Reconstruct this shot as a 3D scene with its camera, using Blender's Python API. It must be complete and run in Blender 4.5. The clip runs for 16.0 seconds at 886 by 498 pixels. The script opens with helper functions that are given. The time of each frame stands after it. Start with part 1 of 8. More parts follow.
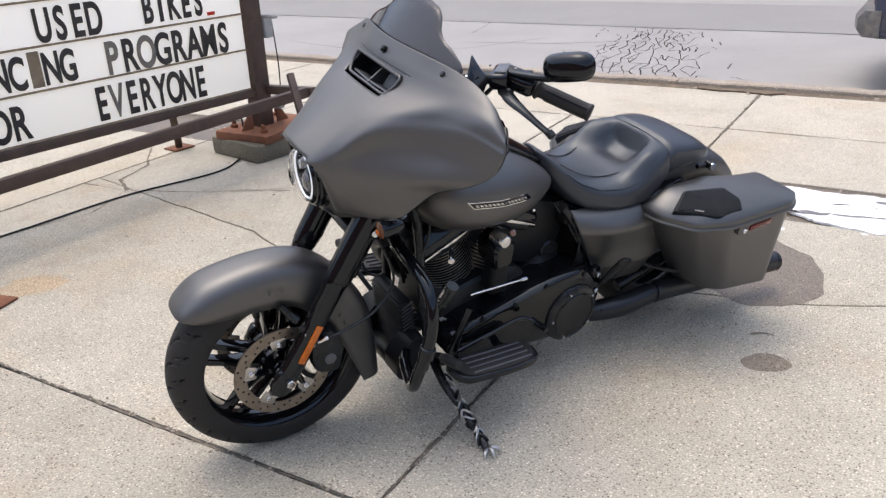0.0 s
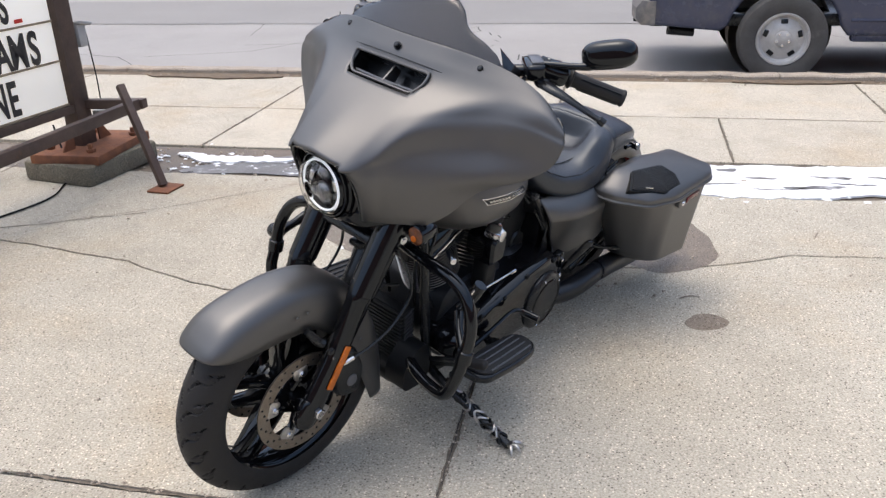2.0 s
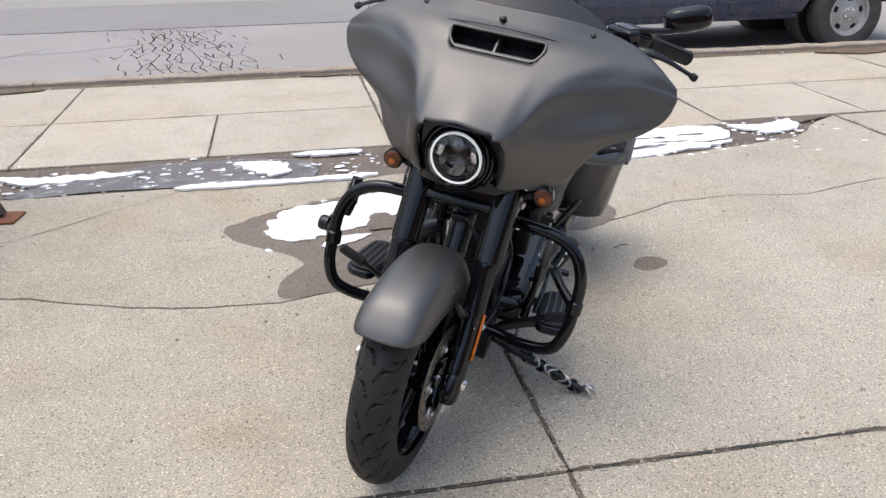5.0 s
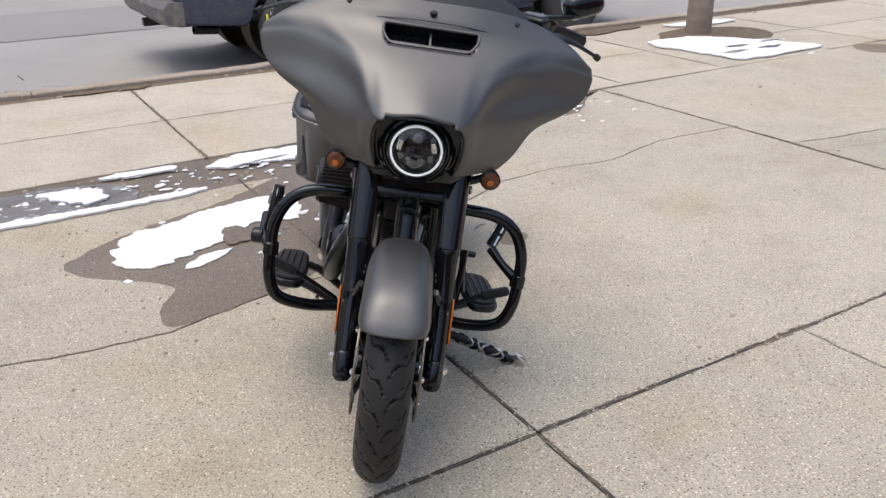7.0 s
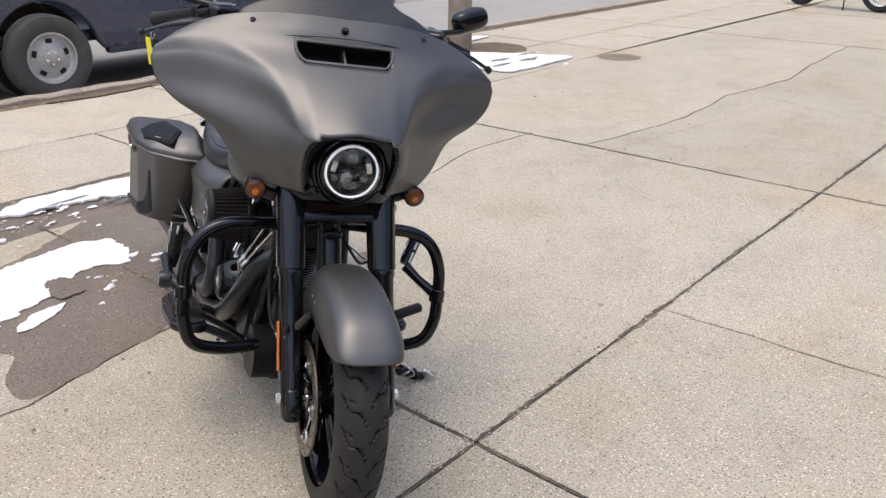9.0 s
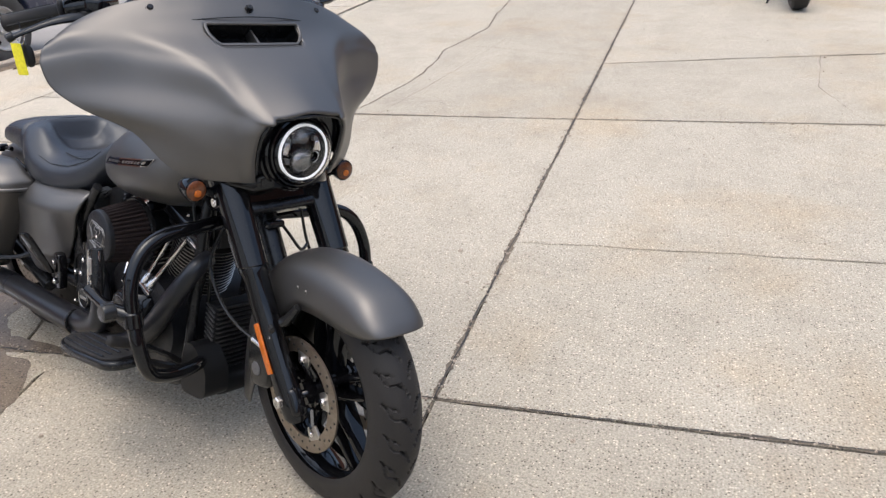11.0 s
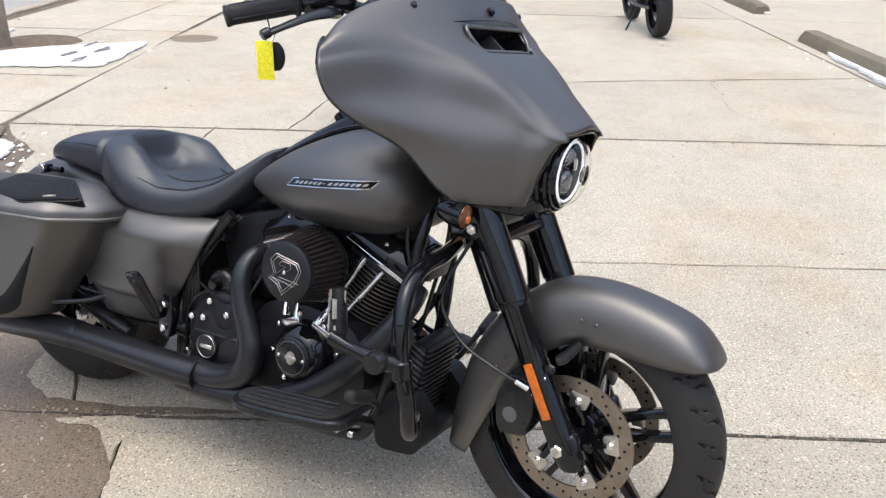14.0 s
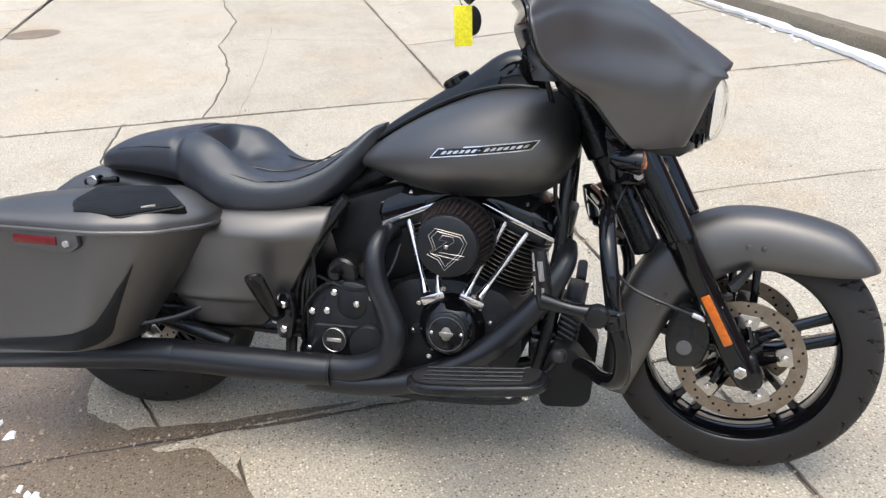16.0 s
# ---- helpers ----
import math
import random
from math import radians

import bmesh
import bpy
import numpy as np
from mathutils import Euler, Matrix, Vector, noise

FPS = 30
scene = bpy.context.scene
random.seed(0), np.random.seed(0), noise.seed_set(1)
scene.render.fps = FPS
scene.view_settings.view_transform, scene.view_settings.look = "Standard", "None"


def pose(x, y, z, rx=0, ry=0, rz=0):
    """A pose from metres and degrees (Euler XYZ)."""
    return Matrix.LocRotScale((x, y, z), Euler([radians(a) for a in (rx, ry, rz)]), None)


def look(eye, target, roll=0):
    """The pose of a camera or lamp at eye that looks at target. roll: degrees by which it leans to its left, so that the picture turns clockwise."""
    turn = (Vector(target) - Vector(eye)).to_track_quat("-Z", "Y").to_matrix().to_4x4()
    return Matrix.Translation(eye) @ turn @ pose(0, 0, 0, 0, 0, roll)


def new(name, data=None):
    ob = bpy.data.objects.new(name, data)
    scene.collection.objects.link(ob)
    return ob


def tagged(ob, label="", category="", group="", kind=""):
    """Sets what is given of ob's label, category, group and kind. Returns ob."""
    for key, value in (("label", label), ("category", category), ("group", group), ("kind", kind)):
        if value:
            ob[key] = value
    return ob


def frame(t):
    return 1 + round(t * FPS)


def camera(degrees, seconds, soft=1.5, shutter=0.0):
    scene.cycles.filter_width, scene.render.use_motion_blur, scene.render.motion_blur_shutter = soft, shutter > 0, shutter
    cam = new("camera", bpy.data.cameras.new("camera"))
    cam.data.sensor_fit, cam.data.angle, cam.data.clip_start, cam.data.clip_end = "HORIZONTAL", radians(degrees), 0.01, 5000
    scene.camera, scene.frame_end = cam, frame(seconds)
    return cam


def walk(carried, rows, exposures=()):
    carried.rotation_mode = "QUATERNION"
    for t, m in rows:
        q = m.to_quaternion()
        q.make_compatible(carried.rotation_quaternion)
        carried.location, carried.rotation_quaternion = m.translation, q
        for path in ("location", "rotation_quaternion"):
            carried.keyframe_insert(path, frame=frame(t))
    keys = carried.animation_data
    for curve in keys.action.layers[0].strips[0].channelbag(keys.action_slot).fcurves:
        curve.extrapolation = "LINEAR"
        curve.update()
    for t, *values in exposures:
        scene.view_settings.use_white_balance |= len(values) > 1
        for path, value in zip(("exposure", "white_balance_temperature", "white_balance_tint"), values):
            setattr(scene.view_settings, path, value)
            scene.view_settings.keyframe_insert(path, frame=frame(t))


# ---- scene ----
from mathutils import geometry

cam = camera(56.5, 16.0, 1.35)
PATH = [
    (0, (0.039, 0.152, 1.571), (-0.926, 1.723, 0.797), -2.7),
    (0.5, (-0.119, 0.054, 1.565), (-0.914, 1.714, 0.783), -1.3),
    (1, (-0.29, -0.045, 1.566), (-0.922, 1.675, 0.765), -1.2),
    (1.5, (-0.485, -0.06, 1.559), (-1.0, 1.699, 0.76), -2.0),
    (2, (-0.68, -0.058, 1.572), (-1.093, 1.73, 0.777), -2.0),
    (2.5, (-0.858, -0.108, 1.567), (-1.117, 1.708, 0.77), -1.1),
    (3, (-1.064, -0.198, 1.57), (-1.181, 1.631, 0.77), -1.2),
    (3.5, (-1.228, -0.216, 1.561), (-1.263, 1.618, 0.763), -0.9),
    (6, (-2.152, -0.133, 1.532), (-1.526, 1.587, 0.726), -0.5),
    (6.5, (-2.251, -0.09, 1.543), (-1.485, 1.572, 0.736), -0.3),
    (7, (-2.431, -0.03, 1.54), (-1.509, 1.551, 0.733), -1.0),
    (7.5, (-2.544, -0.019, 1.537), (-1.518, 1.5, 0.737), -2.1),
    (8, (-2.62, 0.103, 1.538), (-1.423, 1.501, 0.754), -2.3),
    (8.5, (-2.708, 0.229, 1.536), (-1.38, 1.514, 0.772), -1.9),
    (9, (-2.811, 0.322, 1.521), (-1.41, 1.529, 0.757), 0.1),
    (9.5, (-2.983, 0.432, 1.54), (-1.508, 1.525, 0.747), -0.4),
    (10, (-3.088, 0.554, 1.517), (-1.501, 1.457, 0.702), -1.1),
    (12.5, (-3.231, 1.554, 1.485), (-1.425, 1.737, 0.644), -3.0),
    (13, (-3.235, 1.727, 1.473), (-1.419, 1.809, 0.638), -0.1),
    (13.5, (-3.227, 1.913, 1.473), (-1.388, 1.918, 0.685), 1.3),
    (14, (-3.191, 2.064, 1.465), (-1.357, 2.103, 0.668), 1.3),
    (14.5, (-3.089, 2.272, 1.447), (-1.267, 2.285, 0.622), 1.1),
    (15, (-3.023, 2.429, 1.463), (-1.206, 2.348, 0.63), -0.1),
    (15.5, (-3.076, 2.662, 1.451), (-1.284, 2.409, 0.598), -2.0),
    (16, (-3.111, 2.833, 1.451), (-1.35, 2.454, 0.582), -1.8),
]
walk(cam, [(t, look(eye, target, roll)) for t, eye, target, roll in PATH], [(0, 0.9, 6500, 10), (3.5, 0.81, 6500, 9), (7, 0.6, 6610, 10), (10, 0.74, 6680, 10), (13, 0.99, 6530, 8), (16, 1.09, 6530, 7)])

# overcast winter daylight
world = bpy.data.worlds.new("world")
scene.world = world
world.use_nodes = True
wn = world.node_tree.nodes
sky = wn.new("ShaderNodeTexSky")
sky.sky_type = "NISHITA"
sky.sun_disc = False
sky.sun_elevation, sky.sun_rotation = radians(78), radians(278.5)
sky.air_density, sky.dust_density, sky.ozone_density = 1.0, 5.0, 1.5
world.node_tree.links.new(sky.outputs["Color"], wn["Background"].inputs["Color"])
wn["Background"].inputs["Strength"].default_value = 0.15
sun_data = bpy.data.lights.new("sun", "SUN")
sun_data.energy, sun_data.angle, sun_data.color = 0.5, radians(120), (1.0, 0.96, 0.9)
sun_lamp = new("sun", sun_data)
sun_lamp.matrix_world = look((-2.0, 0.3, 9.5), (0, 0, 0))


# ---- mesh tools ----
class Geo:
    """Vertices and faces gathered for one mesh."""

    def __init__(self):
        self.v, self.f = [], []

    def add(self, verts, faces, m=None):
        n = len(self.v)
        for p in verts:
            p = Vector(p)
            self.v.append(tuple(m @ p) if m is not None else tuple(p))
        self.f += [tuple(i + n for i in face) for face in faces]
        return self

    def join(self, other, m=None):
        return self.add(other.v, other.f, m)

    def moved(self, m):
        self.v = [tuple(m @ Vector(p)) for p in self.v]
        return self

    def mirrored(self):
        g = Geo()
        g.v = [(x, -y, z) for x, y, z in self.v]
        g.f = [tuple(reversed(face)) for face in self.f]
        return g


def grid_faces(nu, nv, closed_u=False, closed_v=False):
    out = []
    for i in range(nu if closed_u else nu - 1):
        for j in range(nv if closed_v else nv - 1):
            a, b = (i % nu) * nv, ((i + 1) % nu) * nv
            out.append((a + j, b + j, b + (j + 1) % nv, a + (j + 1) % nv))
    return out


def rings(rows, closed=True, caps=True):
    """A skin over rows of points; each row is one ring."""
    g = Geo()
    n = len(rows[0])
    g.add([p for row in rows for p in row], grid_faces(len(rows), n, False, closed))
    if caps and closed:
        g.f.append(tuple(reversed(range(n))))
        g.f.append(tuple(range((len(rows) - 1) * n, len(rows) * n)))
    return g


def spline(points, step=4, closed=False):
    """Points on a smooth curve through the given ones."""
    pts = [Vector(p) for p in points]
    n = len(pts)
    out = []
    for i in range(n if closed else n - 1):
        if closed:
            a, b, c, d = pts[i - 1], pts[i], pts[(i + 1) % n], pts[(i + 2) % n]
        else:
            a, b, c, d = pts[max(i - 1, 0)], pts[i], pts[i + 1], pts[min(i + 2, n - 1)]
        for k in range(step):
            t = k / step
            out.append(0.5 * (2 * b + (c - a) * t + (2 * a - 5 * b + 4 * c - d) * t * t + (3 * b - a - 3 * c + d) * t ** 3))
    if not closed:
        out.append(pts[-1])
    return out


def tube(points, radius, seg=10, step=5, flat=1.0, caps=True):
    """A round bar along a smooth curve; radius may be a list, one for each point."""
    radii = list(radius) if isinstance(radius, (list, tuple)) else [radius] * len(points)
    path = spline(points, step) if step > 1 else [Vector(p) for p in points]
    rr = [p.x for p in spline([(r, 0, 0) for r in radii], step)] if step > 1 else radii
    rows = []
    up = Vector((0.13, 0.21, 0.97))
    side = None
    for i, p in enumerate(path):
        d = (path[min(i + 1, len(path) - 1)] - path[max(i - 1, 0)]).normalized()
        side = (d.cross(up) if side is None else side - d * side.dot(d)).normalized()
        other = d.cross(side)
        rows.append([p + rr[i] * (math.cos(a) * side + flat * math.sin(a) * other) for a in (2 * math.pi * k / seg for k in range(seg))])
    return rings(rows, True, caps)


def lathe(profile, seg=48, axis="y"):
    """Turned shape: profile of (radius, along)."""
    rows = []
    for k in range(seg):
        a = 2 * math.pi * k / seg
        c, s = math.cos(a), math.sin(a)
        if axis == "y":
            rows.append([(r * c, h, r * s) for r, h in profile])
        elif axis == "x":
            rows.append([(h, r * c, r * s) for r, h in profile])
        else:
            rows.append([(r * c, r * s, h) for r, h in profile])
    g = Geo()
    g.add([p for row in rows for p in row], grid_faces(seg, len(profile), True, False))
    return g


def rod(a, b, r, seg=14, r2=None):
    a, b = Vector(a), Vector(b)
    d = (b - a).normalized()
    side = d.cross(Vector((0.3, 0.2, 0.93))).normalized()
    other = d.cross(side)
    r2 = r if r2 is None else r2
    ch = min(r, r2) * 0.15
    ln = (b - a).length
    rows = []
    for h, q in ((0, r - ch), (min(ch, ln * 0.3), r), (ln - min(ch, ln * 0.3), r2), (ln, r2 - ch)):
        rows.append([a + d * h + q * (math.cos(t) * side + math.sin(t) * other) for t in (2 * math.pi * k / seg for k in range(seg))])
    return rings(rows)


def block(size, r=0.004, seg=2, m=None):
    """A box about its middle with rounded edges."""
    bm = bmesh.new()
    bmesh.ops.create_cube(bm, size=1.0)
    bmesh.ops.scale(bm, vec=size, verts=bm.verts)
    r = min(r, 0.45 * min(size))
    if r > 0:
        bmesh.ops.bevel(bm, geom=list(bm.edges), offset=r, segments=seg, profile=0.5, affect="EDGES")
    bm.verts.index_update()
    g = Geo()
    g.add([v.co.copy() for v in bm.verts], [tuple(v.index for v in face.verts) for face in bm.faces], m)
    bm.free()
    return g


def prism(outline, depth, r=0.004, axis="y", at=0.0, seg=2):
    """A plate of the given outline, its middle at `at` along the axis, with rounded rims."""
    bm = bmesh.new()
    pick = {"y": lambda a, b, h: (a, h, b), "x": lambda a, b, h: (h, a, b), "z": lambda a, b, h: (a, b, h)}[axis]
    lo = [bm.verts.new(pick(a, b, at - depth / 2)) for a, b in outline]
    hi = [bm.verts.new(pick(a, b, at + depth / 2)) for a, b in outline]
    n = len(outline)
    bm.faces.new(lo)
    bm.faces.new(list(reversed(hi)))
    for i in range(n):
        bm.faces.new((lo[i], hi[i], hi[(i + 1) % n], lo[(i + 1) % n]))
    bmesh.ops.recalc_face_normals(bm, faces=bm.faces)
    if r > 0:
        rim = [e for e in bm.edges if all(len(f.verts) > 4 or n <= 4 for f in e.link_faces[:1]) or True]
        rim = [e for e in rim if (e.verts[0] in lo) == (e.verts[1] in lo)]
        bmesh.ops.bevel(bm, geom=rim, offset=r, segments=seg, profile=0.5, affect="EDGES")
    bm.verts.index_update()
    g = Geo()
    g.add([v.co.copy() for v in bm.verts], [tuple(v.index for v in face.verts) for face in bm.faces])
    bm.free()
    return g


def rounded(points, r=0.02, step=4):
    """An outline with its corners rounded."""
    pts = [Vector((p[0], p[1])) for p in points]
    out = []
    n = len(pts)
    for i in range(n):
        p, a, b = pts[i], pts[i - 1], pts[(i + 1) % n]
        da, db = a - p, b - p
        k = min(r, 0.45 * da.length, 0.45 * db.length)
        s, e = p + da.normalized() * k, p + db.normalized() * k
        for j in range(step + 1):
            t = j / step
            q = (1 - t) ** 2 * s + 2 * t * (1 - t) * p + t * t * e
            out.append((q.x, q.y))
    return out


def surface(rows, nu=6, nv=6):
    """A smooth skin through a net of points, as rows of points."""
    lines = [spline(row, nv) for row in rows]
    cols = [spline([line[j] for line in lines], nu) for j in range(len(lines[0]))]
    return [[cols[j][i] for j in range(len(cols))] for i in range(len(cols[0]))]


def part(name, geo, material, parent=None, label="", angle=38, recalc=True):
    """One mesh object under a thing or a part."""
    me = bpy.data.meshes.new(name)
    me.from_pydata([tuple(p) for p in geo.v], [], geo.f)
    if recalc:
        bm = bmesh.new()
        bm.from_mesh(me)
        bmesh.ops.remove_doubles(bm, verts=bm.verts, dist=0.00005)
        bmesh.ops.recalc_face_normals(bm, faces=bm.faces)
        bm.to_mesh(me)
        bm.free()
    me.materials.append(material)
    me.polygons.foreach_set("use_smooth", [True] * len(me.polygons))
    me.set_sharp_from_angle(angle=radians(angle))
    ob = new(name, me)
    if parent is not None:
        ob.parent = parent
    if label:
        tagged(ob, label)
    return ob


def thing(name, label, category, m=None, group="", kind=""):
    ob = new(name)
    ob.empty_display_size = 0.1
    if m is not None:
        ob.matrix_world = m
    return tagged(ob, label, category, group, kind)


# ---- materials ----
def material(name, base, rough=0.5, metal=0.0, second=None, scale=8.0, fine=120.0, bump=0.1, grime=None, spread=0.5, coat=0.0, rough_var=0.12, random_tint=0.0, fine_amount=0.35):
    """A surface with variation at two scales: broad patches of a second colour, fine grain, and relief."""
    ma = bpy.data.materials.new(name)
    ma.use_nodes = True
    nt = ma.node_tree
    N, L = nt.nodes, nt.links
    bsdf = N["Principled BSDF"]
    co = N.new("ShaderNodeTexCoord")
    big = N.new("ShaderNodeTexNoise")
    big.inputs["Scale"].default_value, big.inputs["Detail"].default_value, big.inputs["Roughness"].default_value = scale, 6, 0.62
    sml = N.new("ShaderNodeTexNoise")
    sml.inputs["Scale"].default_value, sml.inputs["Detail"].default_value = fine, 4
    L.new(co.outputs["Object"], big.inputs["Vector"])
    L.new(co.outputs["Object"], sml.inputs["Vector"])
    ramp = N.new("ShaderNodeValToRGB")
    second = second or tuple(c * 0.8 for c in base)
    ramp.color_ramp.elements[0].position, ramp.color_ramp.elements[0].color = 0.5 - spread * 0.35, (*second, 1)
    ramp.color_ramp.elements[1].position, ramp.color_ramp.elements[1].color = 0.5 + spread * 0.35, (*base, 1)
    L.new(big.outputs["Fac"], ramp.inputs["Fac"])
    mix = N.new("ShaderNodeMix")
    mix.data_type, mix.blend_type = "RGBA", "MULTIPLY"
    mix.inputs[0].default_value = 1.0
    grey = N.new("ShaderNodeMapRange")
    grey.inputs["To Min"].default_value, grey.inputs["To Max"].default_value = 1 - fine_amount, 1 + fine_amount
    L.new(sml.outputs["Fac"], grey.inputs["Value"])
    L.new(ramp.outputs["Color"], mix.inputs[6])
    L.new(grey.outputs["Result"], mix.inputs[7])
    out = mix.outputs[2]
    if random_tint:
        info = N.new("ShaderNodeObjectInfo")
        mr = N.new("ShaderNodeMapRange")
        mr.inputs["To Min"].default_value, mr.inputs["To Max"].default_value = 1 - random_tint, 1 + random_tint
        L.new(info.outputs["Random"], mr.inputs["Value"])
        m2 = N.new("ShaderNodeMix")
        m2.data_type, m2.blend_type = "RGBA", "MULTIPLY"
        m2.inputs[0].default_value = 1.0
        L.new(out, m2.inputs[6])
        L.new(mr.outputs["Result"], m2.inputs[7])
        out = m2.outputs[2]
    if grime:
        third = N.new("ShaderNodeTexNoise")
        third.inputs["Scale"].default_value, third.inputs["Detail"].default_value, third.inputs["Roughness"].default_value = grime[1], 8, 0.7
        L.new(co.outputs["Object"], third.inputs["Vector"])
        cut = N.new("ShaderNodeMapRange")
        cut.inputs["From Min"].default_value, cut.inputs["From Max"].default_value = grime[2], grime[2] + 0.14
        L.new(third.outputs["Fac"], cut.inputs["Value"])
        amount = N.new("ShaderNodeMath")
        amount.operation = "MULTIPLY"
        amount.inputs[1].default_value = grime[3]
        L.new(cut.outputs["Result"], amount.inputs[0])
        m3 = N.new("ShaderNodeMix")
        m3.data_type = "RGBA"
        L.new(amount.outputs[0], m3.inputs[0])
        L.new(out, m3.inputs[6])
        m3.inputs[7].default_value = (*grime[0], 1)
        out = m3.outputs[2]
    L.new(out, bsdf.inputs["Base Color"])
    rr = N.new("ShaderNodeMapRange")
    rr.inputs["To Min"].default_value, rr.inputs["To Max"].default_value = max(rough - rough_var, 0.02), min(rough + rough_var, 1)
    L.new(big.outputs["Fac"], rr.inputs["Value"])
    L.new(rr.outputs["Result"], bsdf.inputs["Roughness"])
    bsdf.inputs["Metallic"].default_value = metal
    bsdf.inputs["Coat Weight"].default_value = coat
    bsdf.inputs["Coat Roughness"].default_value = 0.08
    if bump:
        bp = N.new("ShaderNodeBump")
        bp.inputs["Strength"].default_value, bp.inputs["Distance"].default_value = bump, 0.004
        L.new(sml.outputs["Fac"], bp.inputs["Height"])
        L.new(bp.outputs["Normal"], bsdf.inputs["Normal"])
    return ma


def concrete(name, base, stain, wet=0.0, random_tint=0.05):
    """Worn exposed-aggregate concrete: pebbles, sand, broad stains and rusty tints."""
    ma = material(name, base, 0.88 - 0.4 * wet, 0, stain, 0.55, 140, 0.8, None, 0.9, 0, 0.06, random_tint, 0.75)
    nt = ma.node_tree
    N, L = nt.nodes, nt.links
    bsdf = N["Principled BSDF"]
    co = next(n for n in N if n.type == "TEX_COORD")
    old = bsdf.inputs["Base Color"].links[0].from_socket
    vor = N.new("ShaderNodeTexVoronoi")
    vor.inputs["Scale"].default_value = 126
    L.new(co.outputs["Object"], vor.inputs["Vector"])
    vr = N.new("ShaderNodeValToRGB")
    e = vr.color_ramp.elements
    e[0].position, e[0].color = 0.0, (0.3, 0.285, 0.27, 1)
    e[1].position, e[1].color = 0.22, (0.72, 0.7, 0.68, 1)
    for pos, col in ((0.36, (0.97, 0.96, 0.95, 1)), (0.62, (1.12, 1.11, 1.1, 1)), (0.76, (1.7, 1.68, 1.64, 1))):
        k = e.new(pos)
        k.color = col
    vr.color_ramp.interpolation = "CONSTANT"
    L.new(vor.outputs["Color"], vr.inputs["Fac"])
    dist = N.new("ShaderNodeMapRange")
    dist.inputs["From Min"].default_value, dist.inputs["From Max"].default_value = 0.25, 0.5
    dist.inputs["To Min"].default_value, dist.inputs["To Max"].default_value = 0.95, 0.0
    L.new(vor.outputs["Distance"], dist.inputs["Value"])
    m1 = N.new("ShaderNodeMix")
    m1.data_type, m1.blend_type = "RGBA", "MULTIPLY"
    L.new(dist.outputs["Result"], m1.inputs[0])
    L.new(old, m1.inputs[6])
    L.new(vr.outputs["Color"], m1.inputs[7])
    chips = N.new("ShaderNodeTexVoronoi")
    chips.inputs["Scale"].default_value = 58
    L.new(co.outputs["Object"], chips.inputs["Vector"])
    cr2 = N.new("ShaderNodeValToRGB")
    cr2.color_ramp.interpolation = "CONSTANT"
    ce = cr2.color_ramp.elements
    ce[0].position, ce[0].color = 0.0, (0.62, 0.6, 0.57, 1)
    ce[1].position, ce[1].color = 0.3, (1, 1, 1, 1)
    k = ce.new(0.64)
    k.color = (1.42, 1.4, 1.36, 1)
    L.new(chips.outputs["Color"], cr2.inputs["Fac"])
    near = N.new("ShaderNodeMapRange")
    near.inputs["From Min"].default_value, near.inputs["From Max"].default_value = 0.14, 0.3
    near.inputs["To Min"].default_value, near.inputs["To Max"].default_value = 0.85, 0.0
    L.new(chips.outputs["Distance"], near.inputs["Value"])
    m0 = N.new("ShaderNodeMix")
    m0.data_type, m0.blend_type = "RGBA", "MULTIPLY"
    L.new(near.outputs["Result"], m0.inputs[0])
    L.new(m1.outputs[2], m0.inputs[6])
    L.new(cr2.outputs["Color"], m0.inputs[7])
    rust = N.new("ShaderNodeTexNoise")
    rust.inputs["Scale"].default_value, rust.inputs["Detail"].default_value, rust.inputs["Roughness"].default_value = 0.9, 9, 0.68
    mp = N.new("ShaderNodeMapping")
    mp.inputs["Location"].default_value = (7.3, 2.1, 0)
    L.new(co.outputs["Object"], mp.inputs["Vector"])
    L.new(mp.outputs["Vector"], rust.inputs["Vector"])
    cut = N.new("ShaderNodeMapRange")
    cut.inputs["From Min"].default_value, cut.inputs["From Max"].default_value, cut.inputs["To Max"].default_value = 0.5, 0.74, 0.6
    L.new(rust.outputs["Fac"], cut.inputs["Value"])
    m2 = N.new("ShaderNodeMix")
    m2.data_type, m2.blend_type = "RGBA", "MULTIPLY"
    L.new(cut.outputs["Result"], m2.inputs[0])
    L.new(m0.outputs[2], m2.inputs[6])
    m2.inputs[7].default_value = (0.95, 0.8, 0.62, 1)
    dark = N.new("ShaderNodeTexNoise")
    dark.inputs["Scale"].default_value, dark.inputs["Detail"].default_value, dark.inputs["Roughness"].default_value = 2.6, 10, 0.72
    L.new(mp.outputs["Vector"], dark.inputs["Vector"])
    cd = N.new("ShaderNodeMapRange")
    cd.inputs["From Min"].default_value, cd.inputs["From Max"].default_value, cd.inputs["To Max"].default_value = 0.46, 0.7, 0.55
    L.new(dark.outputs["Fac"], cd.inputs["Value"])
    m3 = N.new("ShaderNodeMix")
    m3.data_type, m3.blend_type = "RGBA", "MULTIPLY"
    L.new(cd.outputs["Result"], m3.inputs[0])
    L.new(m2.outputs[2], m3.inputs[6])
    m3.inputs[7].default_value = (0.72, 0.7, 0.68, 1)
    L.new(m3.outputs[2], bsdf.inputs["Base Color"])
    bsdf.inputs["Specular IOR Level"].default_value = 0.3
    if wet:
        bsdf.inputs["Coat Weight"].default_value, bsdf.inputs["Coat Roughness"].default_value = wet, 0.22
    return ma


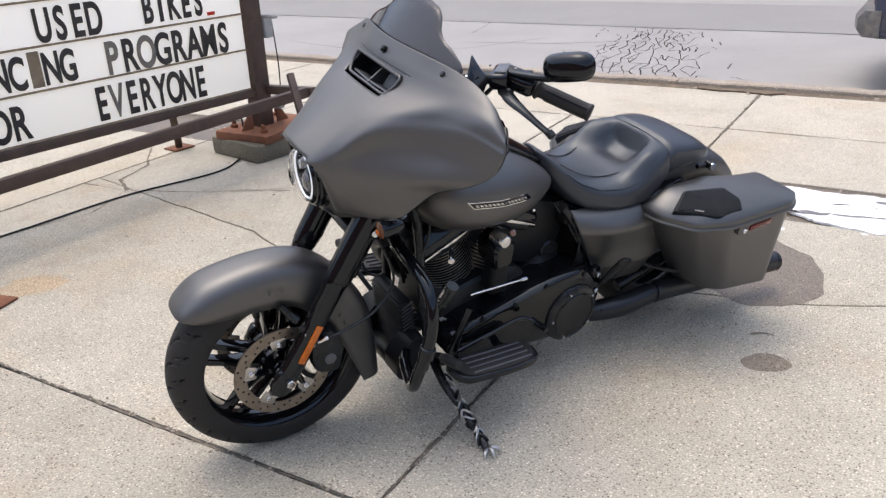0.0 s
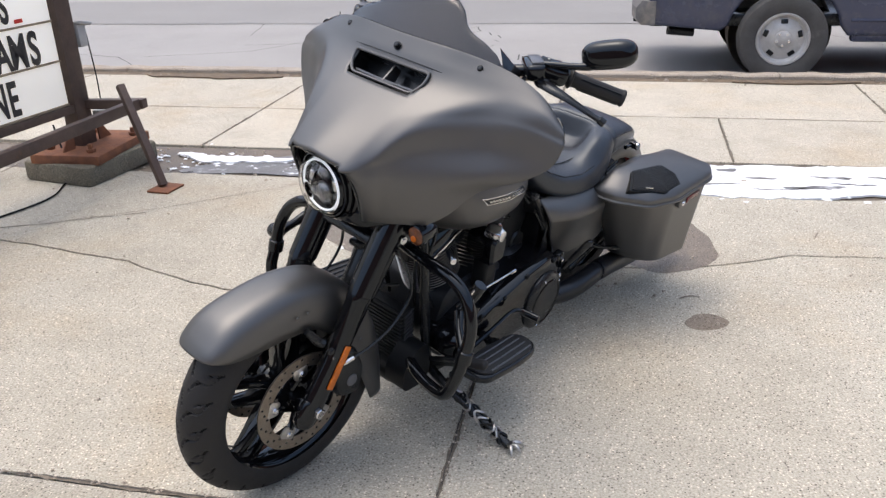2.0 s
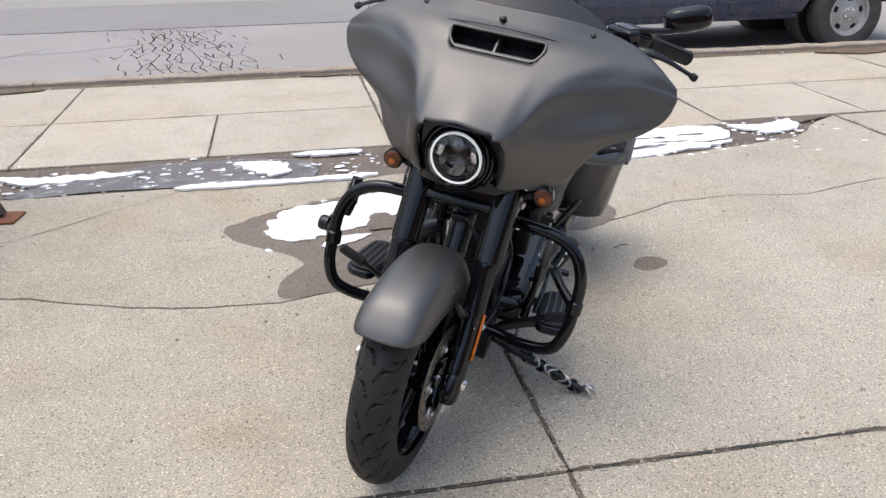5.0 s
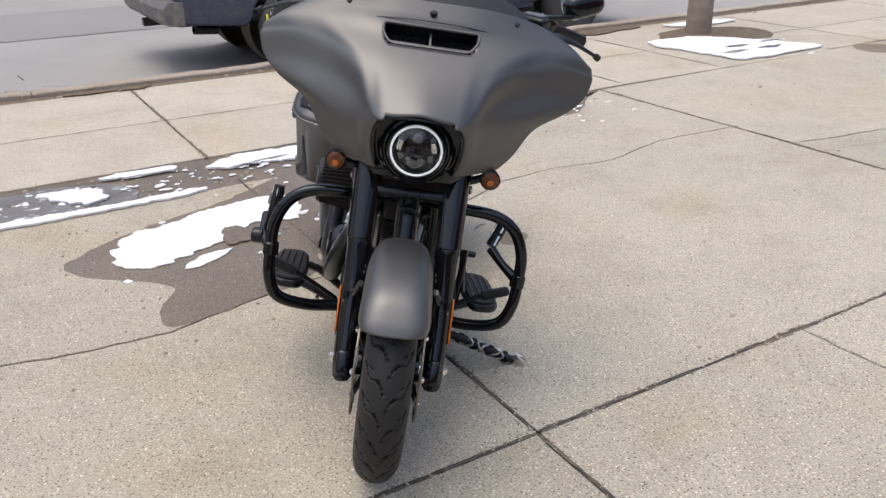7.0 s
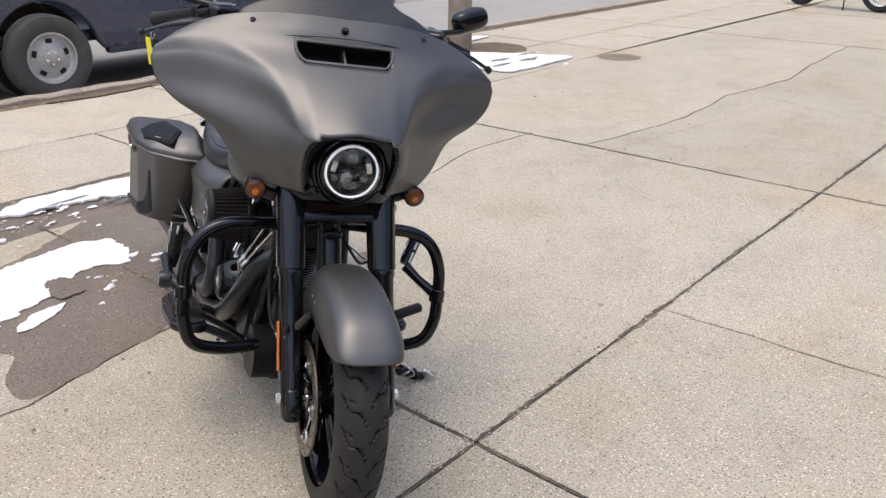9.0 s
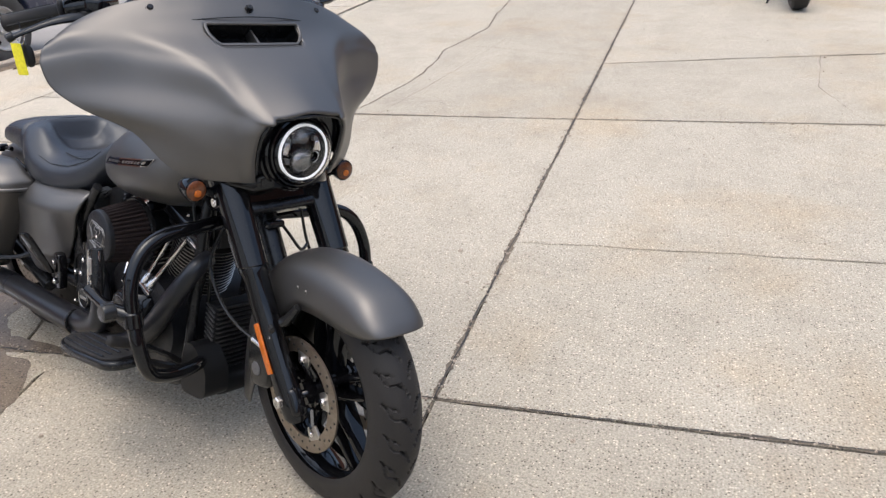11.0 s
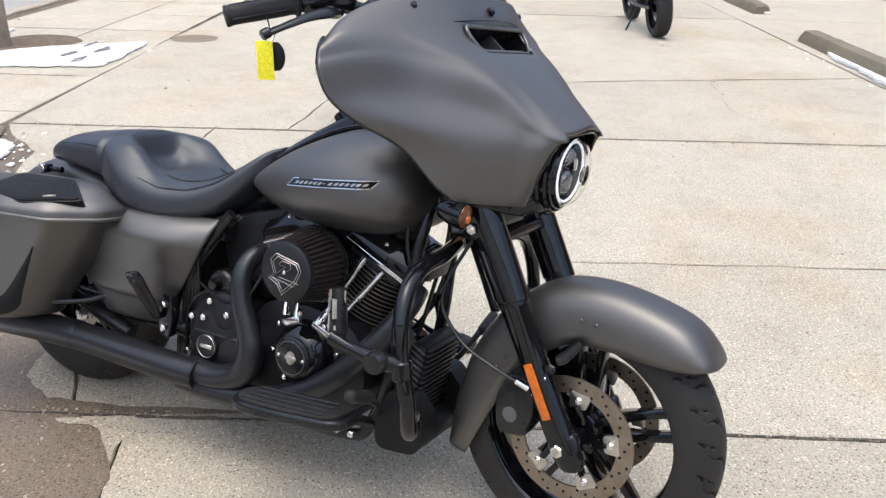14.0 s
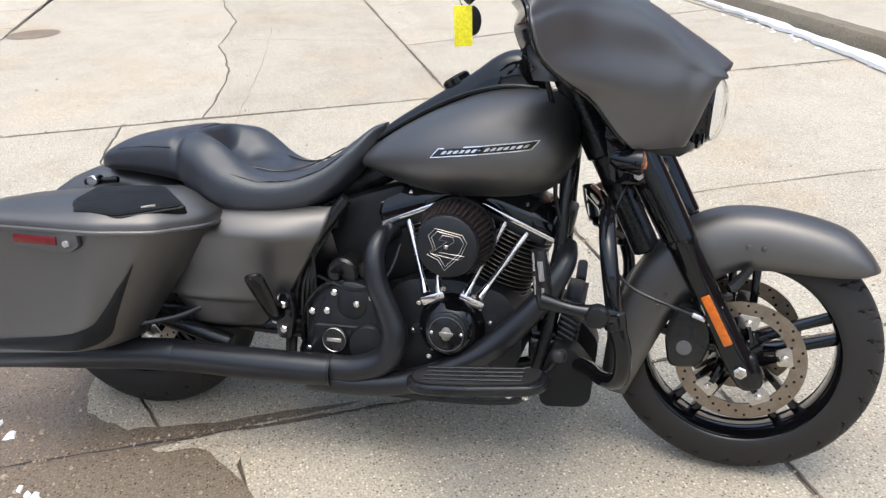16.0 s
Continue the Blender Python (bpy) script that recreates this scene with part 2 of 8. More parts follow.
CONCRETE = concrete("lot_concrete", (0.46, 0.432, 0.36), (0.37, 0.346, 0.288))
# a darker tone of the lot concrete, for one slab
DARKSLAB = concrete("older_lot_concrete", (0.385, 0.36, 0.3), (0.325, 0.303, 0.252))
WALKWAY = concrete("walk_concrete", (0.5, 0.468, 0.392), (0.43, 0.398, 0.33))
WET = concrete("wet_concrete", (0.205, 0.172, 0.132), (0.15, 0.124, 0.096), 0.4)
RUSTY_STAIN = concrete("rust_stained_concrete", (0.46, 0.36, 0.24), (0.4, 0.35, 0.27))
OILY = concrete("stained_concrete", (0.24, 0.205, 0.165), (0.2, 0.17, 0.135))
ROAD = material("old_asphalt", (0.34, 0.332, 0.32), 0.85, 0, (0.27, 0.263, 0.252), 0.7, 160, 0.4, ((0.2, 0.195, 0.19), 1.6, 0.62, 0.6), 0.8, 0, 0.05, 0, 0.3)
LANE = material("driven_asphalt", (0.27, 0.265, 0.258), 0.85, 0, (0.22, 0.216, 0.21), 0.5, 160, 0.3, ((0.17, 0.165, 0.16), 1.2, 0.62, 0.5), 0.8, 0, 0.05, 0, 0.3)
# near-black for the tread cuts: their shade is put into the colour
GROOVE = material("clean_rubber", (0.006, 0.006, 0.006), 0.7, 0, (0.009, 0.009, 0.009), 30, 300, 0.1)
TAR = material("tar_crack", (0.05, 0.048, 0.045), 0.8, 0, None, 6, 90, 0.3)
DIRT = material("joint_dirt", (0.1, 0.083, 0.063), 0.95, 0, (0.21, 0.18, 0.14), 40, 160, 0.9)
MUD = material("wet_mud", (0.19, 0.148, 0.105), 0.6, 0, (0.085, 0.07, 0.055), 5, 90, 0.8, None, 0.7, 0.15)
SNOW = material("old_snow", (0.86, 0.88, 0.9), 0.7, 0, (0.74, 0.76, 0.79), 4, 60, 0.5, ((0.5, 0.5, 0.5), 9, 0.72, 0.5), 0.6, 0, 0.05, 0, 0.05)
SLUSH = material("grey_ice", (0.19, 0.185, 0.18), 0.3, 0, (0.11, 0.1, 0.09), 6, 50, 0.4, ((0.72, 0.73, 0.75), 9, 0.56, 0.85))
KERB = concrete("kerb_concrete", (0.44, 0.39, 0.33), (0.3, 0.26, 0.21))
SOIL = material("brown_soil", (0.1, 0.075, 0.05), 0.95, 0, (0.19, 0.145, 0.1), 12, 150, 1.0, ((0.25, 0.13, 0.06), 20, 0.6, 0.6))
PAINT = material("satin_grey_paint", (0.14, 0.141, 0.141), 0.43, 0.85, (0.127, 0.128, 0.128), 3, 900, 0.02, None, 0.5, 0, 0.04, 0, 0.04)
GLOSS = material("gloss_black", (0.004, 0.004, 0.005), 0.05, 0, (0.006, 0.006, 0.007), 5, 200, 0.01, None, 0.5, 0.0, 0.03)
BLACK = material("satin_black", (0.006, 0.0065, 0.008), 0.24, 0.0, (0.017, 0.017, 0.017), 14, 300, 0.06, ((0.05, 0.047, 0.044), 30, 0.7, 0.3))
WRINKLE = material("wrinkle_black", (0.007, 0.0075, 0.0095), 0.36, 0, (0.013, 0.0135, 0.016), 20, 700, 0.25, ((0.04, 0.037, 0.035), 26, 0.68, 0.35))
EXHAUST = material("matt_black_exhaust", (0.009, 0.0095, 0.012), 0.32, 0, (0.015, 0.0155, 0.019), 9, 400, 0.06, ((0.05, 0.047, 0.045), 14, 0.7, 0.3))
RUBBER = material("tyre_rubber", (0.021, 0.021, 0.022), 0.55, 0, (0.02, 0.02, 0.02), 18, 400, 0.15, ((0.06, 0.057, 0.053), 12, 0.66, 0.4))
LEATHER = material("black_vinyl", (0.022, 0.025, 0.033), 0.33, 0, (0.027, 0.0295, 0.036), 10, 650, 0.18, ((0.06, 0.06, 0.062), 18, 0.68, 0.3))
PLASTIC = material("black_plastic", (0.008, 0.0085, 0.0095), 0.42, 0, (0.011, 0.0115, 0.0125), 10, 420, 0.1)
CHROME = material("chrome", (0.75, 0.75, 0.76), 0.13, 1.0, (0.6, 0.6, 0.61), 30, 300, 0.02)
ALLOY = material("machined_alloy", (0.6, 0.59, 0.57), 0.32, 1.0, (0.45, 0.44, 0.42), 40, 400, 0.08)
ROTOR = material("rotor_steel", (0.3, 0.265, 0.225), 0.38, 0.9, (0.22, 0.185, 0.15), 30, 300, 0.12)
FINEDGE = material("worn_fin", (0.07, 0.072, 0.078), 0.35, 0.5, (0.05, 0.05, 0.055), 20, 300, 0.1)
FIN = material("black_fin", (0.02, 0.02, 0.021), 0.4, 0.2, (0.03, 0.03, 0.03), 20, 300, 0.1)
GREYPAINT2 = material("grey_cover", (0.11, 0.115, 0.13), 0.35, 0.2, (0.09, 0.095, 0.1), 10, 300, 0.03)
AMBER = material("amber_lens", (0.62, 0.16, 0.018), 0.12, 0, (0.42, 0.1, 0.01), 60, 200, 0.1)
RED = material("red_lens", (0.16, 0.012, 0.014), 0.2, 0, (0.1, 0.008, 0.01), 80, 300, 0.2)
SMOKE = material("smoked_amber_lens", (0.16, 0.05, 0.018), 0.1, 0, (0.07, 0.03, 0.016), 70, 200, 0.1)
REDFOAM = material("red_gauze", (0.013, 0.0075, 0.008), 0.85, 0, (0.016, 0.008, 0.008), 60, 500, 0.4)
TAGY = material("yellow_tag", (0.92, 0.85, 0.03), 0.5, 0, (0.85, 0.78, 0.03), 10, 200, 0.02)
BLUE = material("navy_paint", (0.036, 0.047, 0.092), 0.27, 0.1, (0.045, 0.054, 0.095), 3, 300, 0.02, ((0.13, 0.128, 0.13), 7, 0.5, 0.35), 0.5, 0.35)
LINER = material("dusty_liner", (0.2, 0.175, 0.145), 0.9, 0, (0.12, 0.105, 0.09), 6, 150, 0.2)
DULL = material("grimy_bumper", (0.16, 0.155, 0.15), 0.55, 0.1, (0.09, 0.09, 0.09), 5, 150, 0.1, ((0.3, 0.27, 0.23), 7, 0.5, 0.6))
STEELRIM = material("painted_steel", (0.56, 0.555, 0.54), 0.4, 0.25, (0.44, 0.43, 0.41), 14, 200, 0.1, ((0.15, 0.13, 0.11), 10, 0.6, 0.5))
OLDRUBBER = material("dusty_rubber", (0.085, 0.083, 0.08), 0.85, 0, (0.055, 0.053, 0.05), 7, 200, 0.3, ((0.2, 0.19, 0.175), 5, 0.6, 0.5))
RUSTY = material("brown_painted_steel", (0.055, 0.036, 0.03), 0.55, 0.1, (0.085, 0.055, 0.042), 9, 150, 0.2, ((0.2, 0.085, 0.035), 16, 0.62, 0.6))
RUST = material("rust", (0.24, 0.1, 0.05), 0.85, 0.1, (0.14, 0.06, 0.035), 14, 180, 0.5)
SIGNWHITE = material("sign_panel", (0.96, 0.93, 0.86), 0.4, 0, (0.93, 0.92, 0.89), 1.6, 200, 0.02, ((0.55, 0.47, 0.36), 4.5, 0.66, 0.5))
LETTER = material("sign_letter", (0.018, 0.018, 0.02), 0.35, 0, (0.03, 0.03, 0.032), 10, 200, 0.02, ((0.16, 0.15, 0.14), 7, 0.66, 0.5))
FADED = material("faded_letter", (0.13, 0.12, 0.105), 0.45, 0, (0.22, 0.2, 0.17), 14, 200, 0.02)
TRACK = material("letter_track", (0.3, 0.24, 0.16), 0.6, 0, (0.16, 0.12, 0.08), 12, 200, 0.2)
REDPAINT = material("red_bar", (0.6, 0.03, 0.02), 0.4)
GREYBOX = material("grey_box", (0.4, 0.4, 0.39), 0.5, 0, (0.33, 0.33, 0.32), 10, 200, 0.05)
WOOD = material("weathered_wood", (0.3, 0.25, 0.2), 0.9, 0, (0.2, 0.165, 0.13), 7, 90, 0.7)
MOSSY = concrete("mossy_concrete", (0.22, 0.2, 0.16), (0.12, 0.11, 0.08))
BRICK = material("red_brick", (0.26, 0.12, 0.085), 0.9, 0, (0.2, 0.09, 0.065), 10, 120, 0.5)


def emitter(name, colour, strength):
    ma = bpy.data.materials.new(name)
    ma.use_nodes = True
    b = ma.node_tree.nodes["Principled BSDF"]
    b.inputs["Base Color"].default_value = (*colour, 1)
    b.inputs["Emission Color"].default_value, b.inputs["Emission Strength"].default_value = (*colour, 1), strength
    return ma


def glassy(name, colour, rough, alpha_tint, ior=1.45):
    ma = bpy.data.materials.new(name)
    ma.use_nodes = True
    b = ma.node_tree.nodes["Principled BSDF"]
    b.inputs["Base Color"].default_value = (*colour, 1)
    b.inputs["Roughness"].default_value = rough
    b.inputs["Transmission Weight"].default_value = alpha_tint
    b.inputs["IOR"].default_value = ior
    return ma


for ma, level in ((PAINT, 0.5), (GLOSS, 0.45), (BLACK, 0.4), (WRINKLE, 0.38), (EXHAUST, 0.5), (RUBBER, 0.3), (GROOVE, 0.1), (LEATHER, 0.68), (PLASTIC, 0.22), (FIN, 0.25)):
    ma.node_tree.nodes["Principled BSDF"].inputs["Specular IOR Level"].default_value = level
for ma in (GLOSS, BLACK, WRINKLE, EXHAUST, LEATHER, PLASTIC):
    ma.node_tree.nodes["Principled BSDF"].inputs["Specular Tint"].default_value = (0.84, 0.93, 1.0, 1)
HALO = emitter("halo_ring", (0.93, 0.96, 1.0), 0.25)
LENS = glassy("clear_lens", (0.97, 0.97, 0.97), 0.0, 1.0, 1.3)
TINTED = material("tinted_screen", (0.035, 0.038, 0.045), 0.1, 0, (0.03, 0.033, 0.04), 4, 300, 0.0, None, 0.5, 0, 0.02, 0, 0.02)
# faint emission added to brighten the panel; no lamp is known behind it
SIGNGLOW = SIGNWHITE.copy()
SIGNGLOW.name = "lit_sign_panel"
glow = SIGNGLOW.node_tree.nodes["Principled BSDF"].inputs
glow["Emission Color"].default_value, glow["Emission Strength"].default_value = (1.0, 0.93, 0.8, 1), 0.17
TINTED.node_tree.nodes["Principled BSDF"].inputs["Alpha"].default_value = 0.86
# ---- the lot, the pavement and the road ----
def jag(p, q, amp=0.012, step=0.08, seed=0):
    """Points from p towards q, without q, that wander off the straight line."""
    p, q = Vector((*p, 0)), Vector((*q, 0))
    d = q - p
    n = max(1, int(d.length / step))
    side = Vector((-d.y, d.x, 0)).normalized()
    out = []
    for i in range(n):
        t = i / n
        c = p + d * t
        k = min(1, 4 * t, 4 * (1 - t))
        w = noise.noise(Vector((c.x * 3.1 + seed, c.y * 3.1, seed * 1.7))) * 0.9 + noise.noise(Vector((c.x * 17, c.y * 17 + seed, 3.0))) * 0.5
        out.append(tuple((c + side * (w * amp * k)).xy))
    return out


def polyline(points, amp=0.012, step=0.08, seed=0):
    out = []
    for a, b in zip(points, points[1:]):
        out += jag(a, b, amp, step, seed)
    return out + [tuple(points[-1])]


def inset(poly, d):
    """The outline moved inwards by d (outline runs counter-clockwise)."""
    out = []
    n = len(poly)
    for i in range(n):
        a, p, b = (Vector(poly[j % n]) for j in (i - 1, i, i + 1))
        e = (b - a)
        if e.length < 1e-6:
            out.append(tuple(p))
            continue
        nrm = Vector((-e.y, e.x)).normalized()
        out.append(tuple(p + nrm * d))
    return out


def area(poly):
    return sum(a[0] * b[1] - b[0] * a[1] for a, b in zip(poly, poly[1:] + poly[:1])) / 2


def slab_geo(poly, gap, z, depth, chamfer=0.004):
    if area(poly) < 0:
        poly = poly[::-1]
    rim = inset(poly, gap)
    top = inset(poly, gap + chamfer)
    n = len(poly)
    g = Geo()
    g.add([(x, y, z - depth) for x, y in rim] + [(x, y, z - chamfer) for x, y in rim] + [(x, y, z) for x, y in top], [])
    for k in (0, 1):
        for i in range(n):
            j = (i + 1) % n
            g.f.append((k * n + i, k * n + j, (k + 1) * n + j, (k + 1) * n + i))
    g.f.append(tuple(range(2 * n, 3 * n)))
    return g


def sheet(name, poly, mat, z=0.0015, parent=None, label="", wobble=0.03, step=5, seed=0, lift=0.0, kind="structure", category=""):
    """A thin irregular patch on the ground."""
    pts = spline([(x, y, 0) for x, y in poly], step, True)
    rough = 1.6 if mat is SNOW else 1.0
    for amount in (1.0, 0.7, 0.5, 0.3, 0.1):
        out = []
        for p in pts:
            w = Vector((noise.noise(Vector((p.x * 4 + seed, p.y * 4, 0))), noise.noise(Vector((p.x * 4, p.y * 4 + seed, 5))), 0))
            w += 0.4 * rough * Vector((noise.noise(Vector((p.x * 15 + seed, p.y * 15, 0))), noise.noise(Vector((p.x * 15, p.y * 15, 9 + seed))), 0))
            w += 0.18 * rough * Vector((noise.noise(Vector((p.x * 45 + seed, p.y * 45, 0))), noise.noise(Vector((p.x * 45, p.y * 45, 9 + seed))), 0))
            out.append(((p + w * wobble * amount).x, (p + w * wobble * amount).y))
        if area(out) < 0:
            out = out[::-1]
        caps = []
        covered = 0.0
        for f in geometry.tessellate_polygon([[Vector((x, y, 0)) for x, y in out]]):
            a, b, c = (Vector((*out[i], 0)) for i in f)
            turn = (b - a).cross(c - a).z
            covered += abs(turn) / 2
            caps.append(tuple(f) if turn > 0 else tuple(reversed(f)))
        if abs(covered - area(out)) < 0.005 * covered:
            break
    g = Geo()
    n = len(out)
    if lift:
        inner = out
        g.add([(x, y, z) for x, y in out] + [(x, y, z + lift) for x, y in inner], [])
        for i in range(n):
            j = (i + 1) % n
            g.f.append((i, j, n + j, n + i))
        g.f += [tuple(n + i for i in f) for f in caps]
    else:
        g.add([(x, y, z) for x, y in out], caps)
    ob = part(name, g, mat, parent, "", 50, False)
    return tagged(ob, label, category, "", kind)


def plain(name, x0, x1, y0, y1, z, mat, label, category, cut=1):
    g = Geo()
    xs, ys = [x0 + (x1 - x0) * i / cut for i in range(cut + 1)], [y0 + (y1 - y0) * i / cut for i in range(cut + 1)]
    g.add([(x, y, z) for x in xs for y in ys], grid_faces(cut + 1, cut + 1))
    return tagged(part(name, g, mat, None), label, category, "", "structure")


ROADZ = -0.17
ground = plain("ground", -300, 300, -300, 300, -0.24, DIRT, "dark bare earth under the paving", "ground", 8)
road = plain("road", -120, 120, 7.64, 27, ROADZ, ROAD, "worn grey asphalt road beside the kerb", "road", 4)
lane = plain("driving_lane", -120, 120, 11.8, 14.6, ROADZ + 0.004, LANE, "darker worn asphalt of the driving lane", "road", 2)
base = plain("joint_bed", -60, 60, -40, 7.6, -0.022, DIRT, "dark dirt in the joints between slabs", "ground", 4)

# walls out of view, added to block low sky and darken reflections
for nm, x, y, sx, sy in (("wall_north", 3, 30, 76, 0.5), ("wall_south", 3, -21, 76, 0.5), ("wall_east", 41, 4.5, 0.5, 50), ("wall_west", -35, 4.5, 0.5, 50)):
    tagged(part(nm, block((sx, sy, 8.0), 0.02, 1).moved(pose(x, y, 3.84)), BRICK), "plain brown brick wall closing the street", "wall", "", "structure")

lot = thing("lot_pavement", "weathered cracked concrete slabs of a parking lot", "pavement", kind="structure")


def slab(points, gap=0.007, name="slab", z=0.0, parent=lot, mat=CONCRETE, depth=0.09, amp=0.006, seed=1):
    """One slab; a point pair given as a list of points is a crack, followed as it wanders."""
    poly = []
    n = len(points)
    for i, p in enumerate(points):
        poly += jag(p, points[(i + 1) % n], amp, 0.09, seed)
    return part(name, slab_geo(poly, gap, z, depth), mat, parent, "", 30, False)


def crack(points, seed, amp=0.022):
    return polyline(points, amp, 0.05, seed)


J = lambda x: 1.63
# the long crack that crosses the two slabs behind the motorcycle
west = crack([(-4.6, 3.43), (-2.956, 3.126), (-2.537, 2.953), (-2.248, 2.894), (-1.948, 2.872), (-1.469, 2.991), (-1.15, 3.03)], 4)
east = crack([(-1.15, 3.21), (-0.788, 3.355), (-0.319, 3.440), (0.095, 3.628), (0.477, 3.655), (0.891, 3.589), (1.396, 3.73), (2.05, 3.7)], 5)
front = crack([(0.08, 1.63), (0.09, 1.05), (0.1, 0.45), (0.12, -1.5)], 6)
far = crack([(2.06, 3.22), (2.7, 3.12), (3.33, 3.06), (3.9, 3.1), (4.3, 3.16), (4.9, 3.06), (5.45, 3.0), (6.2, 3.1), (6.9, 3.15), (8.0, 3.22)], 7)
GUT = 4.415


def loose(poly, gap=0.003, mat=CONCRETE):
    return part("slab", slab_geo([tuple(p) for p in poly], gap, 0.0, 0.09, 0.003), mat, lot, "", 30, False)


def side(p, q, seed=2, amp=0.006):
    return jag(p, q, amp, 0.09, seed)


def north(x0, x1):
    """The frayed edge towards the gutter, from x1 back to x0."""
    return polyline([(x1, GUT), ((x0 + x1) / 2, GUT + 0.02), (x0, GUT)], 0.05, 0.06, 8)[:-1]


loose(side((-4.6, J(-4.6)), (-1.14, J(-1.14))) + side((-1.14, J(-1.14)), (-1.15, 3.03)) + west[::-1] , 0.0045)
loose(west + side((-1.15, 3.03), (-1.16, GUT))[1:] + north(-4.6, -1.16) + side((-4.6, GUT), (-4.6, 3.43)), 0.0045)
loose(side((-1.14, J(-1.14)), (2.05, J(2.05))) + side((2.05, J(2.05)), (2.05, 3.7)) + east[::-1] + side((-1.15, 3.21), (-1.14, J(-1.14)))[1:], 0.0045)
loose(east + side((2.05, 3.7), (2.03, 5.06))[1:] + polyline([(2.03, 5.06), (1.75, 4.88), (1.45, 4.6), (1.0, 4.5), (0.4, 4.4), (-0.4, 4.41), (-1.16, GUT)], 0.04, 0.06, 9)[:-1] + side((-1.16, GUT), (-1.15, 3.21)), 0.0045)
loose(side((-1.14, -1.5), (0.12, -1.5)) + front[::-1] + side((0.08, 1.63), (-1.14, J(-1.14)))[1:] + side((-1.14, J(-1.14)), (-1.14, -1.5)), 0.004)
loose(front + side((0.12, -1.5), (2.1, -1.5))[1:] + side((2.1, -1.5), (2.05, J(2.05))) + side((2.05, J(2.05)), (0.08, 1.63)), 0.004)
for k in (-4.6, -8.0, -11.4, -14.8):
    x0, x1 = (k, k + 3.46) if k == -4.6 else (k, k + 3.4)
    slab([(x0, -1.5), (x1, -1.5), (x1, J(x1)), (x0, J(x0))], mat=DARKSLAB if k == -4.6 else CONCRETE)
    if k != -4.6:
        slab([(x0, J(x0)), (x1, J(x1)), (x1, GUT), (x0, GUT)])
for x0, x1 in ((-8.0, -4.6), (-4.6, -1.14), (-1.14, 2.1)):
    for y0 in (-4.6, -7.7):
        slab([(x0, y0), (x1, y0), (x1, y0 + 3.1), (x0, y0 + 3.1)])
# beyond the joint to the east
loose(side((2.05, J(2.05)), (8.0, J(8))) + side((8.0, J(8)), (8.0, 3.22)) + far[::-1] + side((2.06, 3.22), (2.05, J(2.05)))[1:], 0.004)
loose(far + side((8.0, 3.22), (8.0, 5.16))[1:] + side((8.0, 5.16), (2.03, 5.06)) + side((2.03, 5.06), (2.06, 3.22)), 0.004)
slab([(2.05, J(2.05)), (2.1, -1.5), (4.3, -1.5), (3.72, J(3.7))][::-1])
slab([(3.72, J(3.7)), (4.3, -1.5), (8.0, -1.5), (8.0, J(8))][::-1])
for x0, x1 in ((8.0, 11.2), (11.2, 14.4), (14.4, 17.6), (17.6, 20.8)):
    for y0, y1 in ((-1.5, 1.63), (1.63, 5.16), (-4.6, -1.5)):
        slab([(x0, y0), (x1, y0), (x1, y1), (x0, y1)])
for x0, x1 in ((2.1, 5.0), (5.0, 8.0)):
    slab([(x0, -4.6), (x1, -4.6), (x1, -1.52), (x0, -1.52)])

# the public pavement
walkway = thing("pavement", "pale concrete pavement slabs beside a low kerb", "pavement", kind="structure")
MIDY, BACK, FRONT = 6.09, 5.02, 7.31
for k in range(-7, 8):
    x0, x1 = -1.195 + 2.36 * k, -1.195 + 2.36 * (k + 1)
    low, xm = (BACK if x0 < 1.1 else 5.1), (x0 + x1) / 2
    slab([(x0, MIDY), (x1, MIDY), (x1, FRONT), (x0, FRONT)], 0.006, "paving_slab", 0.0, walkway, WALKWAY)
    for a, b in ((x0, xm), (xm, x1)):
        slab([(a, low), (b, low), (b, MIDY), (a, MIDY)], 0.006, "paving_slab", 0.0, walkway, WALKWAY)
kerb = thing("kerb", "chipped pale concrete kerb with dirt along its foot", "kerb", kind="structure")
random.seed(5)
kx = -20.0
while kx < 22:
    ln = random.uniform(1.6, 2.6)
    rows = []
    n = int(ln / 0.06)
    for i in range(n + 1):
        x = kx + 0.004 + (ln - 0.008) * i / n
        w = 0.018 * noise.noise(Vector((x * 5, 0, 0))) + 0.012 * noise.noise(Vector((x * 19, 3, 0)))
        h = 0.035 + 0.012 * noise.noise(Vector((x * 4, 7, 1)))
        rows.append([(x, 7.45 + w, -0.2), (x, 7.46 + w, h - 0.012), (x, 7.475 + w, h), (x, 7.61, h - 0.004), (x, 7.635, h - 0.03 + w * 0.4), (x, 7.65, -0.2)])
    part("kerb_stone", rings(rows), KERB, kerb, "", 40, False)
    kx += ln
sheet("gutter_dirt", [(-20, 7.29), (-8, 7.27), (-4, 7.31), (2, 7.29), (8, 7.31), (20, 7.29), (20, 7.47), (-20, 7.47)], SOIL, -0.004, None, "brown dirt and dead leaves along the kerb", 0.05, 40, 2, 0.0, "structure", "dirt")
for q, (cx, cy, rx, ry) in enumerate(((-4.6, 7.25, 0.7, 0.1), (0.7, 7.29, 0.5, 0.05), (-1.35, 7.31, 0.35, 0.05), (3.9, 7.21, 0.6, 0.12))):
    sheet("leaf_litter", [(cx - rx, cy), (cx, cy - ry), (cx + rx, cy), (cx, cy + ry)], SOIL, 0.003, None, "rotted brown leaf litter against the kerb", 0.06, 8, q, 0.012, "structure", "leaf litter")

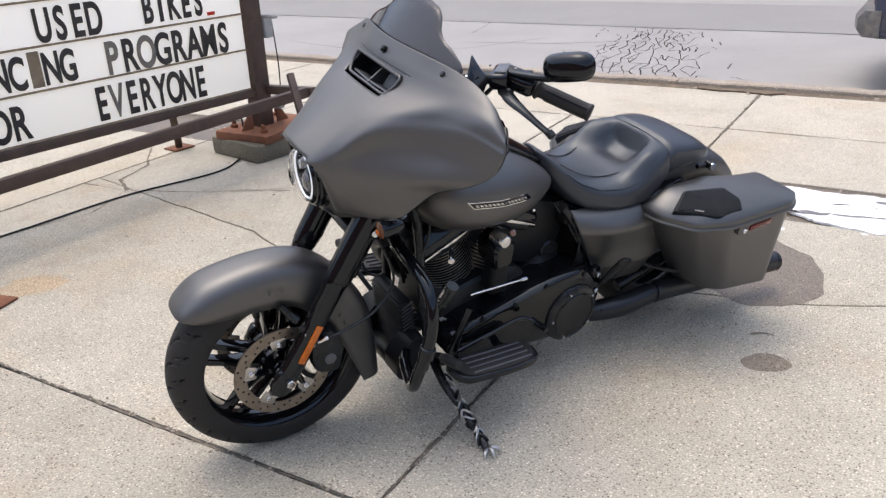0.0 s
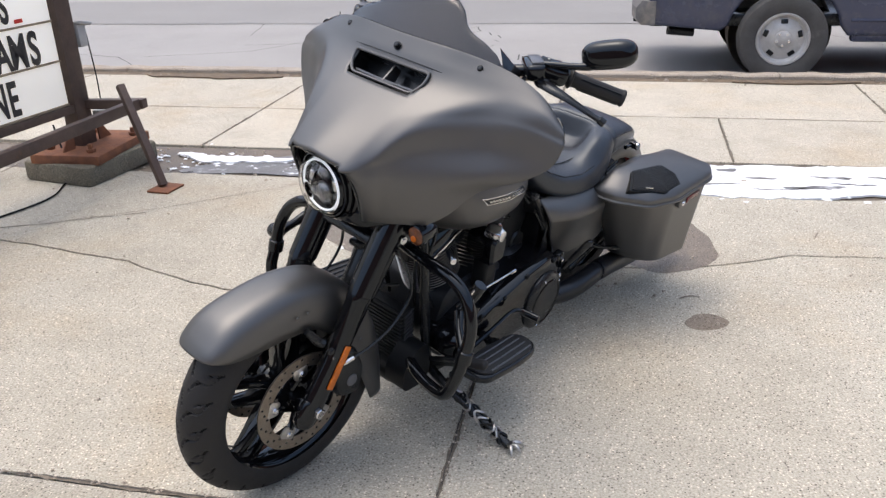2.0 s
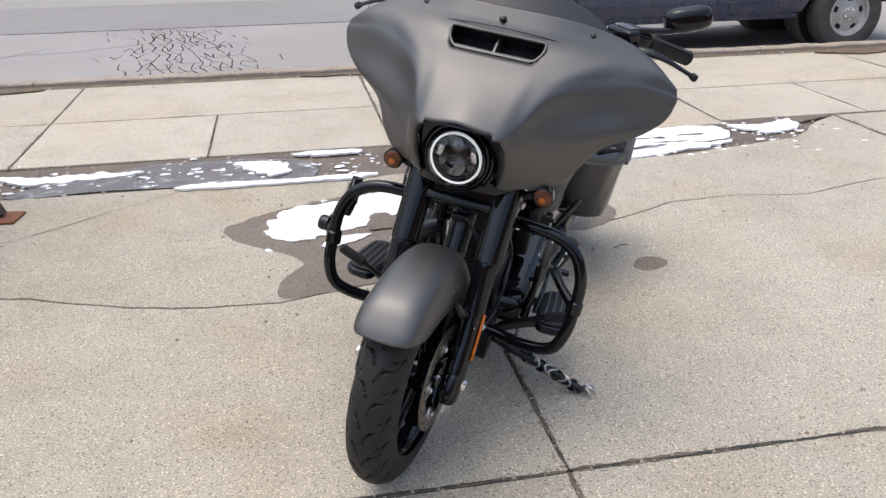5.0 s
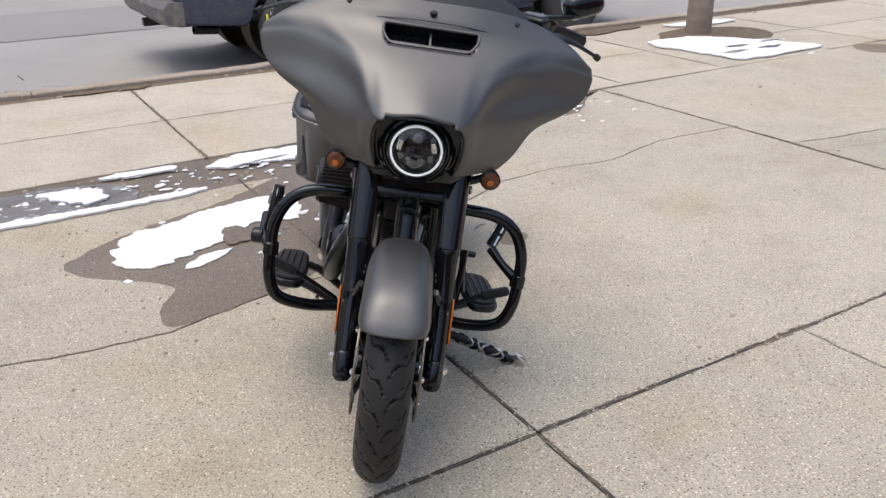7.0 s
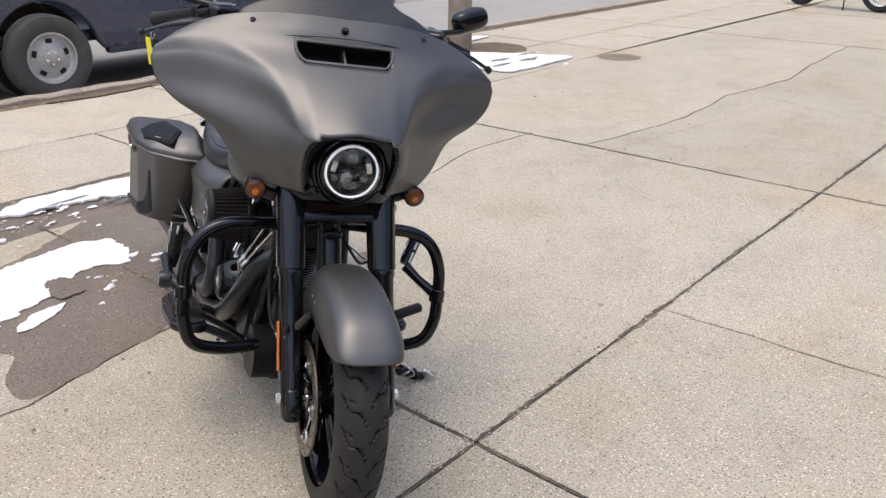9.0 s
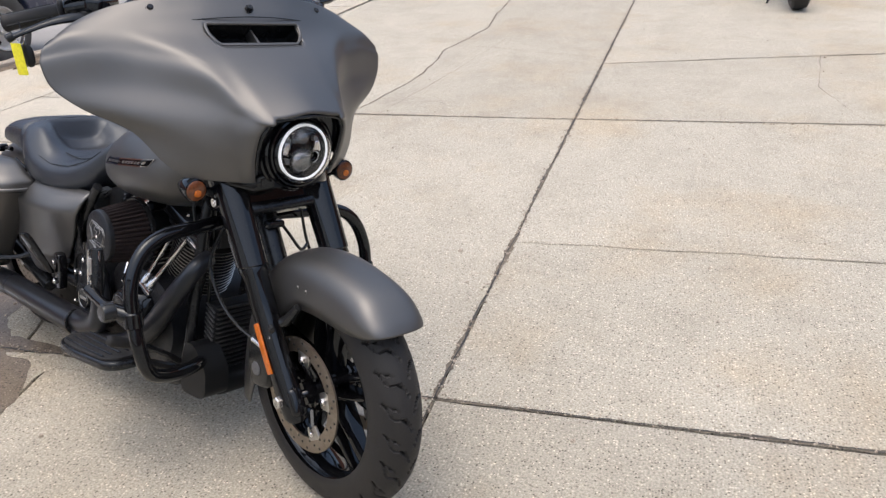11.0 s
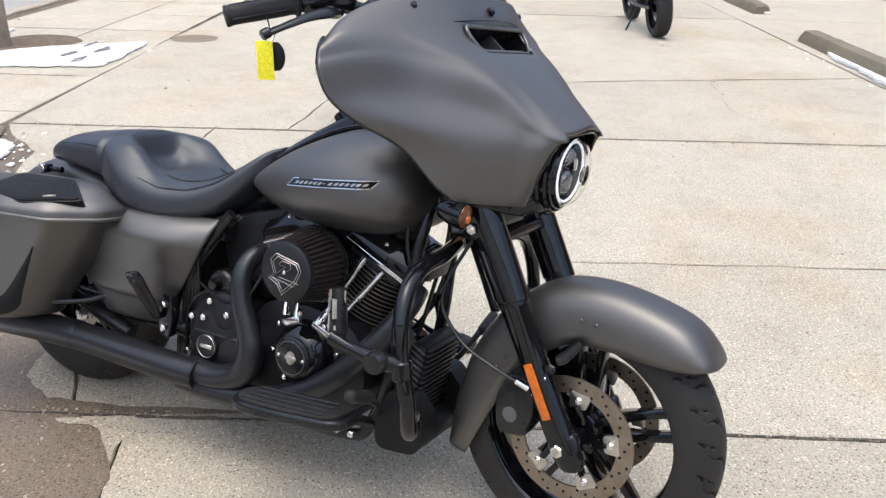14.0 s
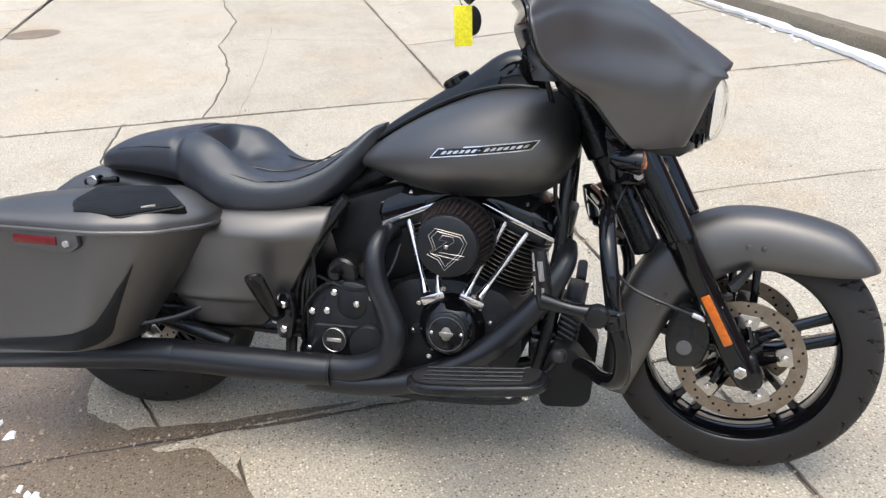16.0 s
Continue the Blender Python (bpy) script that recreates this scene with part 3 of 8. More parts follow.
# strip of mud, ice and snow between lot and pavement
strip = sheet("mud_strip", [(-5.408, 4.133), (-3.257, 4.230), (-1.157, 4.310), (0.226, 4.311), (1.261, 4.468), (1.703, 4.980), (1.605, 5.061), (-0.187, 5.032), (-2.393, 5.026), (-5.418, 4.876)], MUD, -0.012, None, "dark wet mud strip between the slabs", 0.02, 6, 1, 0.0, "structure", "mud")
sheet("grey_ice", [(-3.410, 4.469), (-2.501, 4.480), (-1.831, 4.442), (-1.683, 4.619), (-1.823, 4.832), (-2.300, 4.924), (-2.873, 4.850)], SLUSH, -0.006, None, "grey melting ice on the mud strip", 0.05, 6, 3, 0.004, "structure", "ice")


sheet("mud_strip_end", [(0.768, 4.873), (1.332, 4.901), (1.797, 4.982), (1.977, 5.098), (1.322, 5.088), (0.758, 5.065)], MUD, -0.004, None, "dark wet mud at the end of the strip", 0.01, 6, 2, 0.0, "structure", "mud")


def snow(poly, z, seed, label, wobble=0.05, lift=0.012):
    return sheet("snow_patch", poly, SNOW, z + 0.0004 * seed, None, label, wobble, 24, seed, lift, "structure", "snow")


wet = sheet("wet_patch", [(-2.201, 3.752), (-1.985, 3.920), (-1.654, 4.078), (-1.324, 4.170), (-1.115, 4.332), (-0.754, 4.441), (-0.482, 4.111), (-0.282, 3.910), (-0.245, 3.517), (-0.451, 3.362), (-0.676, 3.433), (-0.909, 3.465), (-1.054, 3.368), (-1.143, 3.264), (-1.194, 3.141), (-1.332, 3.028), (-1.567, 2.964), (-1.938, 2.900), (-1.924, 3.099), (-1.853, 3.260), (-2.043, 3.478), (-2.166, 3.592)], WET, 0.0012, None, "dark wet patch of meltwater on concrete", 0.035, 6, 11, 0.0, "structure", "wet patch")
sheet("dry_patch", [(-1.173, 3.246), (-1.198, 3.208), (-1.199, 3.141), (-1.224, 3.103), (-1.273, 3.056), (-1.303, 3.019), (-1.225, 3.008), (-1.147, 3.017), (-1.155, 3.112), (-1.164, 3.160)], CONCRETE, 0.0024, None, "dry pale patch inside the wet area", 0.008, 6, 4, 0.0, "structure", "dry patch")
sheet("damp_joint", [(-1.074, 3.311), (-1.086, 3.159), (-1.098, 3.045), (-1.100, 2.902), (-1.108, 2.683), (-1.117, 2.683), (-1.134, 2.874), (-1.142, 3.027), (-1.145, 3.160), (-1.143, 3.293)], WET, 0.0028, None, "damp dark edge along the slab joint", 0.012, 8, 6, 0.0, "structure", "wet patch")
snow([(-1.999, 3.732), (-1.889, 3.919), (-1.607, 4.012), (-1.354, 4.095), (-1.102, 4.085), (-0.998, 3.897), (-1.127, 3.709), (-1.262, 3.785), (-1.419, 3.673), (-1.537, 3.598), (-1.683, 3.542), (-1.849, 3.505), (-1.964, 3.544)], 0.003, 1, "thin melting snow on the wet concrete", 0.05, 0.005)
sheet("melt_hole", [(-1.536, 3.673), (-1.437, 3.758), (-1.360, 3.748), (-1.351, 3.672), (-1.420, 3.597), (-1.518, 3.579)], WET, 0.0094, None, "wet concrete showing through the melting snow", 0.07, 14, 9, 0.0, "structure", "wet patch")
snow([(-1.773, 3.401), (-1.655, 3.495), (-1.509, 3.522), (-1.578, 3.447), (-1.696, 3.382)], 0.003, 2, "small remnant of melting snow", 0.03, 0.004)
snow([(-1.246, 4.851), (-1.003, 4.962), (-0.755, 4.940), (-0.373, 4.928), (0.101, 4.954), (0.856, 4.994), (1.098, 4.879), (0.878, 4.563), (0.316, 4.423), (-0.159, 4.396), (-0.450, 4.502), (-0.765, 4.700), (-1.151, 4.758)], -0.008, 5, "band of white snow along the mud strip", 0.045)
snow([(1.140, 4.971), (1.443, 4.930), (1.653, 5.025), (1.617, 4.842), (1.343, 4.699), (1.244, 4.790)], -0.006, 6, "broken snow at the end of the mud strip", 0.08)
snow([(-2.406, 4.434), (-1.927, 4.414), (-1.397, 4.432), (-1.446, 4.376), (-1.929, 4.349), (-2.456, 4.360)], 0.002, 7, "thin line of snow along the slab edge", 0.03)
snow([(-3.565, 4.819), (-3.175, 4.777), (-2.732, 4.758), (-3.171, 4.628), (-3.465, 4.711)], -0.006, 8, "broken snow on the mud strip", 0.06)
snow([(-2.206, 4.832), (-1.940, 4.758), (-1.847, 4.591), (-2.021, 4.535), (-2.114, 4.684)], -0.002, 9, "broken snow on the mud strip", 0.05)
snow([(-1.869, 4.943), (-1.533, 4.962), (-1.390, 4.888), (-1.726, 4.869)], -0.006, 10, "broken snow on the mud strip", 0.04)
snow([(-4.634, 4.726), (-4.342, 4.792), (-4.097, 4.726), (-4.242, 4.646)], -0.004, 12, "broken snow by the sign's foot", 0.05)
random.seed(21)
for k in range(15):
    cx, cy = -1.0 + 0.135 * k + random.uniform(-0.04, 0.04), random.uniform(4.55, 4.88) - 0.06 * abs(k - 7) / 7
    lx, ly = random.uniform(0.05, 0.16), random.uniform(0.008, 0.028)
    sheet("grey_ice", [(cx - lx, cy), (cx - 0.3 * lx, cy - ly), (cx + 0.6 * lx, cy - 0.7 * ly), (cx + lx, cy + 0.01), (cx + 0.2 * lx, cy + ly)], SLUSH, 0.0072, None, "grey meltwater streak in the snow", 0.05, 10, 30 + k, 0.0, "structure", "ice")
for k in range(4):
    cx, cy = 4.1 + 0.25 * k, 5.5 + 0.2 * (k % 2)
    sheet("grey_ice", [(cx - 0.16, cy), (cx, cy - 0.04), (cx + 0.2, cy), (cx, cy + 0.05)], SLUSH, 0.0222, None, "grey meltwater streak in the snow", 0.06, 10, 50 + k, 0.0, "structure", "ice")
sheet("oil_stain", [(-0.412, 2.890), (-0.357, 2.977), (-0.290, 2.988), (-0.240, 2.932), (-0.275, 2.865), (-0.352, 2.844)], OILY, 0.0012, None, "brown oil stain on the concrete", 0.015, 6, 7, 0.0, "structure", "stain")
sheet("rust_stain", [(-3.62, 2.06), (-3.5, 2.0), (-3.4, 2.02), (-3.34, 2.14), (-3.36, 2.27), (-3.5, 2.26), (-3.6, 2.18)], RUSTY_STAIN, 0.0012, None, "orange rust stain beside the sign's foot plate", 0.09, 10, 3, 0.0, "structure", "stain")
sheet("tree_pit", [(4.1, 6.3), (4.3, 6.75), (4.8, 6.85), (5.4, 6.6), (5.4, 6.1), (4.9, 5.9)], SOIL, 0.001, None, "bare brown soil around the wooden post", 0.06, 6, 8, 0.0, "structure", "soil")
snow([(3.76, 6.3), (4.1, 6.4), (4.5, 6.3), (4.8, 5.9), (5.04, 5.25), (4.5, 5.2), (3.94, 5.22), (3.82, 5.8)], 0.004, 13, "flat patch of white snow on soil", 0.05)
snow([(4.7, 7.1), (5.4, 7.08), (5.7, 6.9), (5.1, 6.85)], 0.004, 14, "flat patch of white snow behind the post", 0.04)
mh = Geo()
mh.add([(5.46 + 0.24 * math.cos(a), 4.88 + 0.24 * math.sin(a), 0.002) for a in (2 * math.pi * k / 32 for k in range(32))], [tuple(range(32))])
tagged(part("manhole_cover", mh, OILY, None, "", 30, False), "round rusty manhole cover set in concrete", "manhole cover", "", "structure")

# flecks of snow and ice left round the patches
random.seed(8)
fleck = Geo()
for cx, cy, sx, sy, zf, count in ((-1.46, 3.77, 0.3, 0.2, 0.003, 24), (-1.85, 4.7, 0.6, 0.1, -0.004, 90), (-3.6, 4.68, 0.5, 0.12, -0.004, 80), (0.15, 4.52, 0.8, 0.1, -0.002, 90), (1.4, 4.8, 0.2, 0.12, -0.004, 40), (4.5, 5.8, 0.4, 0.3, 0.006, 12), (3.0, -1.45, 1.2, 0.05, 0.004, 50)):
    for _ in range(count):
        x, y = random.gauss(cx, sx), random.gauss(cy, sy)
        r, n, st = random.uniform(0.004, 0.022), 9, random.uniform(1, 2.2)
        t0 = random.uniform(-0.4, 0.4)
        ring = []
        for k in range(n):
            a = 2 * math.pi * k / n
            q = r * random.uniform(0.45, 1.2)
            u, v = q * st * math.cos(a), q * math.sin(a)
            ring.append((x + u * math.cos(t0) - v * math.sin(t0), y + u * math.sin(t0) + v * math.cos(t0)))
        fleck.add([(px, py, zf) for px, py in ring] + [(x + 0.7 * (px - x), y + 0.7 * (py - y), zf + 0.005) for px, py in ring], [(k, (k + 1) % n, n + (k + 1) % n, n + k) for k in range(n)] + [tuple(range(n, 2 * n))])
tagged(part("snow_flecks", fleck, SNOW, None, "", 50, False), "scattered flecks of melting snow and ice", "snow", "", "stuff")

# alligator cracks and seams in the asphalt
random.seed(12)
cr = Geo()


def ribbon(points, w, z):
    pts = polyline(points, 0.03, 0.08, random.random() * 50)
    left, right = [], []
    for i, p in enumerate(pts):
        a, b = Vector(pts[max(i - 1, 0)]), Vector(pts[min(i + 1, len(pts) - 1)])
        nrm = Vector((-(b - a).y, (b - a).x)).normalized() * w * random.uniform(0.4, 1.0)
        left.append((p[0] + nrm.x, p[1] + nrm.y, z))
        right.append((p[0] - nrm.x, p[1] - nrm.y, z))
    n = len(pts)
    cr.add(left + right, [(i, i + 1, n + i + 1, n + i) for i in range(n - 1)])


for x0 in range(-40, 40, 8):
    ribbon([(x0, 11.78), (x0 + 8, 11.78)], 0.02, ROADZ + 0.003)
    ribbon([(x0, 7.92), (x0 + 8, 7.94)], 0.012, ROADZ + 0.003)
knots = {}
for i in range(-14, 15):
    for j in range(15):
        y = 7.8 + 0.275 * j + random.gauss(0, 0.07)
        knots[i, j] = (-2.72 - 0.19 * (y - 8.3) + (0.115 * i + (0.057 if j % 2 else 0)) * (1 - 0.08 * (y - 8.3)) + random.gauss(0, 0.022), y)


def crazed(i, j):
    """How crazed the asphalt is at a knot."""
    return 1.05 - abs(i) / (9.5 - 0.25 * j)


for (i, j), p in knots.items():
    for q, odds in (((i + 1, j), 0.45), ((i, j + 1), 0.75), ((i + (1 if j % 2 else -1), j + 1), 0.3)):
        if q in knots and random.random() < odds * max(0.12, min(1.0, 1.8 * crazed(i, j))) - (0.12 if abs(i) > 10 else 0):
            ribbon([p, knots[q]], random.uniform(0.006, 0.012), ROADZ + 0.003)
for k in range(14):
    x, y = random.uniform(-12, 12), random.uniform(8.1, 13)
    a = random.uniform(-0.5, 0.5)
    ribbon([(x, y), (x + 1.3 * math.cos(a), y + 1.3 * math.sin(a)), (x + 2.4 * math.cos(a * 2), y + 2.4 * math.sin(a * 2))], 0.008, ROADZ + 0.003)
tagged(part("asphalt_cracks", cr, TAR, None, "", 30, False), "dark branching cracks in the old asphalt", "cracks", "", "stuff")

# dirt that fills the joints and cracks
def filled(points, w, seed, amp=0.008, mat=DIRT, step=0.016, z=0.002):
    """An uneven band of dirt along a joint, wider where the edges have crumbled."""
    pts = polyline(points, amp, step, seed)
    left, right = [], []
    for i, p in enumerate(pts):
        a, b = Vector(pts[max(i - 1, 0)]), Vector(pts[min(i + 1, len(pts) - 1)])
        nrm = Vector((-(b - a).y, (b - a).x)).normalized()
        slow = noise.noise(Vector((p[0] * 2.3 + seed, p[1] * 2.3, 1.0)))
        for out, sg in ((left, 1), (right, -1)):
            k = 0.9 * w * (0.7 + 1.3 * max(-0.5, slow) + 1.2 * noise.noise(Vector((p[0] * 23, p[1] * 23, seed + sg * 4.0))) + 1.5 * max(0, noise.noise(Vector((p[0] * 48, p[1] * 48, seed - sg)))) )
            out.append((p[0] + sg * nrm.x * max(k, 0.0005), p[1] + sg * nrm.y * max(k, 0.0005), z))
    n = len(pts)
    g = Geo()
    g.add(left + right, [(i, n + i, n + i + 1, i + 1) for i in range(n - 1)])
    return tagged(part("joint_dirt", g, mat, None, "", 30, False), "dark dirt packed into a joint in the concrete", "joint", "", "structure")


for q, (pts, w) in enumerate((
        ([(-8.0, J(-8)), (-1.14, J(-1.14))], 0.007), ([(-1.14, J(-1.14)), (2.05, J(2.05))], 0.009), ([(2.05, J(2.05)), (5.0, J(5)), (9.2, J(9.2))], 0.011), ([(9.2, J(9.2)), (20, 1.63)], 0.01),
        ([(-1.14, -1.5), (-1.14, J(-1.14))], 0.006), ([(-1.14, J(-1.14)), (-1.15, 3.0), (-1.16, 4.5)], 0.006),
        ([(2.1, -1.5), (2.08, 0.0), (2.05, J(2.05))], 0.008), ([(2.05, J(2.05)), (2.05, 2.6), (2.06, 3.22), (2.04, 4.2), (2.03, 5.06)], 0.009),
        ([(3.72, J(3.7)), (3.95, 0.5), (4.3, -1.5)], 0.006), ([(8.0, -1.5), (8.0, 5.14)], 0.01), ([(11.2, -1.5), (11.2, 5.14)], 0.01), ([(-4.6, -1.5), (-4.6, 4.5)], 0.006), ([(5.0, 5.12), (8.0, 5.16), (14, 5.16)], 0.012))):
    filled(pts, w, q + 0.5)
    filled(pts, w * 0.42, q + 60.5, 0.01, TAR, 0.016, 0.0035)
for q, (pts, w) in enumerate((
        (west, 0.003), (east, 0.0018), (front, 0.0016), (far, 0.006), ([(1.864, 3.020), (3.387, 2.820), (4.903, 2.681)], 0.0015), ([(3.96, J(3.96)), (4.198, 2.318), (4.406, 2.717), (4.492, 3.176)], 0.003),
        ([(-3.611, 3.565), (-3.148, 3.838), (-2.485, 4.360)], 0.003), ([(-4.607, 3.308), (-4.204, 3.324), (-3.726, 3.494), (-3.234, 3.740)], 0.005), ([(-4.867, 4.106), (-4.518, 3.768), (-4.433, 3.458), (-4.204, 3.324)], 0.009), ([(-4.204, 3.324), (-4.058, 2.947), (-4.197, 2.557)], 0.004), ([(2.089, -0.118), (3.000, 0.061), (4.019, -0.062)], 0.002), ([(5.632, 1.652), (5.960, 0.498), (5.568, -0.703)], 0.003))):
    filled(pts, w, q + 20.5, 0.012 if w > 0.0021 else 0.02)
for q, (pts, w) in enumerate((
        ([(-17, MIDY), (-3.6, MIDY), (4, MIDY), (17, MIDY)], 0.006), *[([(-1.195 + 2.36 * k, BACK if k < 1 else 5.1), (-1.195 + 2.36 * k, 7.33)], 0.011) for k in range(-3, 5)], *[([(-0.015 + 2.36 * k, BACK if k < 1 else 5.1), (-0.015 + 2.36 * k, MIDY)], 0.007) for k in range(-3, 5)])):
    filled(pts, w, q + 40.5, 0.006)

# grit and pebbles
random.seed(3)
grit = Geo()


def pebble(x, y, z, r):
    k = 6
    rot = random.uniform(0, 6.28)
    v = [(x + r * random.uniform(0.7, 1.2) * math.cos(rot + a), y + r * random.uniform(0.7, 1.2) * math.sin(rot + a), z) for a in (2 * math.pi * i / k for i in range(k))]
    v += [(x + 0.55 * (a - x), y + 0.55 * (b - y), z + r * random.uniform(0.5, 0.8)) for a, b, _ in v]
    grit.add(v, [(i, (i + 1) % k, k + (i + 1) % k, k + i) for i in range(k)] + [tuple(range(k, 2 * k))])


for _ in range(420):
    pebble(random.uniform(-5, 6), random.uniform(-0.6, 4.4), 0.0, abs(random.gauss(0, 0.004)) + 0.0015)
for _ in range(260):
    pebble(random.gauss(-1.4, 0.5), random.gauss(3.6, 0.35), 0.0015, abs(random.gauss(0, 0.004)) + 0.002)
for _ in range(500):
    pebble(random.uniform(-5, 2), random.uniform(4.42, 5.02), -0.01, abs(random.gauss(0, 0.007)) + 0.003)
for _ in range(300):
    pebble(random.uniform(-9, 9), random.uniform(7.19, 7.44), -0.004, abs(random.gauss(0, 0.007)) + 0.003)
for x in range(-46, 80):
    for _ in range(4):
        pebble(x * 0.1 + random.uniform(0, 0.1), J(x * 0.1) + random.gauss(0, 0.013), 0.002, random.uniform(0.003, 0.008))
        pebble(-1.14 + random.gauss(0, 0.012), random.uniform(-1.4, 4.4), 0.002, random.uniform(0.002, 0.006))
        pebble(2.05 + random.gauss(0, 0.015), random.uniform(-1.4, 5.1), 0.002, random.uniform(0.003, 0.008))
tagged(part("grit", grit, KERB, None, "", 30, False), "loose grit and small stones on the paving", "grit", "", "stuff")
for tx, ty, ta in ((-0.38, 3.12, 0.3), (0.25, 3.88, 1.2)):
    d = Vector((math.cos(ta), math.sin(ta), 0))
    g = tube([Vector((tx, ty, 0.003)) - d * 0.04, Vector((tx, ty, 0.008)) + Vector((0, 0.006, 0)), Vector((tx, ty, 0.004)) + d * 0.045], [0.002, 0.003, 0.001], 6, 3)
    tagged(part("twig", g, WOOD), "short dry brown twig on the concrete", "twig")

# concrete parking stop with snow along its foot
def parking_stop(x0, x1, y):
    rows = []
    n = int((x1 - x0) / 0.07)
    for i in range(n + 1):
        x = x0 + (x1 - x0) * i / n
        e = 0.03 if i in (0, n) else 0.0
        w = 0.014 * noise.noise(Vector((x * 6, 1, 0))) + 0.01 * noise.noise(Vector((x * 21, 2, 0)))
        yy = y - 0.045 * (x - 2) * 0.3
        rows.append([(x, yy + 0.07, 0.0), (x, yy + 0.055 + w, 0.09 - e), (x, yy + 0.03 + w, 0.125 - e + w), (x, yy - 0.1, 0.135 - e + 0.5 * w), (x, yy - 0.14 + w, 0.11 - e), (x, yy - 0.17, 0.0)])
    return rings(rows)


tagged(part("parking_stop", parking_stop(1.2, 6.35, -1.67), MOSSY), "long weathered mossy concrete parking stop", "parking stop")
tagged(part("parking_stop", parking_stop(8.6, 12.0, -1.85), MOSSY), "weathered concrete parking stop beyond a gap", "parking stop")
snow([(1.279, -1.278), (2.599, -1.436), (4.033, -1.546), (5.065, -1.604), (6.312, -1.720), (6.314, -1.801), (4.034, -1.678), (1.286, -1.408)], 0.002, 15, "narrow line of snow along the parking stop", 0.05, 0.03)
snow([(8.838, -1.964), (10.324, -1.953), (12.261, -2.111), (12.268, -2.268), (8.843, -2.119)], 0.002, 16, "narrow line of snow along the parking stop", 0.06, 0.03)
steps = thing("brick_step", "low red brick step by the lot", "step", pose(11.0, -3.9, 0))
for i in range(9):
    for j in range(2):
        part("brick", block((0.2, 0.1, 0.065), 0.006, 1).moved(pose(0.21 * i + 0.1 * j, 0, 0.036 + 0.073 * j)), BRICK, steps)
# ---- letter sign ----
SD = Vector((-0.118, -0.993, 0))
SIGN = Matrix.Translation((-4.02, 4.34, 0)) @ Matrix.Scale(0.968, 4) @ Matrix(((SD.x, -SD.y, 0, 0), (SD.y, SD.x, 0, 0), (0, 0, 1, 0), (0, 0, 0, 1)))
# in the sign's own space: x runs along the board away from its end post, -y... y points to the lot, z up
sign = thing("letter_sign", "changeable-letter marquee sign on a brown steel frame", "sign", SIGN)
LEN, TOP = 3.6, 2.1
part("panel", block((LEN, 0.03, TOP - 0.46), 0.004).moved(pose(LEN / 2, -0.02, (TOP + 0.46) / 2)), SIGNGLOW, sign, "yellowed white translucent letter panel")
for zz in (0.462, 0.735, 0.978, 1.22, 1.46, 1.7, 1.94):
    part("letter_track", block((LEN, 0.012, 0.012), 0.002, 1).moved(pose(LEN / 2, 0.0, zz)), TRACK, sign)
part("end_post", block((0.13, 0.11, TOP + 0.1), 0.004).moved(pose(-0.085, -0.03, (TOP + 0.2) / 2 + 0.07)), RUSTY, sign, "brown painted steel post")
part("end_post", block((0.1, 0.11, TOP + 0.1), 0.004).moved(pose(LEN + 0.06, -0.03, (TOP + 0.2) / 2 + 0.07)), RUSTY, sign, "brown painted steel post")
part("bottom_rail", block((LEN + 0.1, 0.09, 0.05), 0.004).moved(pose(LEN / 2, -0.03, 0.425)), RUSTY, sign)
part("top_rail", block((LEN + 0.1, 0.09, 0.08), 0.004).moved(pose(LEN / 2, -0.03, TOP + 0.04)), RUSTY, sign)


def beam(a, b, w, h, name="beam", mat=RUSTY, owner=None):
    a, b = Vector(a), Vector(b)
    m = Matrix.Translation((a + b) / 2) @ (b - a).to_track_quat("X", "Z").to_matrix().to_4x4()
    return part(name, block(((b - a).length, w, h), 0.004).moved(m), mat, owner if owner is not None else sign)


beam((-0.12, -0.1, 0.43), (-0.2, 0.42, 0.44), 0.06, 0.06, "outrigger")
beam((-0.17, 0.38, 0.44), (2.9, 0.4, 0.36), 0.05, 0.07, "front_beam")
beam((-0.17, -0.5, 0.42), (2.9, -0.5, 0.4), 0.05, 0.07, "rear_beam")
beam((-0.12, -0.1, 0.44), (-0.12, -0.5, 0.44), 0.06, 0.06, "outrigger")
beam((0.0, 0.42, 0.6), (0.13, 0.72, 0.02), 0.045, 0.045, "strut")
part("foot_plate", block((0.17, 0.15, 0.012), 0.003).moved(pose(0.14, 0.74, 0.008)), RUST, sign, "rusty steel foot plate")
beam((0.35, -0.5, 0.42), (0.25, -0.62, 0.02), 0.05, 0.05, "strut")
part("foot_plate", block((0.17, 0.15, 0.012), 0.003).moved(pose(0.25, -0.62, 0.008)), RUST, sign, "rusty steel foot plate")
beam((2.45, 0.4, 0.38), (2.4, 0.85, 0.02), 0.05, 0.05, "strut")
part("foot_plate", block((0.2, 0.2, 0.012), 0.003).moved(pose(2.42, 0.88, 0.008, 0, 0, 20)), RUST, sign, "rusty steel foot plate")
part("base_plate", block((0.62, 0.48, 0.06), 0.006).moved(pose(-0.12, 0.0, 0.15, 0, 0, 8)), RUST, sign, "thick rusty steel base plate")
part("footing", prism(rounded([(-0.46, -0.25), (0.2, -0.3), (0.24, 0.26), (-0.43, 0.28)], 0.05), 0.13, 0.02, "z", 0.062), MOSSY, sign, "mossy concrete footing")
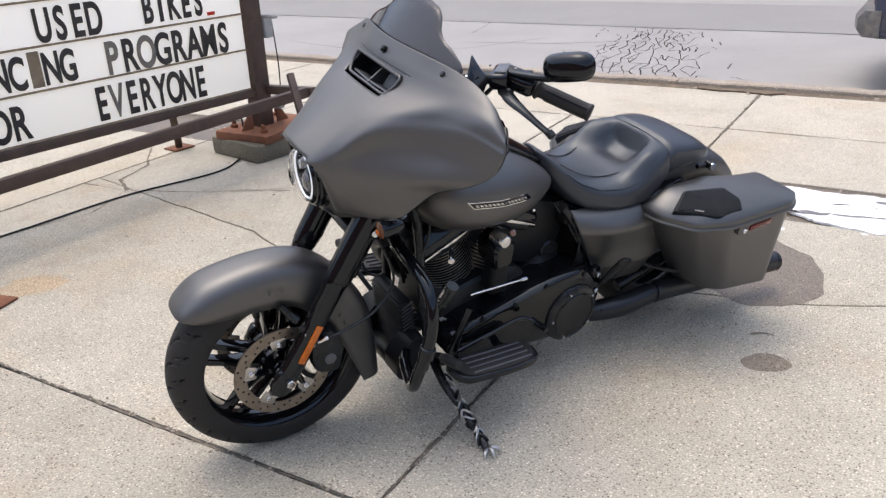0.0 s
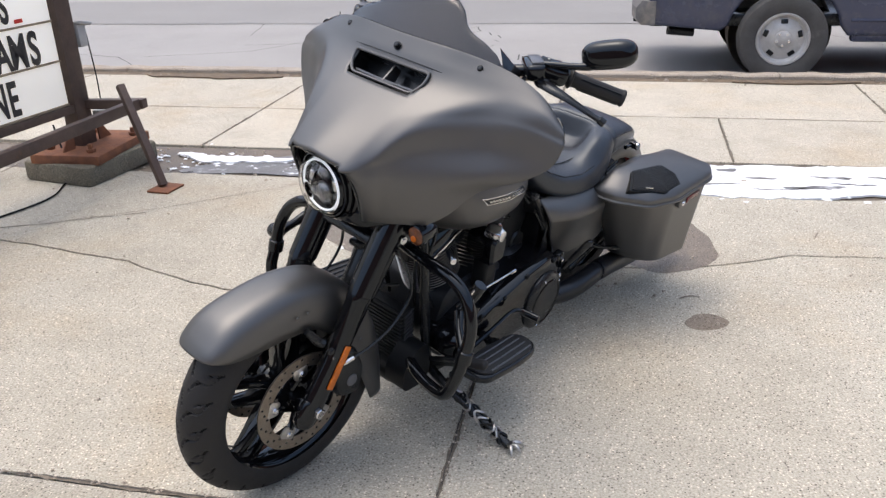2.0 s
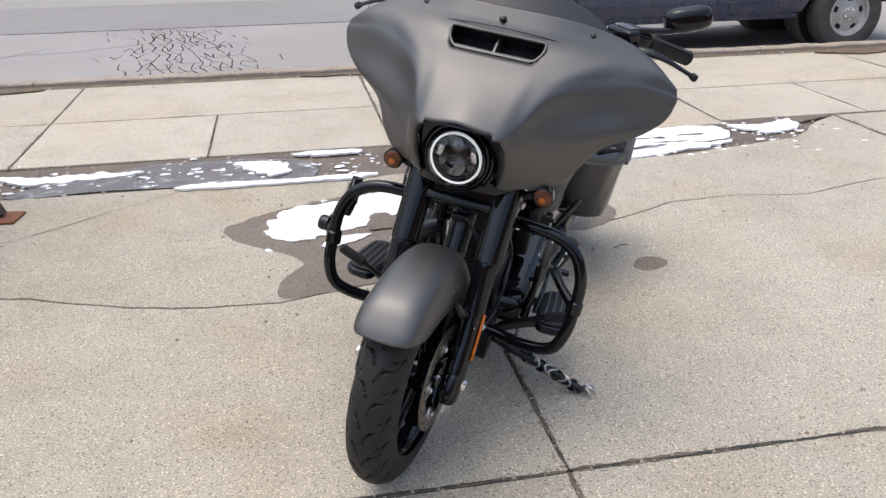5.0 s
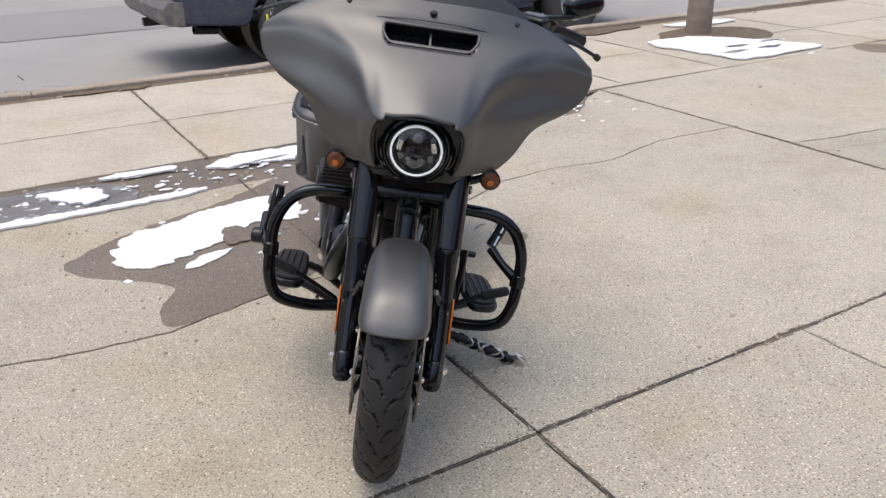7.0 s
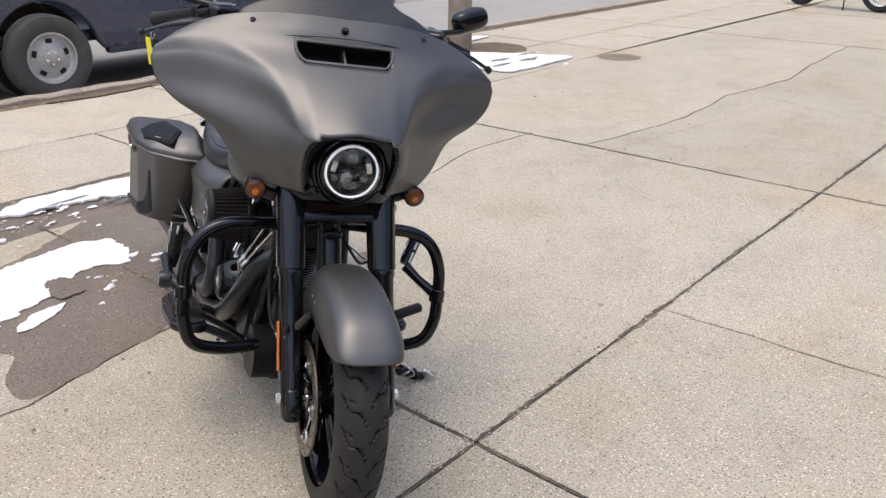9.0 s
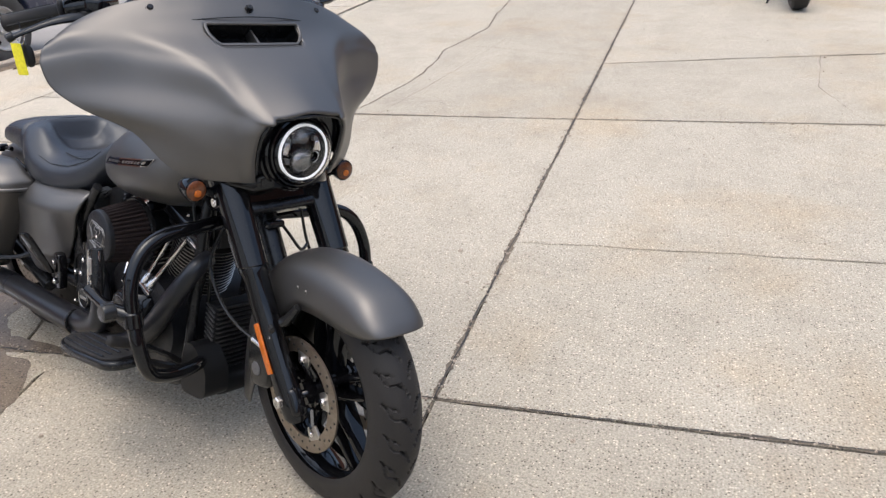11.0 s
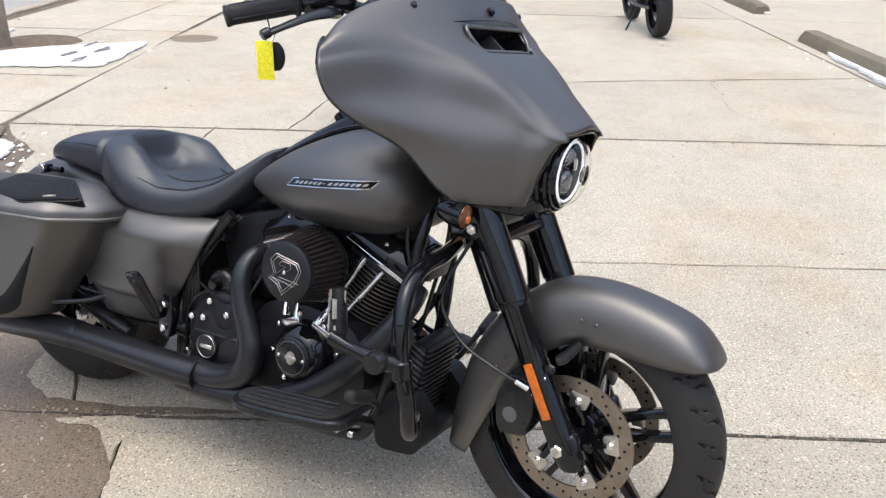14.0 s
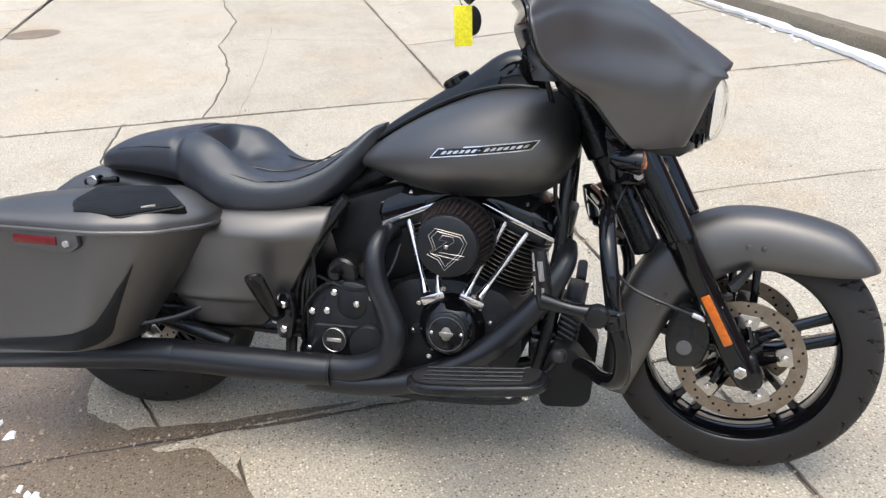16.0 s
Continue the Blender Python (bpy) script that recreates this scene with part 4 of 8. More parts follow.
for bx, by in ((-0.33, -0.15), (0.08, -0.15), (-0.33, 0.17), (0.08, 0.17)):
    part("anchor_bolt", rod((bx, by, 0.17), (bx, by, 0.235), 0.016, 6).join(rod((bx, by, 0.18), (bx, by, 0.205), 0.028, 6)), RUST, sign)
for gx in (-0.2, 0.03):
    part("gusset", prism([(gx, 0.18), (gx + 0.11 * (1 if gx > -0.1 else -1), 0.18), (gx, 0.34)], 0.012, 0.002, "y", 0.0), RUST, sign)
part("conduit", tube([(-0.19, -0.05, 0.2), (-0.19, -0.05, 0.9), (-0.19, -0.05, 1.6)], 0.014, 8, 3), GREYBOX, sign)
part("junction_box", block((0.07, 0.07, 0.14), 0.008).moved(pose(-0.2, 0.0, 0.86)), GREYBOX, sign, "grey electrical junction box")
part("box_cover", block((0.1, 0.1, 0.02), 0.006).moved(pose(-0.22, 0.01, 0.93, 8, -12, 0)), GREYBOX, sign, "pale weather cover")
part("junction_box", block((0.06, 0.06, 0.1), 0.008).moved(pose(-0.21, 0.03, 0.33)), GREYBOX, sign, "grey electrical junction box")
part("wire", tube([(-0.24, 0.02, 0.9), (-0.25, 0.03, 0.6), (-0.22, 0.05, 0.36)], 0.005, 6, 5), BLACK, sign)


def letters(text, right, left, z0, height, dim=()):
    """Raised letters; the word runs so that it reads from the lot."""
    n = len(text)
    step = (left - right) / n
    for i, c in enumerate(text):
        if c == " ":
            continue
        cu = bpy.data.curves.new("letter", "FONT")
        cu.body, cu.align_x, cu.size, cu.extrude, cu.offset = c, "CENTER", height / 0.72, 0.002, 0.007
        cu.materials.append(FADED if i in dim else LETTER)
        ob = new("letter", cu)
        ob.parent = sign
        wide = 1.35 if c == "I" else 1.05
        ob.matrix_local = Matrix.Translation((left - step * (i + 0.5), 0.002, z0)) @ pose(0, 0, 0, 90, 0, 180) @ Matrix.Diagonal((step / (height * 0.95) * 0.92 * wide, 1, 1, 1))


letters("EVERYONE", 0.366, 1.2, 0.495, 0.2, (1,))
letters("OR", 1.6, 1.83, 0.495, 0.19)
letters("PROGRAMS", 0.125, 1.085, 0.752, 0.195, (0, 2))
letters("NC NG", 1.257, 1.76, 0.765, 0.18)
letters("USED", 1.04, 1.46, 1.0, 0.185)
letters("BIKES", 0.3, 0.775, 1.015, 0.18)
part("red_bar", block((0.06, 0.006, 0.022), 0.001, 1).moved(pose(0.255, 0.002, 1.012)), REDPAINT, sign, "small red bar")
part("yellowed_blank", block((0.07, 0.004, 0.2), 0.001, 1).moved(pose(1.5, -0.002, 0.855)), TRACK, sign, "stained blank letter card")
cable = tube([(-4.2, 4.38, 0.3), (-4.04, 4.23, 0.05), (-3.99, 4.09, 0.008), (-3.93, 3.8, 0.008), (-4.11, 3.23, 0.008), (-4.18, 2.55, 0.008), (-4.28, 1.88, 0.008), (-4.55, 0.4, 0.008)], 0.006, 7, 8)
tagged(part("power_cable", cable, BLACK), "thin black power cable lying on the concrete", "cable")

# ---- wooden post ----
post = Geo()
rows = []
for i in range(15):
    z = -0.05 + 0.5 * i
    r = 0.14 - 0.0035 * i
    rows.append([(4.77 + r * (1 + 0.05 * noise.noise(Vector((math.cos(a) * 3, math.sin(a) * 3, z)))) * math.cos(a), 6.6 + r * math.sin(a), z) for a in (2 * math.pi * k / 20 for k in range(20))])
tagged(part("wooden_post", rings(rows), WOOD), "weathered grey wooden utility post in soil", "utility post")


# ---- pickup truck at the kerb ----
def pickup():
    t = thing("pickup_truck", "dirty navy blue pickup truck parked at the kerb", "pickup truck", pose(0.7, 9.14, ROADZ))
    R, FX, BX, HALF = 0.395, 3.58, -1.2, 0.96

    def arch(cx, r):
        return [(cx - r * math.cos(a), 0.4 + r * math.sin(a)) for a in (math.pi * k / 14 for k in range(15))]

    lower = [(BX + 0.02, 0.52), (-0.56, 0.46)] + arch(0.0, 0.5)[1:-1] + [(0.56, 0.42), (FX - 0.56, 0.42)] + arch(FX, 0.5)[1:-1] + [(FX + 0.56, 0.46), (FX + 0.95, 0.5), (FX + 1.02, 0.75), (FX + 0.98, 1.05), (FX - 0.35, 1.16), (1.0, 1.18), (BX, 1.18), (BX - 0.02, 0.8)]
    for s in (-1, 1):
        part("body_side", prism(lower, 0.1, 0.03, "y", s * (HALF - 0.05), 3), BLUE, t)
    part("floor", block((FX - BX + 0.8, 1.7, 0.12), 0.02).moved(pose((FX + BX) / 2 + 0.4, 0, 0.55)), BLACK, t)
    part("hood", block((1.4, 1.82, 0.14), 0.06, 3).moved(pose(FX + 0.28, 0, 1.1, 0, 3, 0)), BLUE, t)
    part("cargo_bed", block((0.06, 1.8, 0.6), 0.02).moved(pose(0.95, 0, 0.88)), BLUE, t)
    part("tailgate", block((0.07, 1.8, 0.66), 0.025).moved(pose(BX + 0.03, 0, 0.86)), BLUE, t)
    cabin = []
    for z, x0, x1, w in ((1.1, 1.02, FX - 0.3, 0.93), (1.2, 1.02, FX - 0.4, 0.92), (1.55, 1.1, FX - 0.95, 0.8), (1.8, 1.25, FX - 1.3, 0.7), (1.85, 1.4, FX - 1.45, 0.62)):
        cabin.append([(x, y, z) for x, y in rounded([(x0, -w), (x1, -w), (x1, w), (x0, w)], 0.12)])
    part("cabin", rings(cabin), BLUE, t)
    for s in (-1, 1):
        for x0, x1 in ((1.3, 2.1), (2.2, 2.95)):
            g = prism(rounded([(x0, 1.28), (x1, 1.28), (x1 - 0.15, 1.6), (x0 + 0.03, 1.62)], 0.05), 0.02, 0.003, "y", 0)
            part("side_window", g.moved(pose(0, s * 0.875, 0.42, s * 17, 0, 0) @ pose(0, 0, -0.42)), GLOSS, t)
        part("door_seam", block((0.012, 0.012, 0.7), 0.002, 1).moved(pose(2.15, s * (HALF - 0.002), 0.82)), BLACK, t)
        part("rocker_sill", block((2.4, 0.1, 0.12), 0.03).moved(pose(FX / 2, s * (HALF - 0.07), 0.42)), BLUE, t)
        part("body_crease", block((2.45, 0.02, 0.03), 0.008).moved(pose(FX / 2, s * HALF, 0.56)), BLUE, t)
    bump = []
    for y in (-0.98, -0.95, -0.7, 0, 0.7, 0.95, 0.98):
        e = 0.1 if abs(y) > 0.96 else (0.04 if abs(y) > 0.9 else 0)
        bump.append([(BX + 0.05, y, 0.52), (BX - 0.12 + e, y, 0.52), (BX - 0.17 + e, y, 0.58), (BX - 0.17 + e, y, 0.68), (BX - 0.12 + e, y, 0.74), (BX + 0.05, y, 0.74)])
    part("rear_bumper", rings(bump), DULL, t, "grimy dark grey rear bumper")
    part("front_bumper", block((0.22, 1.9, 0.24), 0.08, 3).moved(pose(FX + 1.0, 0, 0.6)), DULL, t, "grimy dark grey front bumper")
    part("grille", block((0.06, 1.0, 0.3), 0.03).moved(pose(FX + 1.02, 0, 0.9)), BLACK, t)
    for s in (-1, 1):
        part("headlight", block((0.08, 0.35, 0.22), 0.03).moved(pose(FX + 0.98, s * 0.72, 0.92)), CHROME, t)
        part("tail_light", block((0.05, 0.13, 0.34), 0.02).moved(pose(BX + 0.0, s * 0.88, 0.95)), RED, t)
    part("exhaust_tip", lathe([(0.045, 0), (0.045, -0.25), (0.036, -0.25), (0.036, -0.02), (0.0, -0.02)], 20, "x").moved(pose(BX + 0.42, -0.72, 0.42, 0, 6, 10)), BLACK, t)
    part("tow_hitch", block((0.3, 0.1, 0.08), 0.01).moved(pose(BX, 0, 0.46)), BLACK, t)
    part("rear_axle", rod((0, -0.75, R), (0, 0.75, R), 0.06), BLACK, t)
    part("front_axle", rod((FX, -0.75, R), (FX, 0.75, R), 0.05), BLACK, t)
    for x in (0.0, FX):
        for s in (-1, 1):
            part("wheel_well", lathe([(0.46, -0.15), (0.46, 0.15), (0.1, 0.15)], 28).moved(pose(x, s * 0.6, 0.42)), LINER, t)
            w = part("tyre", lathe([(0.235, -0.1), (0.27, -0.118), (0.34, -0.125), (0.378, -0.112), (0.394, -0.07), (0.397, 0), (0.394, 0.07), (0.378, 0.112), (0.34, 0.125), (0.27, 0.118), (0.235, 0.1)], 48), OLDRUBBER, t, "dusty all-terrain tyre")
            w.matrix_local = pose(x, s * (HALF - 0.06), R, 0, 0, 0 if s < 0 else 180)
            rim = part("rim", lathe([(0.24, -0.1), (0.232, -0.112), (0.22, -0.11), (0.21, -0.07), (0.19, -0.055), (0.12, -0.075), (0.1, -0.085), (0.075, -0.085), (0.07, -0.1), (0.045, -0.112), (0.0, -0.114)], 40), STEELRIM, w, "scuffed silver five-slot steel rim")
            for k in range(5):
                a = 2 * math.pi * k / 5 + 0.3
                part("rim_slot", block((0.062, 0.012, 0.042), 0.012, 2).moved(pose(0, 0, 0, 0, -math.degrees(a), 0) @ pose(0.158, -0.066, 0, 0, 90, 12)), BLACK, w)
                b = a + math.pi / 5
                part("lug_nut", rod((0.055 * math.cos(b), -0.115, 0.055 * math.sin(b)), (0.055 * math.cos(b), -0.08, 0.055 * math.sin(b)), 0.013, 6), CHROME, w)
    return t


pickup()


# ---- other motorcycles further off ----
def far_bike(m, label, rim_mat):
    t = thing("far_motorcycle", label, "motorcycle", m, "motorcycles parked further off")
    for x, w in ((0.0, 0.09), (1.4, 0.07)):
        tyre = part("tyre", lathe([(0.22, -w * 0.8), (0.27, -w), (0.305, -w * 0.75), (0.318, 0), (0.305, w * 0.75), (0.27, w), (0.22, w * 0.8)], 36).moved(pose(x, 0, 0.318)), RUBBER, t)
        rim = lathe([(0.225, -0.04), (0.21, -0.03), (0.21, 0.03), (0.225, 0.04)], 32).join(lathe([(0.04, -0.05), (0.045, 0), (0.04, 0.05)], 16))
        for k in range(5):
            rim.join(block((0.2, 0.02, 0.022), 0.006).moved(pose(0, 0, 0, 0, 72 * k, 0) @ pose(0.12, 0, 0)))
        part("rim", rim.moved(pose(x, 0, 0.318)), rim_mat, t)
    part("frame", tube([(0.05, 0.08, 0.32), (0.5, 0.12, 0.3), (0.9, 0.12, 0.35), (1.05, 0.04, 0.75)], 0.022, 8, 4).join(tube([(0.05, -0.08, 0.32), (0.5, -0.12, 0.3), (0.9, -0.12, 0.35), (1.05, -0.04, 0.75)], 0.022, 8, 4)), BLACK, t)
    part("fork", rod((1.4, -0.09, 0.32), (1.12, -0.09, 0.95), 0.024).join(rod((1.4, 0.09, 0.32), (1.12, 0.09, 0.95), 0.024)), BLACK, t)
    part("engine", block((0.36, 0.26, 0.34), 0.05, 3).moved(pose(0.68, 0, 0.45)), WRINKLE, t)
    part("fuel_tank", rings([[(x, h * math.cos(a), 0.78 + 0.1 * math.sin(a)) for a in (2 * math.pi * k / 16 for k in range(16))] for x, h in ((0.5, 0.06), (0.6, 0.12), (0.8, 0.15), (0.98, 0.12), (1.04, 0.05))]), GLOSS, t)
    part("seat", block((0.5, 0.24, 0.09), 0.04, 3).moved(pose(0.28, 0, 0.74, 0, -4, 0)), LEATHER, t)
    part("rear_fender", tube([(-0.3, 0, 0.45), (-0.2, 0, 0.64), (0.05, 0, 0.7), (0.3, 0, 0.66)], 0.08, 10, 4, 0.3), GLOSS, t)
    part("handlebar", tube([(0.95, 0.38, 1.05), (1.1, 0.2, 1.02), (1.1, -0.2, 1.02), (0.95, -0.38, 1.05)], 0.014, 8, 4), BLACK, t)
    part("side_stand", tube([(0.55, 0.12, 0.28), (0.5, 0.2, 0.14), (0.46, 0.28, 0.01)], 0.012, 8, 3).join(block((0.09, 0.05, 0.012), 0.003).moved(pose(0.46, 0.29, 0.008))), BLACK, t)
    return t


other = far_bike(pose(6.38, -0.11, 0.0, -6, 0, 2), "black motorcycle parked further off on its stand", GLOSS)
second = far_bike(pose(12.03, 3.93, 0.0, -6, 0, 75), "black motorcycle with white wheels far off", SIGNWHITE)
# ---- the touring motorcycle: x ahead, y to its left, z up, leaning on its side stand ----
BIKE = pose(-1.622, 1.793, 0, 0, 0, 243.8) @ pose(0, 0, 0, -11.5, 0, 0) @ pose(0.01, 0, 0.004)
bike = thing("touring_motorcycle", "matte grey bagger motorcycle leaning on its side stand", "motorcycle", BIKE)
HEAD = Vector((-0.42, 0, 0.98))
RAKE = Vector((-0.485, 0, 0.874))
STEER = Matrix.Translation(HEAD) @ Matrix.Rotation(radians(-5.2), 4, RAKE) @ Matrix.Translation(-HEAD)


def slim(x):
    """Width factor that narrows the body towards its tail, fitted to the camera's view."""
    return 1 - 0.065 * max(0.0, min(1.5, -x))


def B(name, geo, mat, parent=None, label="", angle=38):
    geo.v = [(p[0], p[1] * slim(p[0]), p[2]) for p in geo.v]
    return part(name, geo, mat, parent or bike, label, angle)


def F(name, geo, mat, parent=None, label="", angle=38):
    """A part that turns with the handlebar."""
    return part(name, geo.moved(STEER), mat, parent or bike, label, angle)


def thick(ob, t, offset=-1.0):
    mod = ob.modifiers.new("thickness", "SOLIDIFY")
    mod.thickness, mod.offset, mod.use_quality_normals = t, offset, True
    return ob


def bolt(p, d, r=0.008, h=0.008, seg=6):
    p, d = Vector(p), Vector(d).normalized()
    return rod(p, p + d * h, r, seg).join(rod(p + d * h * 0.6, p + d * (h + 0.002), r * 0.55, 8))


# -- wheels --
def tyre_geo(R, w, h, pitch, nu, grooves=True):
    rows = []
    deep = []
    nv = 56
    for i in range(nu):
        u = 2 * math.pi * i / nu
        row = []
        for j in range(nv + 1):
            v = -1 + 2 * j / nv
            phi = v * radians(112)
            y = w * math.copysign(abs(math.sin(phi)) ** 0.92, phi)
            r = R - h + h * math.cos(phi) * (1.0 if math.cos(phi) > 0 else 0.6)
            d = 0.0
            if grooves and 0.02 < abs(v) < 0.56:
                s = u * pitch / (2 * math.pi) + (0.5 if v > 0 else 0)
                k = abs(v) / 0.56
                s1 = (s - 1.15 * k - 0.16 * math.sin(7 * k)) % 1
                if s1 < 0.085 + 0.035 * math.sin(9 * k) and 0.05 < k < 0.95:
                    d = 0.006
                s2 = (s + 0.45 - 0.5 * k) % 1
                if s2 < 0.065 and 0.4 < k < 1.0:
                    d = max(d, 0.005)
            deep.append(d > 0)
            row.append(((r - d) * math.cos(u), y, (r - d) * math.sin(u)))
        rows.append(row)
    g = Geo()
    g.add([p for row in rows for p in row], [tuple(reversed(f)) for f in grid_faces(nu, nv + 1, True, False)])
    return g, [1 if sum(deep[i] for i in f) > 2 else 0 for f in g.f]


def wheel(place, R, w, h, nu, fork, rotors, label):
    put = (lambda g: g.moved(pose(*place))) if not fork else (lambda g: g.moved(STEER @ pose(*place)))
    rimr = R - h + 0.004
    wt = part("wheel", put(lathe([(rimr + 0.004, -w * 0.92), (rimr + 0.012, -w * 0.98), (rimr + 0.006, -w * 0.86), (rimr - 0.012, -w * 0.78), (rimr - 0.028, -w * 0.5), (rimr - 0.03, 0), (rimr - 0.028, w * 0.5), (rimr - 0.012, w * 0.78), (rimr + 0.006, w * 0.86), (rimr + 0.012, w * 0.98), (rimr + 0.004, w * 0.92)], 72)), GLOSS, bike, label)
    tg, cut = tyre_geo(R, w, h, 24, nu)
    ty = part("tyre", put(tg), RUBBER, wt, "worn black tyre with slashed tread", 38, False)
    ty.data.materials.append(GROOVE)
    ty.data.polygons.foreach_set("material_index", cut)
    for k in range(5):
        for s in (-1, 1):
            a0, a1 = 2 * math.pi * k / 5 + s * 0.17 + 0.35, 2 * math.pi * k / 5 + s * 0.13 + 0.35
            rows = []
            for t in (0, 0.15, 0.4, 0.7, 0.9, 1.0):
                r = 0.045 + (rimr - 0.025 - 0.045) * t
                a = a0 + (a1 - a0) * t
                a += s * 0.16 * (1 - t) ** 2
                c, sn = math.cos(a), math.sin(a)
                ww, dd = 0.0115 - 0.003 * math.sin(math.pi * t), (0.034 - 0.018 * t) * (w / 0.065) ** 0.5
                ring = [(r * c - x * sn, y, r * sn + x * c) for x, y in rounded([(-ww, -dd), (ww, -dd), (ww, dd), (-ww, dd)], 0.006, 2)]
                rows.append(ring)
            part("spoke", put(rings(rows)), GLOSS, wt)
    part("hub", put(lathe([(0.0, -0.085), (0.028, -0.085), (0.03, -0.06), (0.055, -0.055), (0.058, -0.03), (0.045, 0), (0.058, 0.03), (0.055, 0.055), (0.03, 0.06), (0.028, 0.085), (0.0, 0.085)], 32)), GLOSS, wt)
    for s in rotors:
        y = s * 0.088
        ro = part("brake_rotor", put(lathe([(0.112, y - 0.0025), (0.15, y - 0.0025), (0.15, y + 0.0025), (0.112, y + 0.0025), (0.112, y - 0.0025)], 64)), ROTOR, wt, "worn drilled steel brake rotor")
        holes = Geo()
        for i in range(45):
            a = 2 * math.pi * i / 45
            r = (0.12, 0.13, 0.141)[i % 3]
            holes.join(lathe([(0.0, 0.0033), (0.0033, 0.0033), (0.0038, 0.0024)], 8).join(lathe([(0.0, -0.0033), (0.0033, -0.0033), (0.0038, -0.0024)], 8)), pose(r * math.cos(a), y, r * math.sin(a)))
        tagged(part("rotor_hole", put(holes), BLACK, ro), "", "", "", "stuff")
        for k in range(5):
            a = 2 * math.pi * k / 5 + 0.1
            tab = prism(rounded([(-0.02, 0.082), (0.02, 0.082), (0.026, 0.118), (-0.026, 0.118)], 0.008), 0.006, 0.0015, "y", y)
            part("rotor_tab", put(tab.moved(pose(0, 0, 0, 0, math.degrees(a), 0))), ALLOY, ro)
            c = Vector((math.sin(a), 0, math.cos(a))) * 0.1
            part("rotor_bolt", put(bolt((c.x, y + s * 0.003, c.z), (0, s, 0), 0.0095, 0.007)), CHROME, ro)
            part("carrier_arm", put(rod((math.sin(a + 0.35) * 0.045, y * 0.75, math.cos(a + 0.35) * 0.045), (c.x * 0.9, y, c.z * 0.9), 0.011, 8, 0.009)), GLOSS, ro)
    return wt


wheel((0, 0, 0.323), 0.323, 0.065, 0.078, 480, True, (-1, 1), "gloss black ten-spoke front wheel")
wheel((-1.63, -0.006, 0.312), 0.327, 0.094, 0.1, 240, False, (-1,), "gloss black ten-spoke rear wheel")
F("front_axle", rod((0, -0.165, 0.323), (0, 0.165, 0.323), 0.011).join(rod((0, -0.165, 0.323), (0, -0.15, 0.323), 0.0155, 6)).join(rod((0, 0.165, 0.323), (0, 0.15, 0.323), 0.0155, 6)), CHROME)
B("rear_axle", rod((-1.63, -0.16, 0.312), (-1.63, 0.14, 0.312), 0.014), CHROME)


# -- front fork, fender, brakes --
def fork_at(z, y):
    return Vector((-0.045 - 0.555 * (z - 0.41), y, z))


